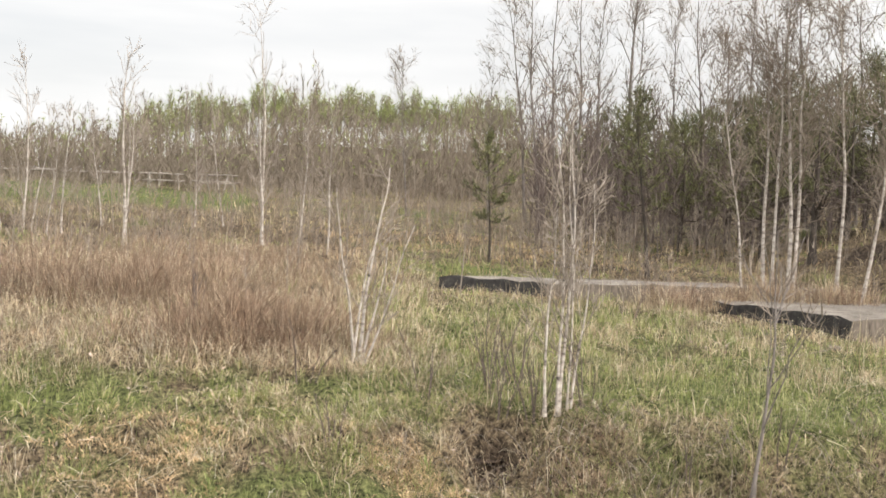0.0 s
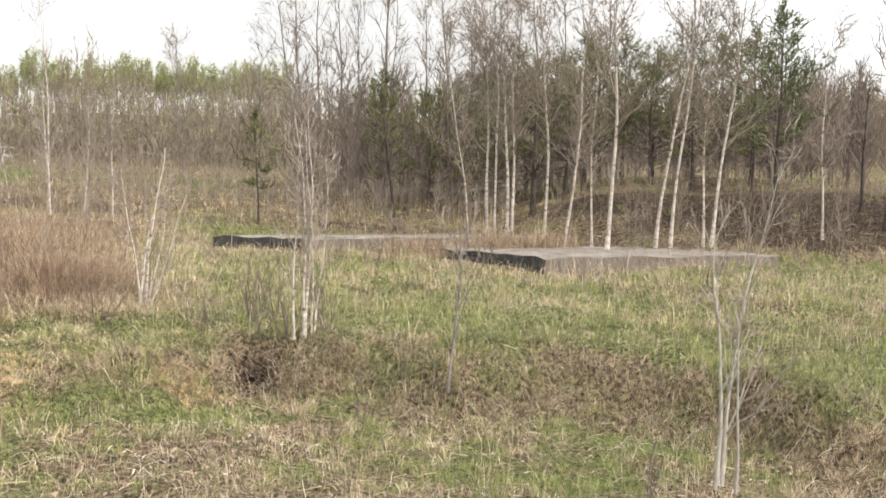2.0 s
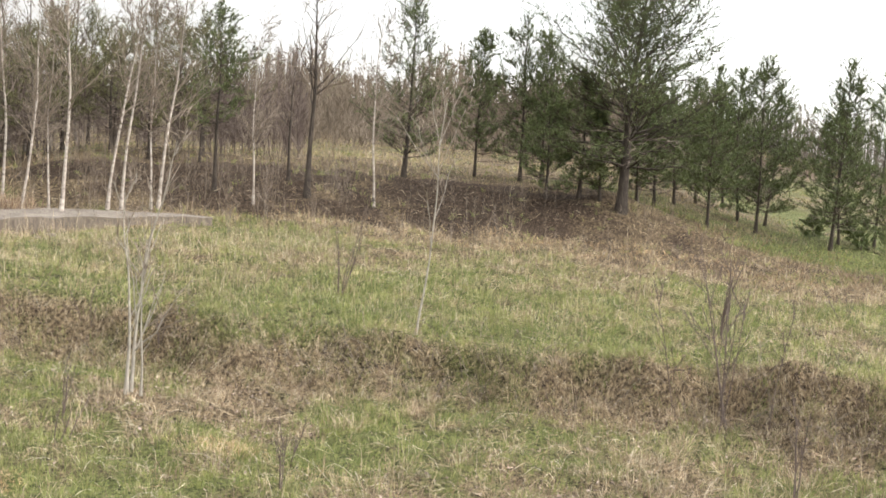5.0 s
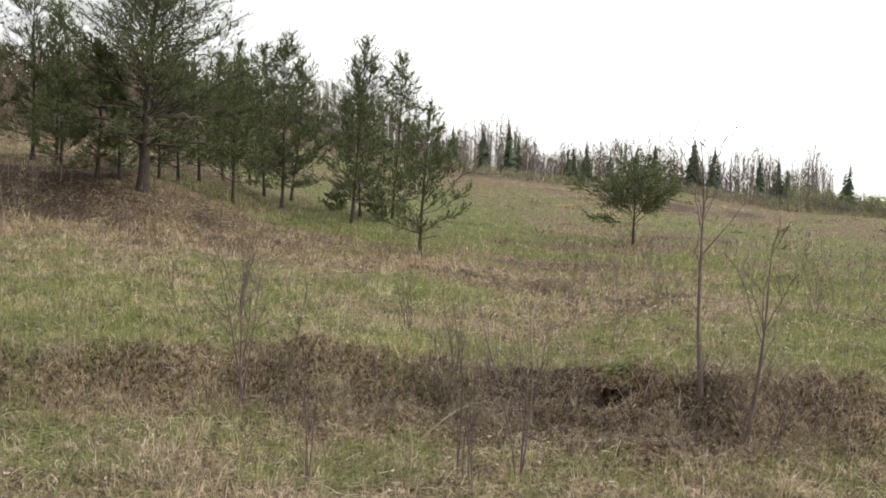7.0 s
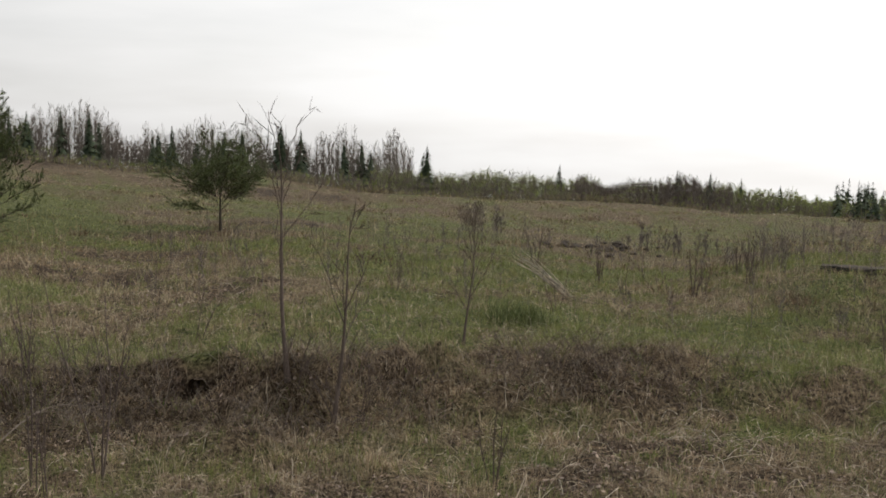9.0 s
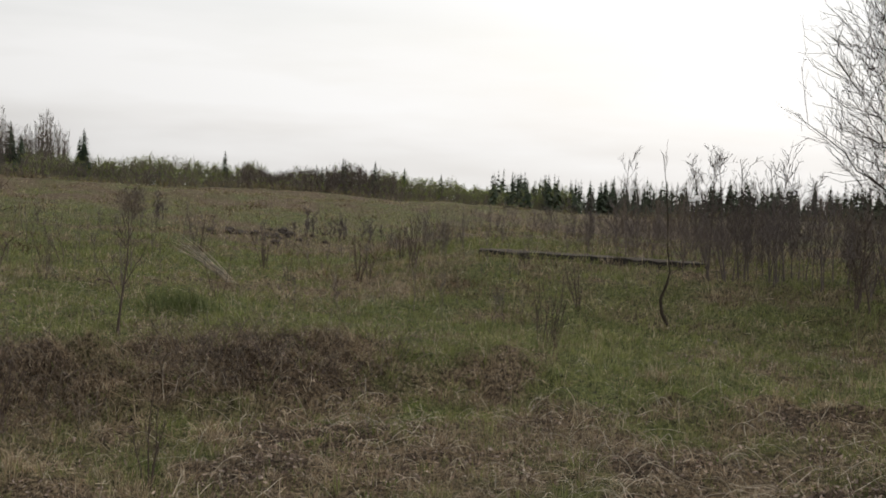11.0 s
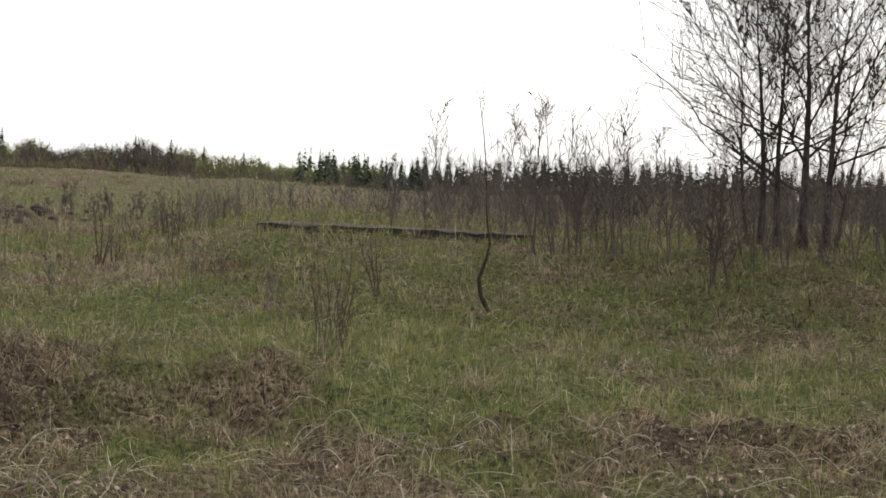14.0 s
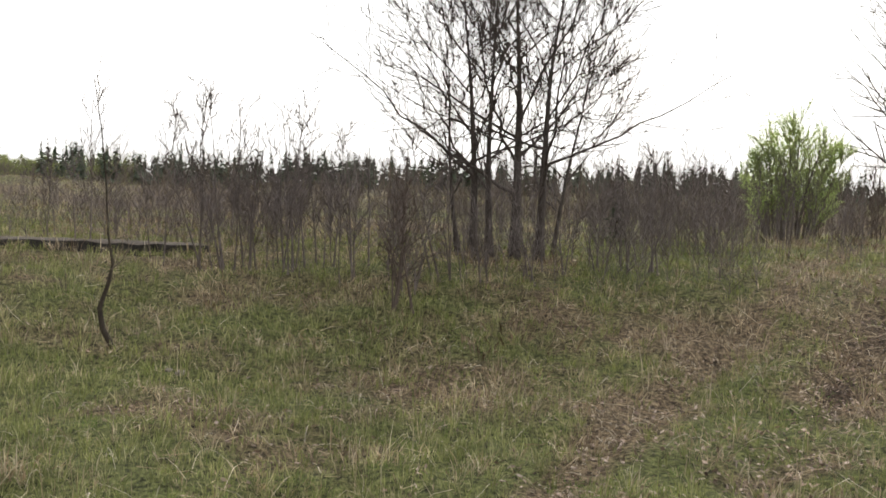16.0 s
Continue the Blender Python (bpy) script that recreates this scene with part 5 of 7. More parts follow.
for x, y, h, n in ((24.4, -10.9, 1.3, 3), (24.9, -11.7, 1.7, 4), (24.4, -12.1, 1.1, 3), (24.6, -12.9, 1.5, 4), (24.9, -13.7, 1.3, 3), (25.2, -14.5, 1.8, 4), (25.6, -15.2, 1.4, 3), (25.9, -10.7, 1.8, 3), (26.8, -10.1, 1.9, 3), (27.6, -18.4, 1.3, 3)):
    bare_tree("bare_shrub", x, y, h, 0.016, (0.0, 0.0), int(x * 100 - y * 10), "bare brown shrub before the poplars", "shrub", "shrubs round the poplars", bark=M_SHRUB, twig=M_SHRUB, first=0.12, limbs=10, reach=0.34, angle=34, sub=4, fine=2, up=0.3, stems=n, spread=0.12, room=1.2)
for x, y, h, n in ((46.1, 8.5, 1.1, 6), (46.6, 7.7, 0.9, 5), (42.2, 1.8, 0.9, 6), (42.4, 0.6, 0.8, 6), (42.0, -0.5, 0.7, 5)):
    bare_tree("bare_shrub", x, y, h, 0.02, (0.0, 0.0), int(x * 100), "low purple-brown bare shrub in the field", "shrub", "low shrubs in the field", bark=M_SHRUB, twig=M_SHRUB, first=0.1, limbs=10, reach=0.4, angle=35, sub=6, fine=3, up=0.3, stems=n, spread=0.16, room=0.9)


# ---- grass and stalks ----
def scatter(rng, count, r0, r1, az0, az1, power=1.0):
    """Places on the land, thinning out with distance."""
    u = rng.uniform(0, 1, count)
    e = 2 - power
    r = (r0 ** e + u * (r1 ** e - r0 ** e)) ** (1 / e)
    az = np.radians(rng.uniform(az0, az1, count))
    return r * np.sin(az), r * np.cos(az)


def grass(name, label, mat, rng, x, y, height, width, lie, clump=0.05, per=1, fan=0.5):
    """Tufts of bent blades rooted on the ground: each a wide foot, a knee and a tip."""
    m = len(x)
    size = rng.uniform(0.6, 1.35, m)
    height = np.broadcast_to(height, m) * size
    width = np.broadcast_to(width, m)
    way = rng.uniform(0, 2 * np.pi, m)
    x, y, height, width, way = (np.repeat(q, per) for q in (x, y, height, width, way))
    c = len(x)
    a = way + rng.normal(size=c) * 1.6 * fan + rng.uniform(0, 2 * np.pi, c) * (fan > 0.8)
    off = np.abs(rng.normal(size=c)) * clump
    x, y = x + np.cos(a) * off, y + np.sin(a) * off
    z = ground_z(x, y) - 0.01
    d = np.stack([np.cos(a), np.sin(a), 0 * a], -1)
    face = rng.uniform(0, 2 * np.pi, c)
    w = np.stack([np.cos(face), np.sin(face), 0 * a], -1) * (width * rng.uniform(0.6, 1.3, c))[:, None]
    h = height * rng.uniform(0.5, 1.3, c)
    tilt = np.clip(rng.normal(lie, 0.25, c), 0.02, 1.2)
    o = np.stack([x, y, z], -1)
    up = np.array([0, 0, 1.0])
    knee = o + (d * np.sin(tilt * 0.6)[:, None] + up * np.cos(tilt * 0.6)[:, None]) * (h * 0.55)[:, None]
    tip = knee + (d * np.sin(tilt * 1.45)[:, None] + up * np.cos(tilt * 1.45)[:, None]) * (h * 0.5)[:, None]
    v = np.stack([o - w * 0.3, knee - w * 0.8, tip, knee + w * 0.8], 1).reshape(-1, 3)
    f = np.arange(4 * c).reshape(-1, 4)
    return tagged(new(name, mesh_of(name, v, f, mat)), label, "grass", kind="stuff")


rng = np.random.default_rng(11)


def patchy(x, y, s):
    return 0.5 + 0.3 * fbm(x, y, 0.55, s) + 0.6 * fbm(x, y, 2.6, s + 2, 2)


def cleared(x, y):
    """True off the slabs."""
    keep = np.ones(len(x), bool)
    for (cx, cy), (ax, ay), (bx, by) in SLABS:
        det = ax * by - ay * bx
        i, j = ((x - cx) * by - (y - cy) * bx) / det, (ax * (y - cy) - ay * (x - cx)) / det
        keep &= ~((i > -0.16) & (i < 1.01) & (j > -0.01) & (j < 1.01))
    return keep & (np.hypot(x - 15.0, y - 6.22) > 0.42) & (np.hypot(x - 0.4, y - 20.75) > 0.36)


def lawn(name, label, mat, tufts, per, r0, r1, power, want, height, width, lie, clump, fan):
    x, y = scatter(rng, tufts, r0, r1, -26, 138, power)
    k = (rng.uniform(0.05, 1.0, len(x)) < want(x, y)) & cleared(x, y)
    x, y = x[k], y[k]
    r = np.hypot(x, y)
    return grass(name, label, mat, rng, x, y, height(x, y, r), width + 0.00016 * r, lie, clump, per, fan)


def straw_share(x, y):
    d = dry_at(x, y)
    return np.clip(d, 0, 1) * 0.9 + 0.04 + (patchy(x, y, 1) - 0.5) * 1.1 - 2.2 * np.clip(d - 1.1, 0, 1) - 0.9 * ruts(x, y)


def green_share(x, y):
    return 0.12 + (1 - np.clip(dry_at(x, y), 0, 1.2)) * 1.0 + (0.5 - patchy(x, y, 1)) * 1.0


lawn("dry_grass", "matted pale straw of last year's grass", M_STRAW, 27000, 10, 9.5, 30, 1.3, straw_share, lambda x, y, r: 0.13 + 0.1 * patchy(x, y, 7), 0.0016, 0.72, 0.07, 0.9)
lawn("dry_grass", "thin upright dead stalks in the meadow", M_STRAW, 11000, 3, 9.5, 46, 1.2, straw_share, lambda x, y, r: 0.24 + 0.2 * patchy(x, y, 7), 0.0016, 0.3, 0.05, 0.9)
lawn("green_grass", "short fresh green spring grass", M_BLADE, 40000, 11, 9.5, 36, 1.3, green_share, lambda x, y, r: 0.1 + 0.1 * patchy(x, y, 3), 0.0018, 0.4, 0.06, 0.9)
lawn("far_grass", "green and straw grass farther out in the field", M_BLADE, 12000, 5, 28, 75, 1.0, green_share, lambda x, y, r: 0.13 + 0.08 * patchy(x, y, 3), 0.006, 0.6, 0.2, 0.9)
lawn("far_grass", "dead grass farther out in the field", M_DULL, 14000, 5, 28, 75, 1.0, straw_share, lambda x, y, r: 0.13 + 0.1 * patchy(x, y, 3), 0.006, 0.75, 0.2, 0.9)
lawn("meadow_grass", "fine pale green grass above the bank", M_PALEGREEN, 26000, 5, 17, 31, 1.0, lambda x, y: (np.hypot(x, y) > bank_line(np.degrees(np.arctan2(x, y))) + 0.3) * (0.75 - 0.6 * dry_at(x, y)) * smooth(72, 58, np.degrees(np.arctan2(x, y))), lambda x, y, r: 0.13 + 0.1 * patchy(x, y, 3), 0.0014, 0.5, 0.12, 0.9)
lawn("tan_grass", "rust-tan dead grass at the foot of the berm", M_MAT, 15000, 6, 25.5, 42, 1.0, lambda x, y: smooth(-9, -2, np.degrees(np.arctan2(x, y))) * smooth(64, 54, np.degrees(np.arctan2(x, y))) * smooth(25.8, 28, np.hypot(x, y)) * np.where(np.degrees(np.arctan2(x, y)) > 14, smooth(31, 29.6, np.hypot(x, y)), smooth(42, 37, np.hypot(x, y))) * (0.55 + 0.9 * fbm(x, y, 0.45, 66)), lambda x, y, r: 0.12 + 0.08 * patchy(x, y, 3), 0.003, 0.75, 0.14, 0.9)
lawn("trodden_straw", "short pale trodden straw in the rut of the track", M_BLEACH, 9000, 7, 12, 38, 1.0, lambda x, y: 0.9 * worn_rut(x, y) * (np.degrees(np.arctan2(x, y)) > 97), lambda x, y, r: 0.06 + 0 * r, 0.003, 1.1, 0.08, 0.9)
lawn("rust_grass", "low rust-brown dead growth below the pines", M_CANE, 8000, 6, 26, 38, 1.0, lambda x, y: smooth(44, 50, np.degrees(np.arctan2(x, y))) * smooth(78, 68, np.degrees(np.arctan2(x, y))) * smooth(26.5, 28.5, np.hypot(x, y)) * smooth(38, 34, np.hypot(x, y)) * (0.35 + 1.3 * fbm(x, y, 0.35, 67)), lambda x, y, r: 0.14 + 0.08 * patchy(x, y, 3), 0.003, 0.7, 0.16, 0.9)
east = lambda x, y: smooth(56, 64, np.degrees(np.arctan2(x, y)))
lawn("far_grass", "sunlit yellow-green grass over the rising field", M_PALEGREEN, 15000, 5, 24, 84, 0.7, lambda x, y: east(x, y) * (0.9 - 0.7 * dry_at(x, y)), lambda x, y, r: 0.12 + 0.08 * patchy(x, y, 3), 0.006, 0.6, 0.22, 0.9)
lawn("far_grass", "sunlit tan grass over the rising field", M_STRAW, 12000, 5, 26, 90, 0.7, lambda x, y: east(x, y) * np.clip(dry_at(x, y) - 0.1, 0, 0.7), lambda x, y, r: 0.13 + 0.1 * patchy(x, y, 3), 0.006, 0.7, 0.22, 0.9)
lawn("hummocks", "dark brown hummocks and dead weeds in the field", M_LITTER, 2600, 22, 24, 84, 0.6, lambda x, y: east(x, y) * smooth(0.05, 0.45, fbm(x, y, 0.35, 81)), lambda x, y, r: 0.2 + 0.1 * patchy(x, y, 3), 0.012, 0.8, 0.35, 0.9)
lawn("meadow_grass", "soft pale green grass below the thicket", M_PALEGREEN, 15000, 6, 15, 29, 1.0, lambda x, y: smooth(95, 99, np.degrees(np.arctan2(x, y))) * smooth(122, 116, np.degrees(np.arctan2(x, y))) * (0.9 - 0.6 * dry_at(x, y)), lambda x, y, r: 0.13 + 0.1 * patchy(x, y, 3), 0.0016, 0.5, 0.1, 0.9)
# dead stalks matted on the face of the bank
az = rng.uniform(-10, 97, 5600)
rb = bank_line(az) + rng.normal(-0.75, 0.5, len(az)) + 0.5 * smooth(14, 4, az)
x, y = rb * np.sin(np.radians(az)), rb * np.cos(np.radians(az))
k = (rng.uniform(0, 1, len(x)) < 0.4 + 0.45 * smooth(46, 60, az) + 0.6 * fbm(x, y, 1.1, 8)) & (np.hypot(x - 15.0, y - 6.22) > 0.4) & (np.hypot(x - 0.4, y - 20.75) > 0.5) & (rng.uniform(0, 1, len(x)) < smooth(-9, -3, az) * smooth(95.5, 91, az))

for low, high, m_, part_of, lab in ((-30, 62, M_LITTER, 0.7, "dark brown dead weeds matted on the bank"), (-30, 62, M_DULL, 0.3, "dull olive dead grass matted on the bank"), (62, 110, M_LITTER, 1.0, "dark dead stalks and litter matted on the bank")):
    q = k & (az > low) & (az <= high) & (rng.uniform(0, 1, len(az)) < part_of)
    grass("bank_litter", lab, m_, rng, x[q], y[q], 0.15, 0.004, 1.05, 0.3, 11, 0.9)
q = (np.hypot(x - 15.0, y - 6.22) > 0.4) & (rng.uniform(0, 1, len(x)) < (0.8 - 0.2 * smooth(60, 72, az)) * smooth(-9, -3, az) * smooth(96, 91, az))
grass("bank_straw", "pale straw hanging over the bank", M_STRAW, rng, x[q], y[q], 0.22, 0.0028, 1.1, 0.25, 9, 0.9)
# brown litter on the berm, the low ground and the track
x, y = scatter(rng, 60000, 9.5, 40, -26, 138, 1.2)
k = (rng.uniform(0.5, 1.6, len(x)) < dry_at(x, y)) & cleared(x, y) & ((np.hypot(x, y) < 26) | (rng.uniform(0, 1, len(x)) < 0.35)) & (rng.uniform(0, 1, len(x)) > worn_rut(x, y))
grass("leaf_litter", "brown leaf litter and broken stalks", M_LITTER, rng, x[k], y[k], 0.08, 0.008, 1.2, 0.14, 3, 0.9)
# loose straws lying over everything near by
x, y = scatter(rng, 30000, 9.5, 33, -26, 138, 1.3)
k = rng.uniform(0, 1, len(x)) < 0.1 + 0.7 * np.clip(dry_at(x, y), 0, 1)
c = int(k.sum())
x, y = x[k], y[k]
a, ln = rng.uniform(0, 6.28, c), rng.uniform(0.1, 0.34, c)
bow = rng.normal(size=c) * 0.15 * ln
s = np.linspace(-0.5, 0.5, 4)[None]
px = x[:, None] + np.cos(a)[:, None] * ln[:, None] * s - np.sin(a)[:, None] * bow[:, None] * (1 - 4 * s * s)
py = y[:, None] + np.sin(a)[:, None] * ln[:, None] * s + np.cos(a)[:, None] * bow[:, None] * (1 - 4 * s * s)
pz = ground_z(px, py) + rng.uniform(0.02, 0.1, (c, 1)) + rng.normal(size=(c, 4)) * 0.025
tagged(new("loose_straw", mesh_of("loose_straw", *spikes(rng, np.stack([px, py, pz], -1), np.full((c, 4), 0.0027)), M_STRAW)), "loose pale straws lying over the grass", "straw", kind="stuff")
# red-brown canes in the meadow
az, r = rng.uniform(-20, -1.5, 9000), 22 + 11 * rng.uniform(0, 1, 9000) ** 1.5
x, y = r * np.sin(np.radians(az)), r * np.cos(np.radians(az))
edge = 2.2 * fbm(x, y, 0.6, 71)
stand = smooth(22.0, 23.2, r + 0.5 * edge) * smooth(-19, -12, az + edge) * smooth(-1.5, -6.5, az + edge)
lump = np.clip(0.4 + 1.25 * fbm(x, y, 0.5, 3) + 0.2 * fbm(x, y, 1.7, 7), 0.05, 1.3) * (0.35 + 0.65 * smooth(30, 26, r))
k = rng.uniform(0, 1, len(x)) < 0.02 + 0.45 * lump * stand
tagged(grass("canes", "thicket of red-brown dead canes and tall grass", M_CANE, rng, x[k], y[k], (0.3 + 0.6 * lump)[k], 0.0045, 0.58, 0.22, 9, 0.9), category="canes")
k = rng.uniform(0, 1, len(x)) < 0.2 * stand
tagged(grass("canes", "pale arching dead grass between the canes", M_STRAW, rng, x[k], y[k], (0.3 + 0.3 * lump)[k], 0.004, 0.85, 0.2, 8, 0.9), category="canes")
k = rng.uniform(0, 1, len(x)) < 0.4 * lump * stand
tagged(grass("cane_litter", "dark brown broken canes under the thicket", M_LITTER, rng, x[k], y[k], 0.26, 0.006, 0.8, 0.2, 8, 0.9), category="canes")
# the tallest stand, mounded at the meadow's edge
for count, mat, tall, lean, lab in ((430, M_CANE, 0.82, 0.5, "mounded stand of rust-brown canes"), (150, M_STRAW, 0.66, 0.85, "pale arching grass in the canes"), (170, M_LITTER, 0.34, 0.7, "dark tangle at the foot of the canes")):
    u, v = rng.normal(size=count) * 0.85, rng.normal(size=count) * 0.55
    dome = np.exp(-(u / 1.5) ** 2 - (v / 1.1) ** 2)
    tagged(grass("canes", lab, mat, rng, -2.8 + u + 0.1 * v, 23.0 + v, tall * (0.35 + 0.65 * dome), 0.005, lean, 0.16, 9, 0.9), category="canes")
k = rng.uniform(0, 1, len(x)) < 0.22 * smooth(1.2, 0.3, lump)
tagged(grass("tall_straw", "tall pale dead grass among the canes", M_STRAW, rng, x[k] + 0.2, y[k] - 0.3, 0.34, 0.004, 0.8, 0.18, 8, 0.9), category="grass")
x, y = scatter(rng, 900, 22, 27, -3, 30, 1)
k = cleared(x, y)
tagged(grass("tall_straw", "tall pale dead grass before the slabs", M_STRAW, rng, x[k], y[k], 0.32, 0.004, 0.5, 0.12, 6, 0.9), category="grass")


x, y = scatter(rng, 1500, 19, 28.5, -4, 56, 1)
k = cleared(x, y) & (np.hypot(x, y) > bank_line(np.degrees(np.arctan2(x, y))) + 0.2) & (rng.uniform(0, 1, len(x)) < 0.35 + 0.9 * fbm(x, y, 0.5, 91))
tagged(grass("tall_straw", "thin upright straw stalks standing in the meadow", M_STRAW, rng, x[k], y[k], 0.42, 0.0032, 0.22, 0.1, 5, 0.9), category="grass")


# ---- tussocks and long bowed straws ----
def tussocks(name, label, mat, count, az0, az1, r0, r1, share, height, width, lie, clump, per):
    x, y = scatter(rng, count, r0, r1, az0, az1, 1.2)
    k = (rng.uniform(0, 1, len(x)) < share(x, y)) & cleared(x, y)
    return grass(name, label, mat, rng, x[k], y[k], height, width, lie, clump, per, 0.9)


def rim_share(x, y):
    az = np.degrees(np.arctan2(x, y))
    return (np.hypot(x - 15.0, y - 6.22) > 0.7) * np.exp(-((np.hypot(x, y) - bank_line(az) - 0.15) / 0.35) ** 2) * (0.55 + 0.8 * fbm(x, y, 0.5, 21)) * smooth(104, 92, az)


tussocks("green_tussocks", "lush green tussocks along the rim of the bank", M_BLADE, 9000, -26, 104, 15.5, 23, rim_share, 0.2, 0.004, 0.6, 0.12, 30)
def face_share(x, y):
    az = np.degrees(np.arctan2(x, y))
    return np.exp(-((np.hypot(x, y) - bank_line(az) + 0.7) / 0.5) ** 2) * smooth(-0.15, 0.4, fbm(x, y, 0.8, 27)) * (0.25 + 0.85 * smooth(68, 56, az))


tussocks("green_tussocks", "green grass spilling down the bank", M_BLADE, 10000, -26, 98, 15, 22, face_share, 0.17, 0.003, 0.7, 0.14, 26)
tussocks("straw_tussocks", "long pale straw hanging down the bank", M_STRAW, 5000, -26, 100, 15, 22, lambda x, y: 0.5 * face_share(y, x) + 0.6 * np.exp(-((np.hypot(x, y) - bank_line(np.degrees(np.arctan2(x, y))) + 0.7) / 0.5) ** 2) * smooth(0.0, 0.4, fbm(x, y, 0.9, 28)), 0.3, 0.0025, 0.9, 0.15, 12)
tussocks("green_tussocks", "small fresh green tussocks in the meadow", M_BLADE, 3600, -26, 138, 9.5, 26, lambda x, y: 0.9 * smooth(0.1, 0.5, fbm(x, y, 0.5, 22)), 0.15, 0.004, 0.5, 0.1, 26)
tussocks("lush_tufts", "dark lush green tufts in the litter", M_LUSH, 3000, 50, 138, 9.5, 24, lambda x, y: 0.9 * smooth(0.1, 0.45, fbm(x, y, 0.9, 26)), 0.11, 0.0035, 0.6, 0.09, 22)
tussocks("straw_tussocks", "pale bent tussocks of last year's grass", M_STRAW, 2400, -26, 138, 9.5, 30, lambda x, y: 0.8 * smooth(0.05, 0.5, fbm(x, y, 0.6, 23)), 0.3, 0.0035, 0.55, 0.09, 18)
tussocks("brown_tussocks", "dark brown dead weeds and leaves", M_LITTER, 4200, -26, 138, 9.5, 34, lambda x, y: 0.8 * smooth(0.1, 0.5, fbm(x, y, 0.55, 24)), 0.11, 0.006, 1.1, 0.22, 14)
x, y = scatter(rng, 3800, 9.5, 27, -26, 138, 1.2)
c = len(x)
a, ln = rng.uniform(0, 6.28, c), rng.uniform(0.1, 0.34, c) * np.where(rng.uniform(0, 1, c) < 0.06, 2, 1)
s = np.linspace(0, 1, 4)[None]
arch = (ln * rng.uniform(0.15, 0.5, c))[:, None] * np.sin(np.pi * s * rng.uniform(0.6, 1.0, (c, 1)))
side = rng.normal(size=(c, 1)) * 0.25 * ln[:, None] * s * s
px = x[:, None] + (np.cos(a) * ln)[:, None] * s - np.sin(a)[:, None] * side
py = y[:, None] + (np.sin(a) * ln)[:, None] * s + np.cos(a)[:, None] * side
tagged(new("bowed_straw", mesh_of("bowed_straw", *tubes(np.stack([px, py, ground_z(px, py) + arch + 0.02], -1), np.full((c, 4), 0.0027) * (1.2 - 0.7 * s), 3), M_BLEACH)), "long bleached straws bowed over the grass", "straw", kind="stuff")
x, y = scatter(rng, 900, 9.5, 17, 82, 128, 1.2)
k = rng.uniform(0, 1, len(x)) < 0.5 + 0.9 * fbm(x, y, 0.7, 95)
x, y = x[k], y[k]
c = len(x)
a, ln = rng.uniform(0, 6.28, c), rng.uniform(0.2, 0.55, c)
s = np.linspace(0, 1, 6)[None]
arch = (ln * rng.uniform(0.1, 0.5, c))[:, None] * np.sin(np.pi * s * rng.uniform(0.6, 1.0, (c, 1)))
side = rng.normal(size=(c, 1)) * 0.45 * ln[:, None] * s * s
px = x[:, None] + (np.cos(a) * ln)[:, None] * s - np.sin(a)[:, None] * side
py = y[:, None] + (np.sin(a) * ln)[:, None] * s + np.cos(a)[:, None] * side
tagged(new("bowed_straw", mesh_of("bowed_straw", *tubes(np.stack([px, py, ground_z(px, py) + arch + 0.03], -1), np.full((c, 6), 0.0042) * (1.2 - 0.7 * s), 3), M_BLEACH)), "long curled bleached grass leaves in the litter", "straw", kind="stuff")
# a tangle of dead stems over the dark bank
for mat, count, lab in ((M_TWIG_DARK, 2600, "dark dead stems tangled over the bank"), (M_SHOOT, 2000, "pale dead stems tangled over the bank")):
    az = rng.uniform(-2, 97, count)
    rr = bank_line(az) + rng.normal(-0.75, 0.6, count)
    x, y = rr * np.sin(np.radians(az)), rr * np.cos(np.radians(az))
    k = (rng.uniform(0, 1, count) < (0.35 + 0.65 * smooth(46, 60, az)) * smooth(96, 86, az) * (0.55 + 0.7 * fbm(x, y, 0.9, 61))) & (np.hypot(x - 15.0, y - 6.22) > 0.4)
    x, y = x[k], y[k]
    c = len(x)
    a, ln = rng.uniform(0, 6.28, c), rng.uniform(0.2, 0.75, c)
    s = np.linspace(0, 1, 5)[None]
    arch = (ln * rng.uniform(0.25, 0.8, c))[:, None] * np.sin(np.pi * s * rng.uniform(0.5, 0.95, (c, 1)))
    side = rng.normal(size=(c, 1)) * 0.3 * ln[:, None] * s * s
    px = x[:, None] + (np.cos(a) * ln)[:, None] * s * 0.8 - np.sin(a)[:, None] * side
    py = y[:, None] + (np.sin(a) * ln)[:, None] * s * 0.8 + np.cos(a)[:, None] * side
    tagged(new("stem_tangle", mesh_of("stem_tangle", *tubes(np.stack([px, py, ground_z(x, y)[:, None] + arch + 0.02], -1), np.full((c, 5), 0.0045) * (1.2 - 0.8 * s), 3), mat)), lab, "dead stems", kind="stuff")
# rank grass hiding most of the sunk slab
u = rng.uniform(0.3, 1.05, 150)
x, y = 1.6 + 5.7 * u + rng.normal(size=150) * 0.1, 28.6 + 1.0 * u - 0.3 - rng.uniform(0, 0.7, 150)
grass("rank_grass", "rank straw and weeds before the sunk slab", M_STRAW, rng, x, y, 0.4, 0.005, 0.4, 0.12, 16, 0.9)
grass("rank_weeds", "brown dead weeds before the sunk slab", M_CANE, rng, x + 0.1, y - 0.1, 0.5, 0.005, 0.35, 0.14, 12, 0.9)
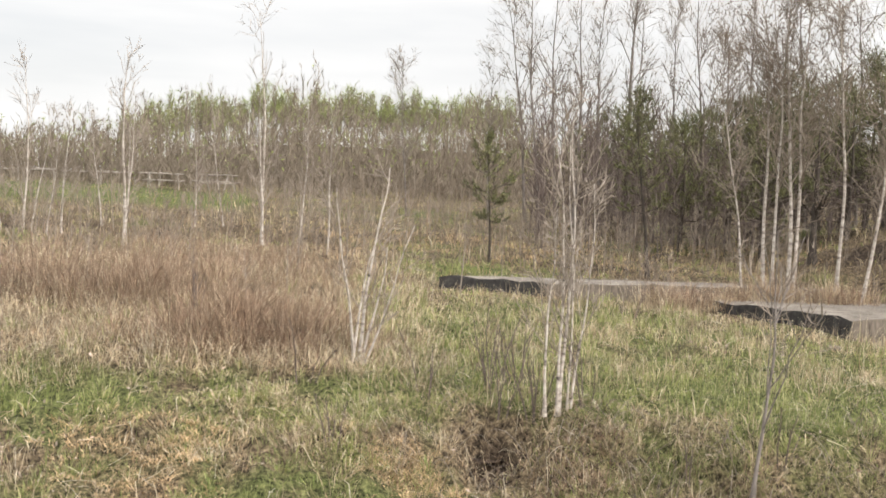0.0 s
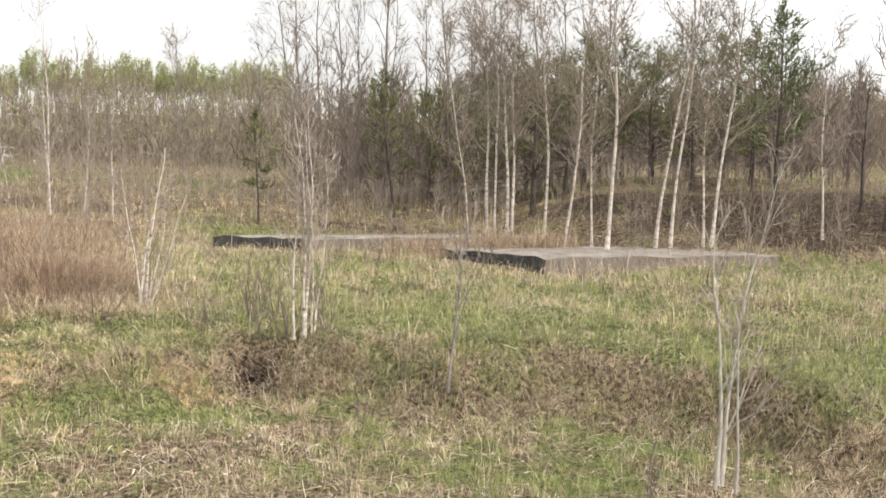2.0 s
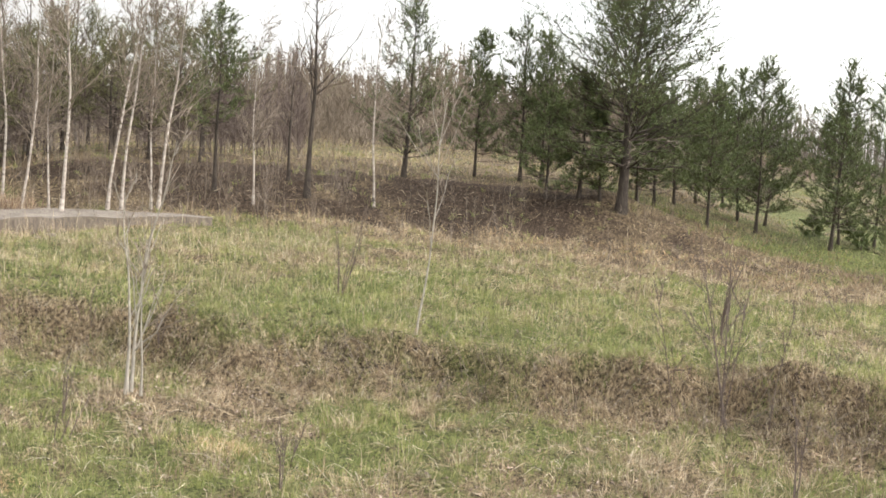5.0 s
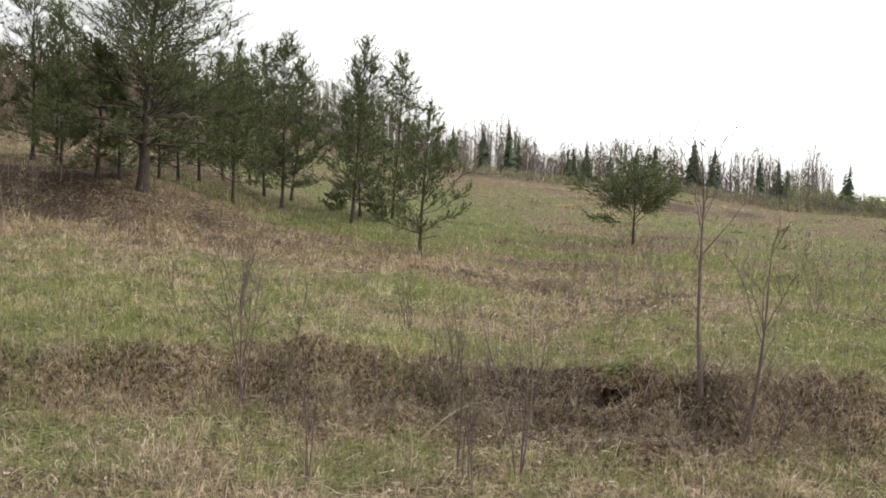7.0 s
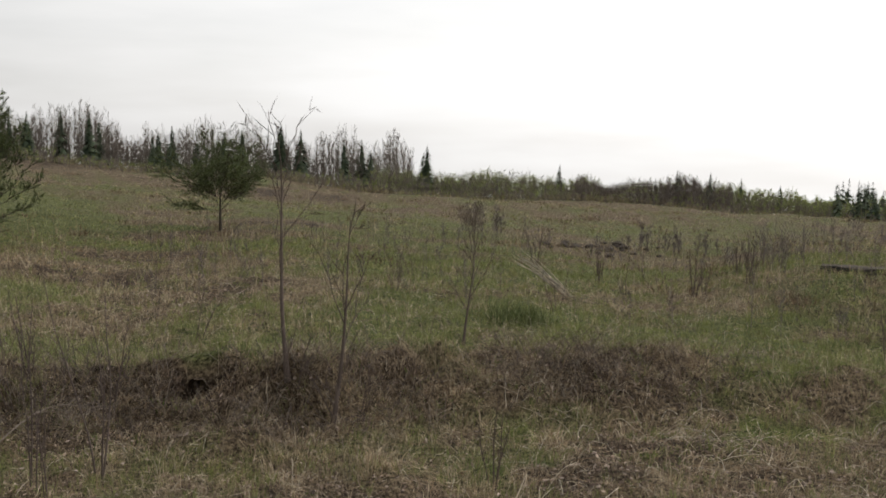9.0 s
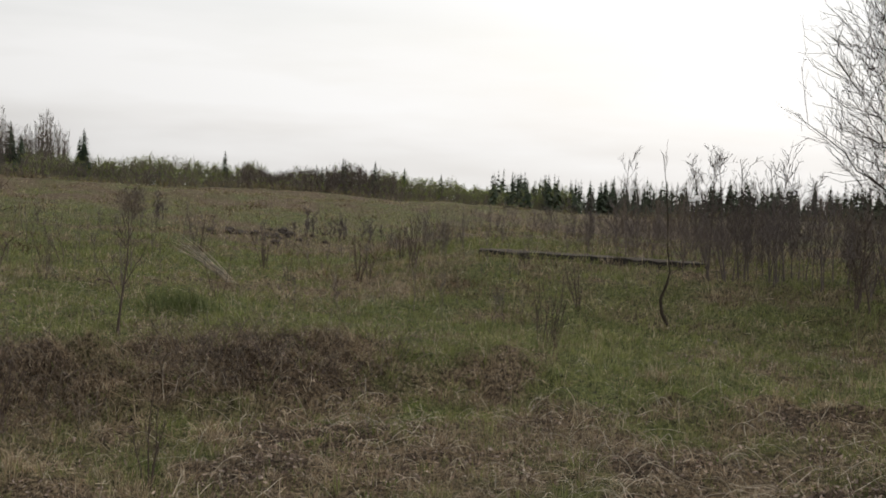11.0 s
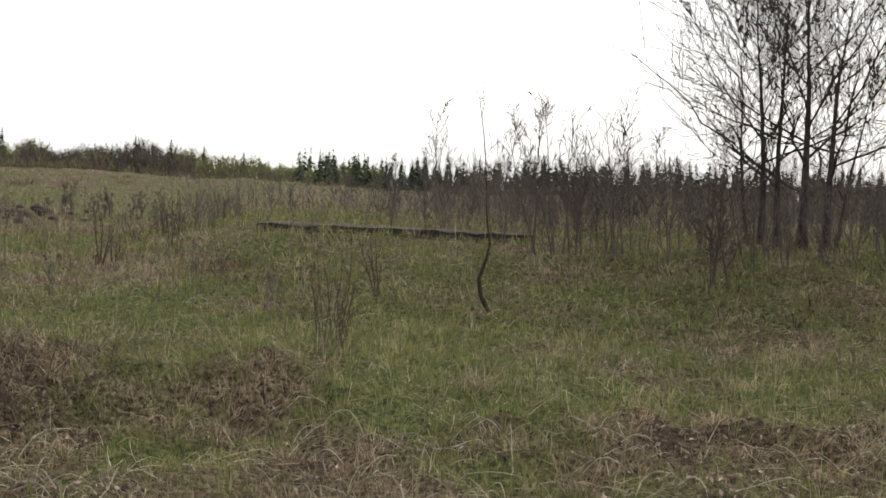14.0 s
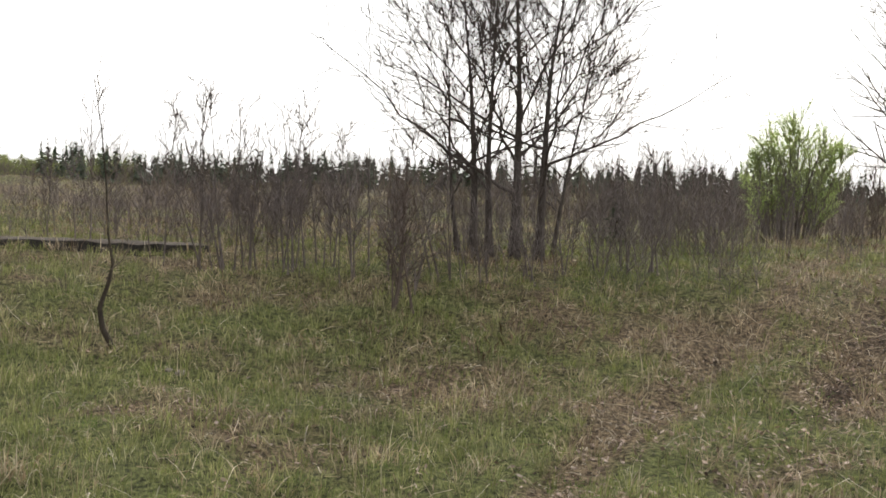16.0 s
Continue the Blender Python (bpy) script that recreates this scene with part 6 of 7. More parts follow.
# dead leaves lying in the litter
x, y = scatter(rng, 90000, 9.5, 25, -26, 138, 1.3)
k = (rng.uniform(0.15, 1.5, len(x)) < dry_at(x, y) + 0.5 * fbm(x, y, 1.3, 51) - 0.25 * smooth(58, 48, np.degrees(np.arctan2(x, y)))) & cleared(x, y)
x, y = x[k], y[k]
# more of them along the track
tx, ty = scatter(rng, 60000, 9.5, 34, 97, 138, 1.2)
k = rng.uniform(0, 1, len(tx)) < 0.75 * (1 - 0.75 * worn_rut(tx, ty)) * np.exp(-((track_side(tx, ty) + 0.5) / 1.3) ** 2) * (0.55 + 0.6 * ruts(tx, ty) + 0.5 * fbm(tx, ty, 0.8, 52))
x, y = np.concatenate([x, tx[k]]), np.concatenate([y, ty[k]])
c = len(x)
o = np.stack([x, y, ground_z(x, y) + rng.uniform(0.015, 0.07, c)], -1)
e1, e2 = rng.normal(size=(2, c, 3)) * np.array([1, 1, 0.5])
e1 *= (rng.uniform(0.014, 0.045, c) / np.linalg.norm(e1, axis=1))[:, None]
e2 *= (rng.uniform(0.008, 0.024, c) / np.linalg.norm(e2, axis=1))[:, None]
v = np.stack([o - e1, o + e2, o + e1, o - e2], 1).reshape(-1, 3)
tagged(new("dead_leaves", mesh_of("dead_leaves", v, np.arange(4 * c).reshape(-1, 4), M_FLAKE)), "small curled dead leaves in the litter", "leaves", kind="stuff")
# rank growth along the crest of the field
x, y = scatter(rng, 6500, 98, 128, 46, 140, 1)
tagged(grass("crest_grass", "rank brown grass along the crest", M_DULL, rng, x, y, 0.6, 0.03, 0.4, 0.3, 3, 0.9), category="grass")


# ---- woods far off ----
def bare_woods(name, label, az0, az1, r0, r1, count, tall, seed, bark, twig, leaf=None, leaf_share=0.0, sprays=16, reach=0.17, low=0.25, thick=0.011, least=0.013):
    """A belt of leafless trees: slim trunks and sprays of twigs."""
    rng = np.random.default_rng(seed)
    az = np.radians(rng.uniform(az0, az1, count))
    r = rng.uniform(r0, r1, count)
    x, y = r * np.sin(az), r * np.cos(az)
    if r0 < 45:
        k = rng.uniform(0, 1, count) < 0.55 + 1.1 * fbm(x, y, 0.4, seed)
        az, r, x, y, count = az[k], r[k], x[k], y[k], int(k.sum())
    h = tall * rng.uniform(0.6, 1.12, count) * (1 + 0.14 * np.sin(np.degrees(az) * 0.9 + seed) + 0.07 * np.sin(np.degrees(az) * 2.7) + (0.4 * fbm(np.degrees(az), 0 * az, 0.4, seed) if r0 > 60 else 0))
    h = h * np.interp(np.degrees(az), [-24, -18, -11, 8, 16], [0.8, 0.78, 1.12, 1.16, 1.0])
    o = np.stack([x, y, ground_z(x, y) - 0.1], -1)
    n = 5
    s = np.linspace(0, 1, n)[None, :, None]
    lean = rng.normal(size=(count, 1, 3)) * 0.045
    lean[..., 2] = 1
    p = o[:, None] + lean * h[:, None, None] * s + rng.normal(size=(count, n, 3)) * 0.012 * h[:, None, None] * s
    rad = (thick * h * rng.uniform(0.6, 1.3, count))[:, None] * (1 - 0.85 * s[0, :, 0])[None]
    lp, lr = sprout(rng, p, rad, count * sprays, (low, 0.98), 33, lambda q: tall * reach * (1.15 - 0.7 * q), 3, 0.2, 0.06, 0.5, least)
    tp, tr = sprout(rng, lp, lr, int(count * sprays * (0.8 if r0 > 60 else 1.1)), (0.2, 1), 34, lambda q: tall * reach * 0.45 + 0 * q, 3, 0.15, 0.06, 0.8, least * 0.9)
    pieces = [(*tubes(p, rad, 3 if r0 > 60 else 4), bark), (*(thorns if r0 > 45 else spikes)(rng, lp, lr), twig), (*thorns(rng, tp, tr), twig)]
    if leaf is not None:
        pick = tp[rng.uniform(0, 1, len(tp)) < leaf_share]
        pieces.append((*slivers(rng, pick, 5, 0.18, 0.058, 0.3), leaf))
    return tagged(new(name, joined(name, pieces)), label, "woods", kind="stuff")


def spruces(name, label, az0, az1, r0, r1, count, tall, seed, mat=M_SPRUCE, vary=0.45, sprays=56):
    """Dark narrow conifers: a trunk with tiers of drooping sprays."""
    rng = np.random.default_rng(seed)
    az, r = np.radians(rng.uniform(az0, az1, count)), rng.uniform(r0, r1, count)
    x, y = r * np.sin(az), r * np.cos(az)
    h = tall * rng.uniform(1 - vary, 1.1, count)
    o = np.stack([x, y, ground_z(x, y) - 0.1], -1)
    s = np.linspace(0, 1, 4)[None, :, None]
    p = o[:, None] + np.array([0, 0, 1.0]) * h[:, None, None] * s
    rad = 0.012 * h[:, None] * (1 - 0.9 * s[0, :, 0])[None]
    c = count * sprays
    who = np.repeat(np.arange(count), sprays)
    q = rng.uniform(0.06, 0.99, c)
    a = rng.uniform(0, 6.28, c)
    ln = h[who] * (0.23 * (1 - q) ** 0.85 + 0.014) * rng.uniform(0.6, 1.25, c)
    d = np.stack([np.cos(a), np.sin(a), 0 * a], -1)
    w = np.stack([-np.sin(a), np.cos(a), 0 * a], -1)
    root = o[who] + np.array([0, 0, 1.0]) * (h[who] * q)[:, None]
    tip = root + d * ln[:, None] - np.array([0, 0, 1.0]) * (ln * rng.uniform(0.1, 0.6, c))[:, None]
    half = (ln * (0.42 if sprays < 100 else 0.26))[:, None]
    v = np.stack([root + np.array([0, 0, 1.0]) * (ln * 0.25)[:, None], root + (tip - root) * 0.6 + w * half, tip, root + (tip - root) * 0.6 - w * half], 1).reshape(-1, 3)
    f = np.arange(4 * c).reshape(-1, 4)
    return tagged(new(name, joined(name, [(*tubes(p, rad, 5), M_DARK), (v, f, mat)])), label, "woods", kind="stuff")


bare_woods("bare_woods", "leafless grey-brown woods at the meadow's edge", -32, 14, 66, 88, 1500, 3.9, 1, M_HAZE, M_HAZE, M_BUD_FAR, 0.1, sprays=18, low=0.05, reach=0.2, thick=0.006, least=0.015)
bare_woods("bare_woods", "leafless woods on the slope behind the meadow", -32, 30, 90, 150, 1700, 4.0, 12, M_HAZE, M_HAZE, M_BUD_FAR, 0.3, sprays=18, low=0.05, reach=0.2, thick=0.007, least=0.018)
bare_woods("bare_woods", "leafless grey-brown woods behind the pines", 14, 49, 76, 96, 1200, 4.3, 2, M_HAZE, M_HAZE, sprays=24, low=0.05, reach=0.2, thick=0.007, least=0.015)
bare_woods("bare_woods", "leafless woods on the far slope", 26, 46, 100, 150, 800, 4.6, 13, M_HAZE, M_HAZE, sprays=30, low=0.05, thick=0.007, least=0.018)
bare_woods("budding_woods", "tall aspens in fresh pale green leaf", -15, 3, 138, 152, 420, 4.6, 3, M_SHOOT, M_HAZE, M_BUD_FAR, 1.0, 52, low=0.5, reach=0.27, thick=0.005)
bare_woods("brush", "grey leafless brush at the foot of the woods", -32, 50, 62, 72, 900, 2.0, 9, M_SHOOT, M_HAZE, sprays=18, low=0.05, reach=0.3, thick=0.006, least=0.015)
bare_woods("brush", "grey leafless brush behind the birches", 3, 28, 37, 56, 560, 3.6, 10, M_TWIG_DARK, M_TWIG_DARK, sprays=30, low=0.08, reach=0.26, least=0.007, thick=0.006)
bare_woods("bare_woods", "leafless woods along the crest of the field", 47, 76, 112, 124, 1900, 4.3, 4, M_CREST, M_CREST, sprays=17, low=0.06, reach=0.2, thick=0.007, least=0.016)
bare_woods("budding_woods", "low woods in first green leaf below the crest", 90.5, 100, 106, 122, 650, 1.8, 25, M_CREST, M_CREST, M_BUD_FAR, 0.55, sprays=18, low=0.0, reach=0.4, thick=0.007, least=0.014)
bare_woods("bare_woods", "purple-brown leafless woods below the crest", 84, 91.5, 104, 120, 800, 1.9, 27, M_FARWOOD, M_FARWOOD, M_BUD_FAR, 0.05, sprays=20, low=0.0, reach=0.34, thick=0.007, least=0.014)
bare_woods("budding_woods", "woods in first green leaf along the crest", 74, 85, 106, 122, 800, 1.95, 5, M_CREST, M_CREST, M_BUD_FAR, 0.36, sprays=18, low=0.0, reach=0.4, thick=0.007, least=0.014)
bare_woods("brush", "low brush along the crest of the field", 56, 100, 98, 112, 1000, 1.0, 17, M_CREST, M_CREST, M_BUD_FAR, 0.12, sprays=14, low=0.02, reach=0.45, least=0.012)
spruces("spruce_row", "dark spruces among the bare woods", 57, 77, 108, 114, 24, 5.0, 6, sprays=260)
spruces("spruce_row", "few dark spruces in the budding woods", 79, 97, 106, 112, 9, 3.2, 26, sprays=200)
spruces("spruce_woods", "dark wall of spruce woods beyond the field", 96, 139, 104, 120, 900, 3.4, 7, vary=0.4)
bare_woods("brush", "leafless brown brush before the spruce woods", 102, 140, 50, 66, 420, 1.9, 8, M_TWIG, M_TWIG, sprays=26, low=0.05, reach=0.22, thick=0.006, least=0.008)
bare_woods("thicket", "brown shoots and shrubs in the rough field", 93, 111, 30, 42, 420, 1.2, 14, M_SHRUB, M_SHRUB, sprays=13, low=0.15, reach=0.32, least=0.003, thick=0.0036)
bare_woods("thicket", "bare brown shrubs round the poplars", 103, 125, 27, 37, 300, 1.6, 15, M_SHRUB, M_SHRUB, sprays=30, low=0.1, reach=0.4, least=0.003, thick=0.0034)
bare_woods("thicket", "tall bare shrubs between the poplars and the willow", 119, 129, 33, 40, 330, 2.2, 21, M_SHRUB, M_SHRUB, sprays=14, low=0.12, reach=0.22, least=0.0035, thick=0.005)
bare_woods("thicket", "bare brown shoots scattered over the field", 64, 99, 22, 42, 420, 0.9, 16, M_SHRUB, M_SHRUB, sprays=7, low=0.25, reach=0.3, least=0.0045, thick=0.008)
bare_woods("thicket", "thin grey shoots on the dark berm", 13, 47, 26, 35, 230, 0.95, 18, M_SHOOT, M_TWIG, sprays=6, low=0.2, reach=0.25, least=0.0035, thick=0.006)
bare_woods("thicket", "thin pale shoots in the dead grass", -18, 6, 24, 46, 170, 1.5, 19, M_SHOOT, M_TWIG, sprays=8, low=0.2, reach=0.2, least=0.0035, thick=0.006)
bare_woods("thicket", "brown shrubs in the shrubby dead meadow", -22, 12, 30, 62, 1500, 0.85, 22, M_CANE, M_TWIG, sprays=9, low=0.1, reach=0.4, least=0.006, thick=0.008)
bare_woods("thicket", "thin brown undergrowth among the birches", 6, 30, 29, 38, 340, 1.4, 23, M_TWIG, M_TWIG, sprays=10, low=0.15, reach=0.28, least=0.004, thick=0.005)
bare_woods("brush", "tall dark brush beyond the willow", 116, 140, 42, 54, 330, 2.5, 24, M_TWIG_DARK, M_TWIG_DARK, sprays=22, low=0.05, reach=0.22, thick=0.006, least=0.007)


# ---- the broad poplar clump, the crooked sapling and the willow ----
def spreading_stem(ob, rng, off, h, rk, ln, limbs, reach, bark, twig):
    """A trunk with few long limbs, nearly level low down and steep at the top, and fine upturned twigs."""
    p = stem_line(rng, h, ln, 0.022, 16, 0.1) + off
    u = np.linspace(0, 1, 16)
    r = np.maximum(rk * (1 - 0.94 * u) ** 1.25 + rk * 0.5 * np.exp(-u * 22), 0.008)[None]
    trunk = part("trunk", shade(mesh_of("trunk", *tubes(p, r, 8), bark)), ob)
    q = np.linspace(0.2, 0.96, limbs) + rng.normal(0, 0.02, limbs)
    turn = np.arange(limbs) * 2.4 + rng.normal(0, 0.4, limbs)
    ang = np.radians(76 - 46 * q + rng.normal(0, 8, limbs))
    lng = (h * reach * (1.12 - 0.85 * q) * rng.uniform(0.75, 1.05, limbs))[:, None, None]
    at = np.stack([np.interp(q, u, p[0, :, k]) for k in range(3)], -1)
    d = np.stack([np.cos(turn) * np.sin(ang), np.sin(turn) * np.sin(ang), np.cos(ang)], -1)
    g = np.linspace(0, 1, 9)[None, :, None]
    lp = at[:, None] + d[:, None] * lng * g + np.array([0, 0, 0.15]) * lng * g ** 2 + np.cumsum(rng.normal(size=(limbs, 9, 3)), 1) * 0.016 * lng * np.minimum(g * 3, 1)
    lr = np.maximum(np.interp(q, u, r[0])[:, None] * 0.5 * (1 - 0.82 * g[..., 0]), 0.006)
    sp, sr = sprout(rng, lp, lr, limbs * 12, (0.15, 1.0), 40, lambda v: h * reach * 0.34 * (1.15 - 0.6 * v), 6, 0.2, 0.06, 0.6, 0.0065)
    for k in range(limbs):
        part("branch", shade(mesh_of("branch", *tubes(lp[k:k + 1], lr[k:k + 1], 6), bark)), trunk)
    tp, tr = sprout(rng, sp, sr, limbs * 46, (0.15, 1.0), 38, lambda v: h * reach * 0.16 * (1.2 - 0.5 * v), 4, 0.2, 0.06, 0.7, 0.0048)
    fp, fr = sprout(rng, tp, tr, limbs * 38, (0.3, 1.0), 36, lambda v: h * reach * 0.07 + 0 * v, 3, 0.2, 0.06, 0.8, 0.004)
    pieces = [(*tubes(sp, sr, 3), bark), (*spikes(rng, tp, tr), twig), (*spikes(rng, fp, fr), twig), (*slivers(rng, tp[::2], 1, 0.024, 0.008), M_CATKIN)]
    tagged(part("crown", joined("crown", pieces), ob, "fine bare twigs with swelling buds"), kind="stuff")


clump = thing("bare_poplar", 27.7, -14.0, "broad leafless poplar clump of several dark trunks", "poplar tree")
crng = np.random.default_rng(77)
for off, h, rk, ln, reach in (((0.75, 0.3, 0), 6.0, 0.08, (-0.03, 0.05), 0.8), ((0.35, 0.15, 0), 6.2, 0.075, (0.02, 0.03), 0.6), ((-0.2, -0.1, 0), 6.6, 0.1, (0.02, -0.01), 0.62), ((-0.6, -0.4, 0), 6.2, 0.085, (-0.02, -0.05), 0.77), ((-0.2, -0.9, 0), 4.6, 0.045, (0.0, -0.16), 0.6), ((0.8, 0.6, 0), 4.8, 0.05, (0.0, 0.16), 0.66)):
    spreading_stem(clump, crng, np.array(off), h, rk, ln, 16, reach, M_TRUNK, M_TWIG_DARK)

crook = thing("crooked_sapling", 23.4, -6.42, "crooked dark sapling standing alone in green grass", "sapling")
rise = np.array([0, 0.28, 0.54, 0.86, 1.1, 1.5, 2.2, 2.8, 3.4])
swing = np.array([0, -0.15, -0.19, -0.08, -0.03, -0.09, -0.12, -0.18, -0.27])
line = np.stack([-0.345 * swing, -0.938 * swing, rise], -1)[None]
girth = np.array([0.044, 0.038, 0.033, 0.027, 0.017, 0.013, 0.011, 0.008, 0.005])[None]
crook_trunk = part("trunk", shade(mesh_of("trunk", *tubes(line, girth, 8), M_DARK)), crook, "blackened crooked trunk")
bp, br = sprout(crng, line, girth, 9, (0.42, 0.97), 36, lambda q: 0.75 - 0.45 * q, 6, 0.25, 0.06, 0.6, 0.005)
for k in range(9):
    part("branch", shade(mesh_of("branch", *tubes(bp[k:k + 1], br[k:k + 1], 5), M_TWIG)), crook_trunk)
tw, tr = sprout(crng, bp, br, 40, (0.3, 1), 35, lambda q: 0.25 + 0 * q, 4, 0.2, 0.08, 0.7, 0.004)
tagged(part("crown", mesh_of("crown", *tubes(tw, tr, 3), M_TWIG), crook, "sparse bare twigs"), kind="stuff")

willow = thing("leafing_willow", 33.3, -25.2, "broad willow of many stems in bright fresh green leaf", "willow tree")
for k in range(15):
    u, w = (k - 7) / 7, crng.normal() * 0.4
    h = 3.25 * math.sqrt(1 - 0.62 * u * u) * crng.uniform(0.86, 1.03)
    line = stem_line(crng, h, (-0.62 * u * 0.34 + w * 0.08, -0.78 * u * 0.34 - w * 0.1), 0.02, 12, 0.3) + np.array((-0.62 * u * 0.6 + w * 0.3, -0.78 * u * 0.6 - w * 0.3, 0))
    wide = np.linspace(0.045, 0.008, 12)[None]
    stem = part("trunk", shade(mesh_of("trunk", *tubes(line, wide, 6), M_GREY)), willow)
    lp, lr = sprout(crng, line, wide, 26, (0.1, 0.97), 32, lambda q: h * 0.29 * (1.15 - q * 0.7), 5, 0.22, 0.05, 0.5, 0.005)
    for j in range(26):
        part("branch", shade(mesh_of("branch", *tubes(lp[j:j + 1], lr[j:j + 1], 4), M_TWIG)), stem)
    sp, sr = sprout(crng, lp, lr, 170, (0.2, 1.0), 30, lambda q: h * 0.11 + 0 * q, 4, 0.2, 0.06, 0.6, 0.004)
    tagged(part("crown", joined("crown", [(*spikes(crng, sp, sr), M_TWIG), (*slivers(crng, sp, 14, 0.05, 0.019, 0.7), M_WILLOW), (*slivers(crng, lp[:, 1:], 14, 0.05, 0.019, 0.9), M_WILLOW)]), willow, "fresh pale green leaves"), kind="stuff")
spruce = thing("young_spruce", 29.2, -17.3, "small dark young spruce among bare shrubs", "spruce tree")
line2 = stem_line(crng, 0.95, wobble=0.004)
girth2 = np.linspace(0.03, 0.004, line2.shape[1])[None]
part("trunk", shade(mesh_of("trunk", *tubes(line2, girth2, 6), M_DARK)), spruce)
bp, br = sprout(crng, line2, girth2, 70, (0.05, 0.97), 84, lambda q: 0.42 * (1.05 - q), 4, 0.05, 0.04, 0.5, 0.003)
tagged(part("crown", joined("crown", [(*spikes(crng, bp, br), M_DARK), (*slivers(crng, bp, 60, 0.05, 0.008, 0.9), M_SPRUCE)]), spruce, "dense dark needles"), kind="stuff")


# ---- small things in the field ----
def tuft(name, x, y, size, count, mat, label, height, lie):
    rg = np.random.default_rng(int(x * 100) % 997)
    px, py = x + rg.normal(size=count) * size, y + rg.normal(size=count) * size
    ob = grass(name, label, mat, rg, px, py, height, 0.006, lie, 0.05, 6, 0.9)
    ob["category"] = "grass tuft"
    return ob


tuft("grass_tuft", 20.6, 2.65, 0.3, 170, M_NEEDLE_PALE, "lush dark green tuft in the field", 0.3, 0.4)
tuft("grass_tuft", 25.9, -2.4, 0.3, 80, M_LITTER, "brown dead tuft in the field", 0.2, 0.7)
tuft("straw_heap", -2.4, 20.6, 0.32, 170, M_STRAW, "low heap of matted tan straw", 0.14, 1.1)
for x, y, size in ((-0.45, 20.0, 0.3), (-2.95, 18.6, 0.4), (-2.9, 19.7, 0.3), (-3.75, 19.5, 0.45), (-0.6, 19.8, 0.3), (1.0, 13.5, 0.22), (5.5, 12.5, 0.22), (2.4, 12.0, 0.2)):
    tuft("straw_heap", x, y, size, 220, M_MAT, "flattened mat of tan straw in the grass", 0.12, 1.15)
tuft("straw_heap", 1.4, 20.3, 0.3, 170, M_CANE, "rust-brown heap of dead grass under the sapling", 0.18, 1.1)
for q, (x, y) in enumerate(((0.9, 19.2), (4.2, 14.1), (7.6, 13.2), (13.2, 3.2), (15.0, 1.4), (11.2, 8.4), (18.2, -4.9), (17.0, -2.0))):
    tuft("straw_tuft", x, y, 0.12, 22, M_STRAW, "pale tuft of long dead grass", 0.28, 0.7)
# a leaning sheaf of bleached stalks
srng = np.random.default_rng(5)
c = 16
u = np.linspace(0, 1, 5)[None, :, None]
foot = np.stack([25.7 + srng.normal(size=c) * 0.12, 2.45 + srng.normal(size=c) * 0.1, np.zeros(c)], -1)
foot[:, 2] = ground_z(foot[:, 0], foot[:, 1])
way = np.stack([srng.normal(0.3, 0.04, c), srng.normal(0.72, 0.06, c), srng.normal(0.66, 0.08, c)], -1)[:, None]
stalks = foot[:, None] + way * u * 1.6 - np.array([0, 0, 0.25]) * u ** 2
tagged(new("bleached_stalks", mesh_of("bleached_stalks", *tubes(stalks, 0.019 * (1.2 - u[..., 0]) * np.ones((c, 1)), 3), M_BLEACH)), "leaning sheaf of bleached dead stalks", "dead stalks", kind="stuff")


# a fallen pale branch before the bank
fallen = thing("fallen_branch", 13.45, 7.55, "bleached fallen branch with curved side shoots in the grass", "branch")
line = np.stack([np.linspace(-0.75, 0.6, 9), np.linspace(0.25, -0.35, 9), 0.08 + 0.4 * np.sin(np.linspace(0.1, 2.6, 9))], -1)[None]
limb = part("limb", shade(mesh_of("limb", *tubes(line, np.linspace(0.011, 0.004, 9)[None], 6), M_SHOOT)), fallen)
fp, fr = sprout(srng, line, np.full((1, 9), 0.012), 8, (0.15, 0.95), 40, lambda q: 0.55 - 0.25 * q, 6, -0.1, 0.12, 0.6, 0.004)
for k in range(8):
    part("side_shoot", shade(mesh_of("side_shoot", *tubes(fp[k:k + 1], fr[k:k + 1], 4), M_SHOOT)), limb)


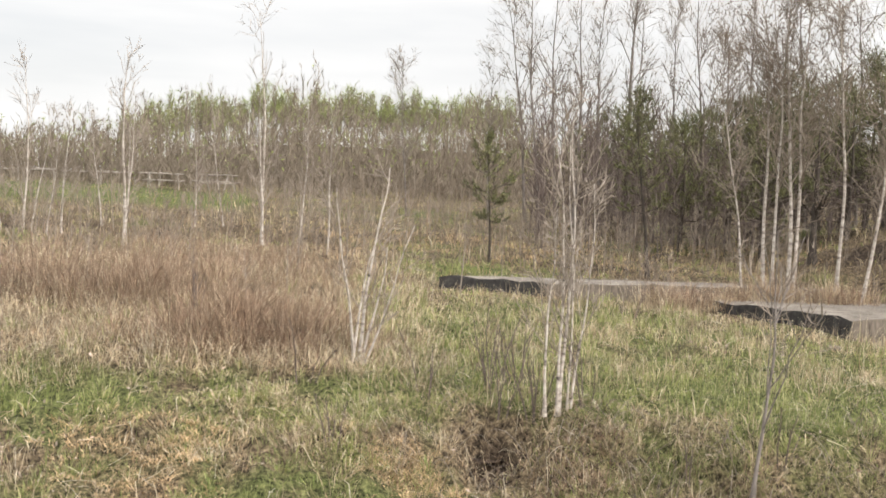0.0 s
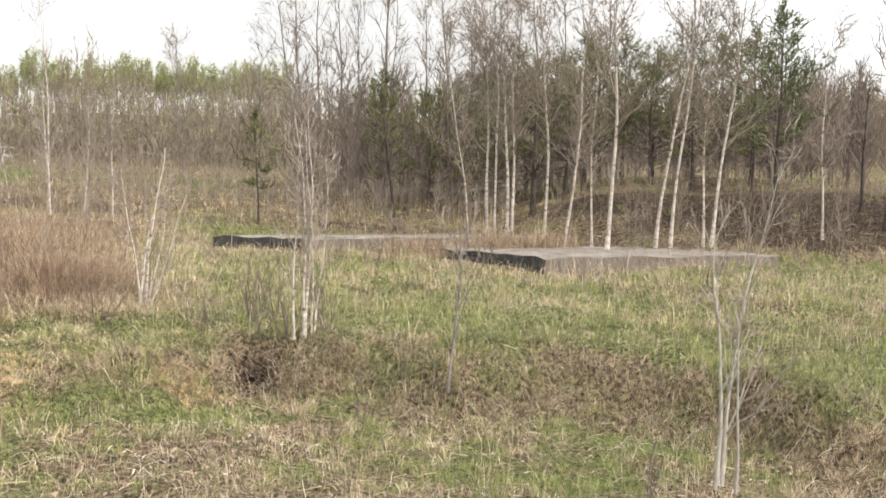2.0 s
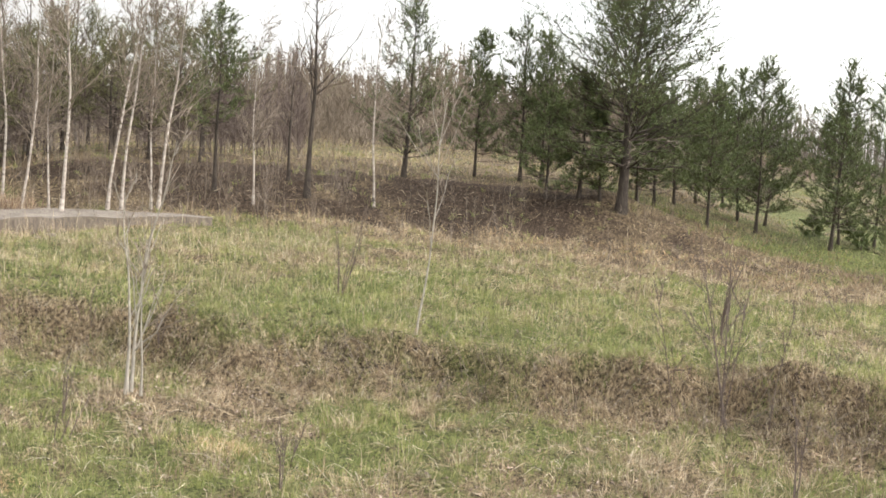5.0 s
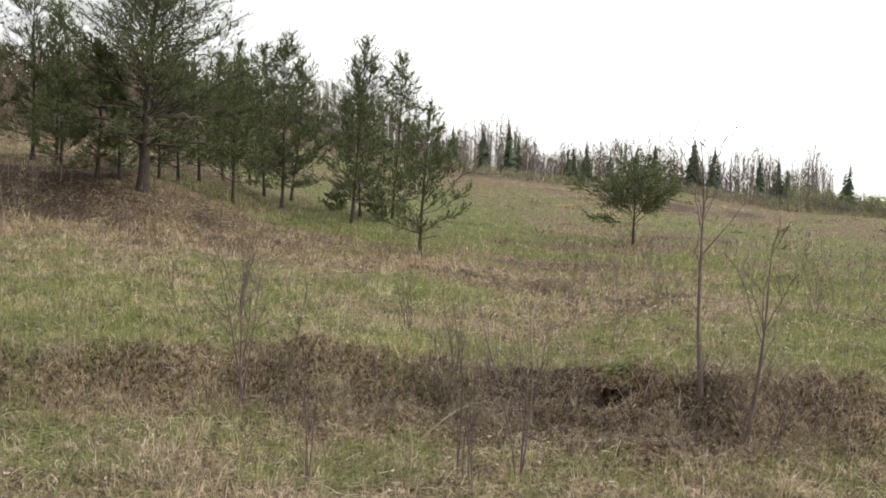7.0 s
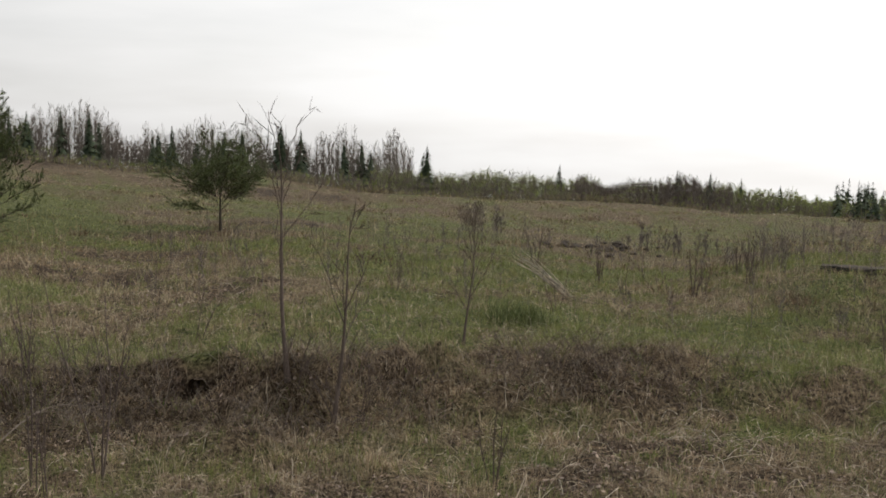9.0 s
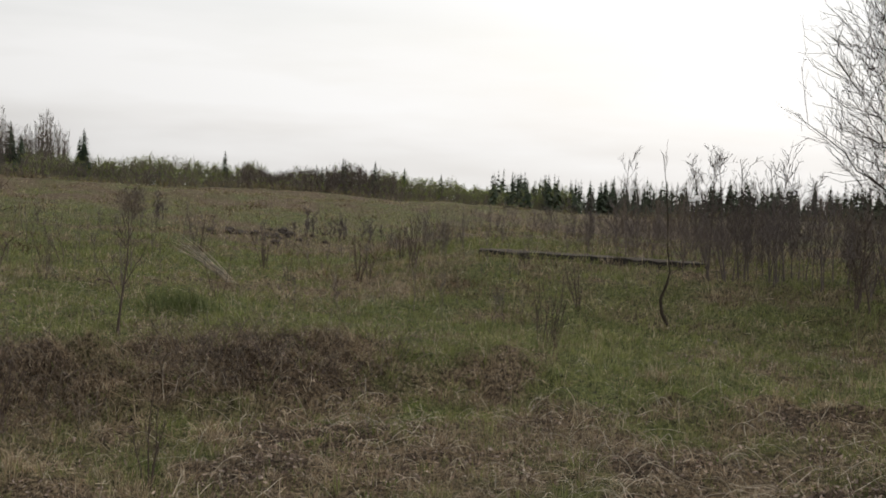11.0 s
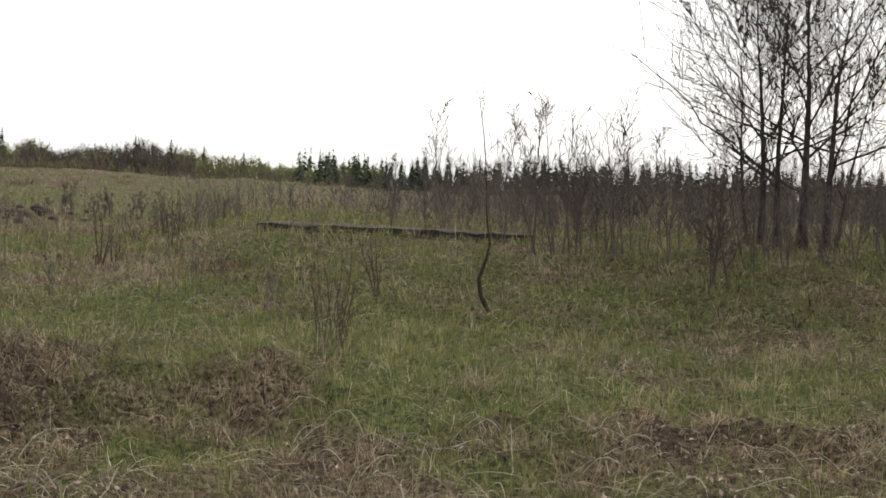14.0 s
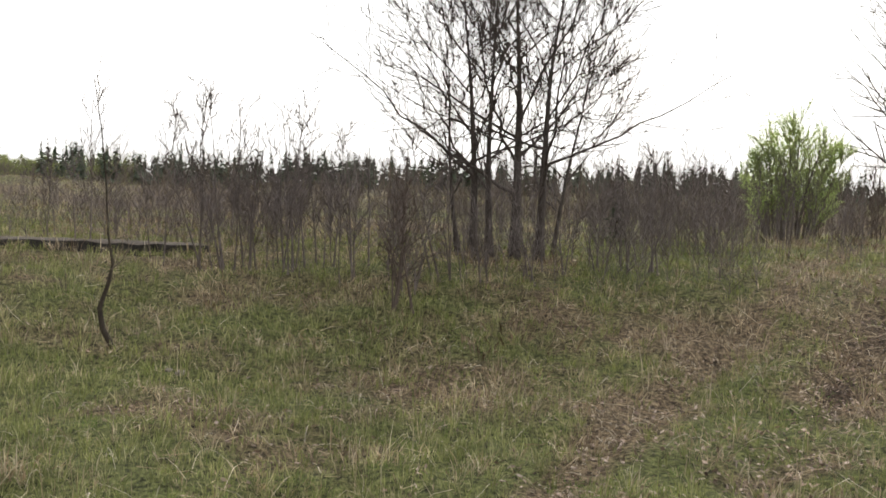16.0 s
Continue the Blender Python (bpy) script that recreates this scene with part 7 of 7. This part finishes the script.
def burrow(x, y, wide, tall, label, seed, lift=0.0):
    """A dug hole in the bank: a dark earth bowl with a crumbling rim, open to the south-west."""
    rg = np.random.default_rng(seed)
    ob = thing("animal_burrow", x, y, label, "burrow", "burrows in the bank")
    out = -np.array([x, y]) / np.hypot(x, y)
    u, v = np.meshgrid(np.linspace(0, 1, 7), np.arange(16) * np.pi / 8, indexing="ij")
    rim = 1 + 0.12 * rg.normal(size=16)[None] * u
    side, rise, deep = wide * np.sin(u * np.pi / 2) * np.cos(v) * rim, tall * np.sin(u * np.pi / 2) * np.sin(v) * rim, -0.3 * np.cos(u * np.pi / 2)
    px, py = out[0] * deep - out[1] * side, out[1] * deep + out[0] * side
    i, j = np.meshgrid(np.arange(6), np.arange(16), indexing="ij")
    f = np.stack([i * 16 + j, (i + 1) * 16 + j, (i + 1) * 16 + (j + 1) % 16, i * 16 + (j + 1) % 16], -1).reshape(-1, 4)
    part("hollow", shade(mesh_of("hollow", np.stack([px, py, rise + tall * 0.9 + lift], -1).reshape(-1, 3), f, M_EARTH)), ob, "dark hollow of dug earth")
    for k in range(9):
        bm = bmesh.new()
        bmesh.ops.create_icosphere(bm, subdivisions=1, radius=1)
        for q in bm.verts:
            q.co *= rg.uniform(0.7, 1.25) * wide * 0.16
        me = bpy.data.meshes.new("clod")
        bm.to_mesh(me)
        bm.free()
        me.materials.append(M_EARTH)
        t = math.pi * (0.9 + 1.2 * k / 8)
        clod = part("clod", me, ob)
        clod.location = (out[0] * 0.1 - out[1] * wide * 1.1 * math.cos(t), out[1] * 0.1 + out[0] * wide * 1.1 * math.cos(t), lift + tall * 0.9 + tall * math.sin(t))
    return ob


burrow(15.0, 6.22, 0.17, 0.15, "dark animal burrow dug into the bank", 41, 0.13)
burrow(0.4, 20.75, 0.2, 0.12, "low dark burrow under the sapling", 42)


def rubble(name, x, y, width, count, mat, label, seed, low=0.05, high=0.16):
    """A pile of broken lumps, each a part of its own."""
    rg = np.random.default_rng(seed)
    ob = thing(name, x, y, label, "rubble")
    for k in range(count):
        bm = bmesh.new()
        bmesh.ops.create_icosphere(bm, subdivisions=1, radius=1)
        sc = rg.uniform(low, high) * np.array([1.4, 1.1, 0.7])
        for v in bm.verts:
            v.co = Vector([c * s * rg.uniform(0.75, 1.25) for c, s in zip(v.co, sc)])
        me = bpy.data.meshes.new("lump")
        bm.to_mesh(me)
        bm.free()
        me.materials.append(mat)
        lump = part("lump", me, ob)
        dx, dy = rg.normal(size=2) * width
        lump.location = (dx, dy, float(ground_z(x + dx, y + dy) - ground_z(x, y)) + sc[2] * 0.6)
    return ob


rubble("rubble_pile", 41.9, 3.4, 1.1, 34, M_DARK, "low dark rubble and earth in the field", 3, 0.08, 0.2)
rubble("rubble_pile", 22.4, -6.95, 0.12, 3, M_CONCRETE, "few pale stones in the grass", 4, 0.03, 0.07)
rubble("rubble_pile", 7.2, 25.35, 0.9, 9, M_CONCRETE, "broken concrete lumps at the foot of the slab", 6, 0.04, 0.1)


def picnic_table(x, y, turn, label):
    """Top and two benches on slanted legs."""
    ob = thing("picnic_table", x, y, label, "picnic table", "picnic tables")
    ob.rotation_euler = (0, 0, radians(turn))

    def box(name, w, d, h, at, tilt=0):
        bm = bmesh.new()
        bmesh.ops.create_cube(bm, size=1)
        bmesh.ops.scale(bm, vec=(w, d, h), verts=bm.verts)
        bmesh.ops.bevel(bm, geom=bm.edges[:], offset=0.008, segments=1, affect="EDGES")
        me = bpy.data.meshes.new(name)
        bm.to_mesh(me)
        bm.free()
        me.materials.append(M_PLANK)
        o = part(name, me, ob)
        o.location, o.rotation_euler = at, (radians(tilt), 0, 0)

    for k in range(5):
        box("top_plank", 1.8, 0.13, 0.04, (0, -0.29 + 0.145 * k, 0.78))
    for side in (-1, 1):
        box("seat_plank", 1.8, 0.26, 0.04, (0, side * 0.66, 0.46))
        box("brace", 0.05, 1.5, 0.09, (side * 0.6, 0, 0.4))
        for e in (-1, 1):
            box("leg", 0.05, 0.1, 0.9, (side * 0.66, e * 0.38, 0.4), e * 28)
    return ob


picnic_table(-13.6, 62.3, 20, "weathered grey picnic table at the far meadow edge")
picnic_table(-11.2, 62.9, -15, "weathered grey picnic table near the woods")
for k in range(5):
    x, y = -21.5 + 1.6 * k, 63.5 + 0.4 * k
    ob = thing("fence_rail", x, y, "pale wooden rail on two posts by the woods", "fence", "rails by the woods")
    for name, w, d, h, at in (("rail", 1.5, 0.07, 0.1, (0, 0, 0.62)), ("post", 0.09, 0.09, 0.8, (-0.6, 0.09, 0.36)), ("post", 0.09, 0.09, 0.8, (0.6, 0.09, 0.36))):
        bm = bmesh.new()
        bmesh.ops.create_cube(bm, size=1)
        bmesh.ops.scale(bm, vec=(w, d, h), verts=bm.verts)
        bmesh.ops.bevel(bm, geom=bm.edges[:], offset=0.01, segments=1, affect="EDGES")
        me = bpy.data.meshes.new(name)
        bm.to_mesh(me)
        bm.free()
        me.materials.append(M_PLANK)
        part(name, me, ob).location = at
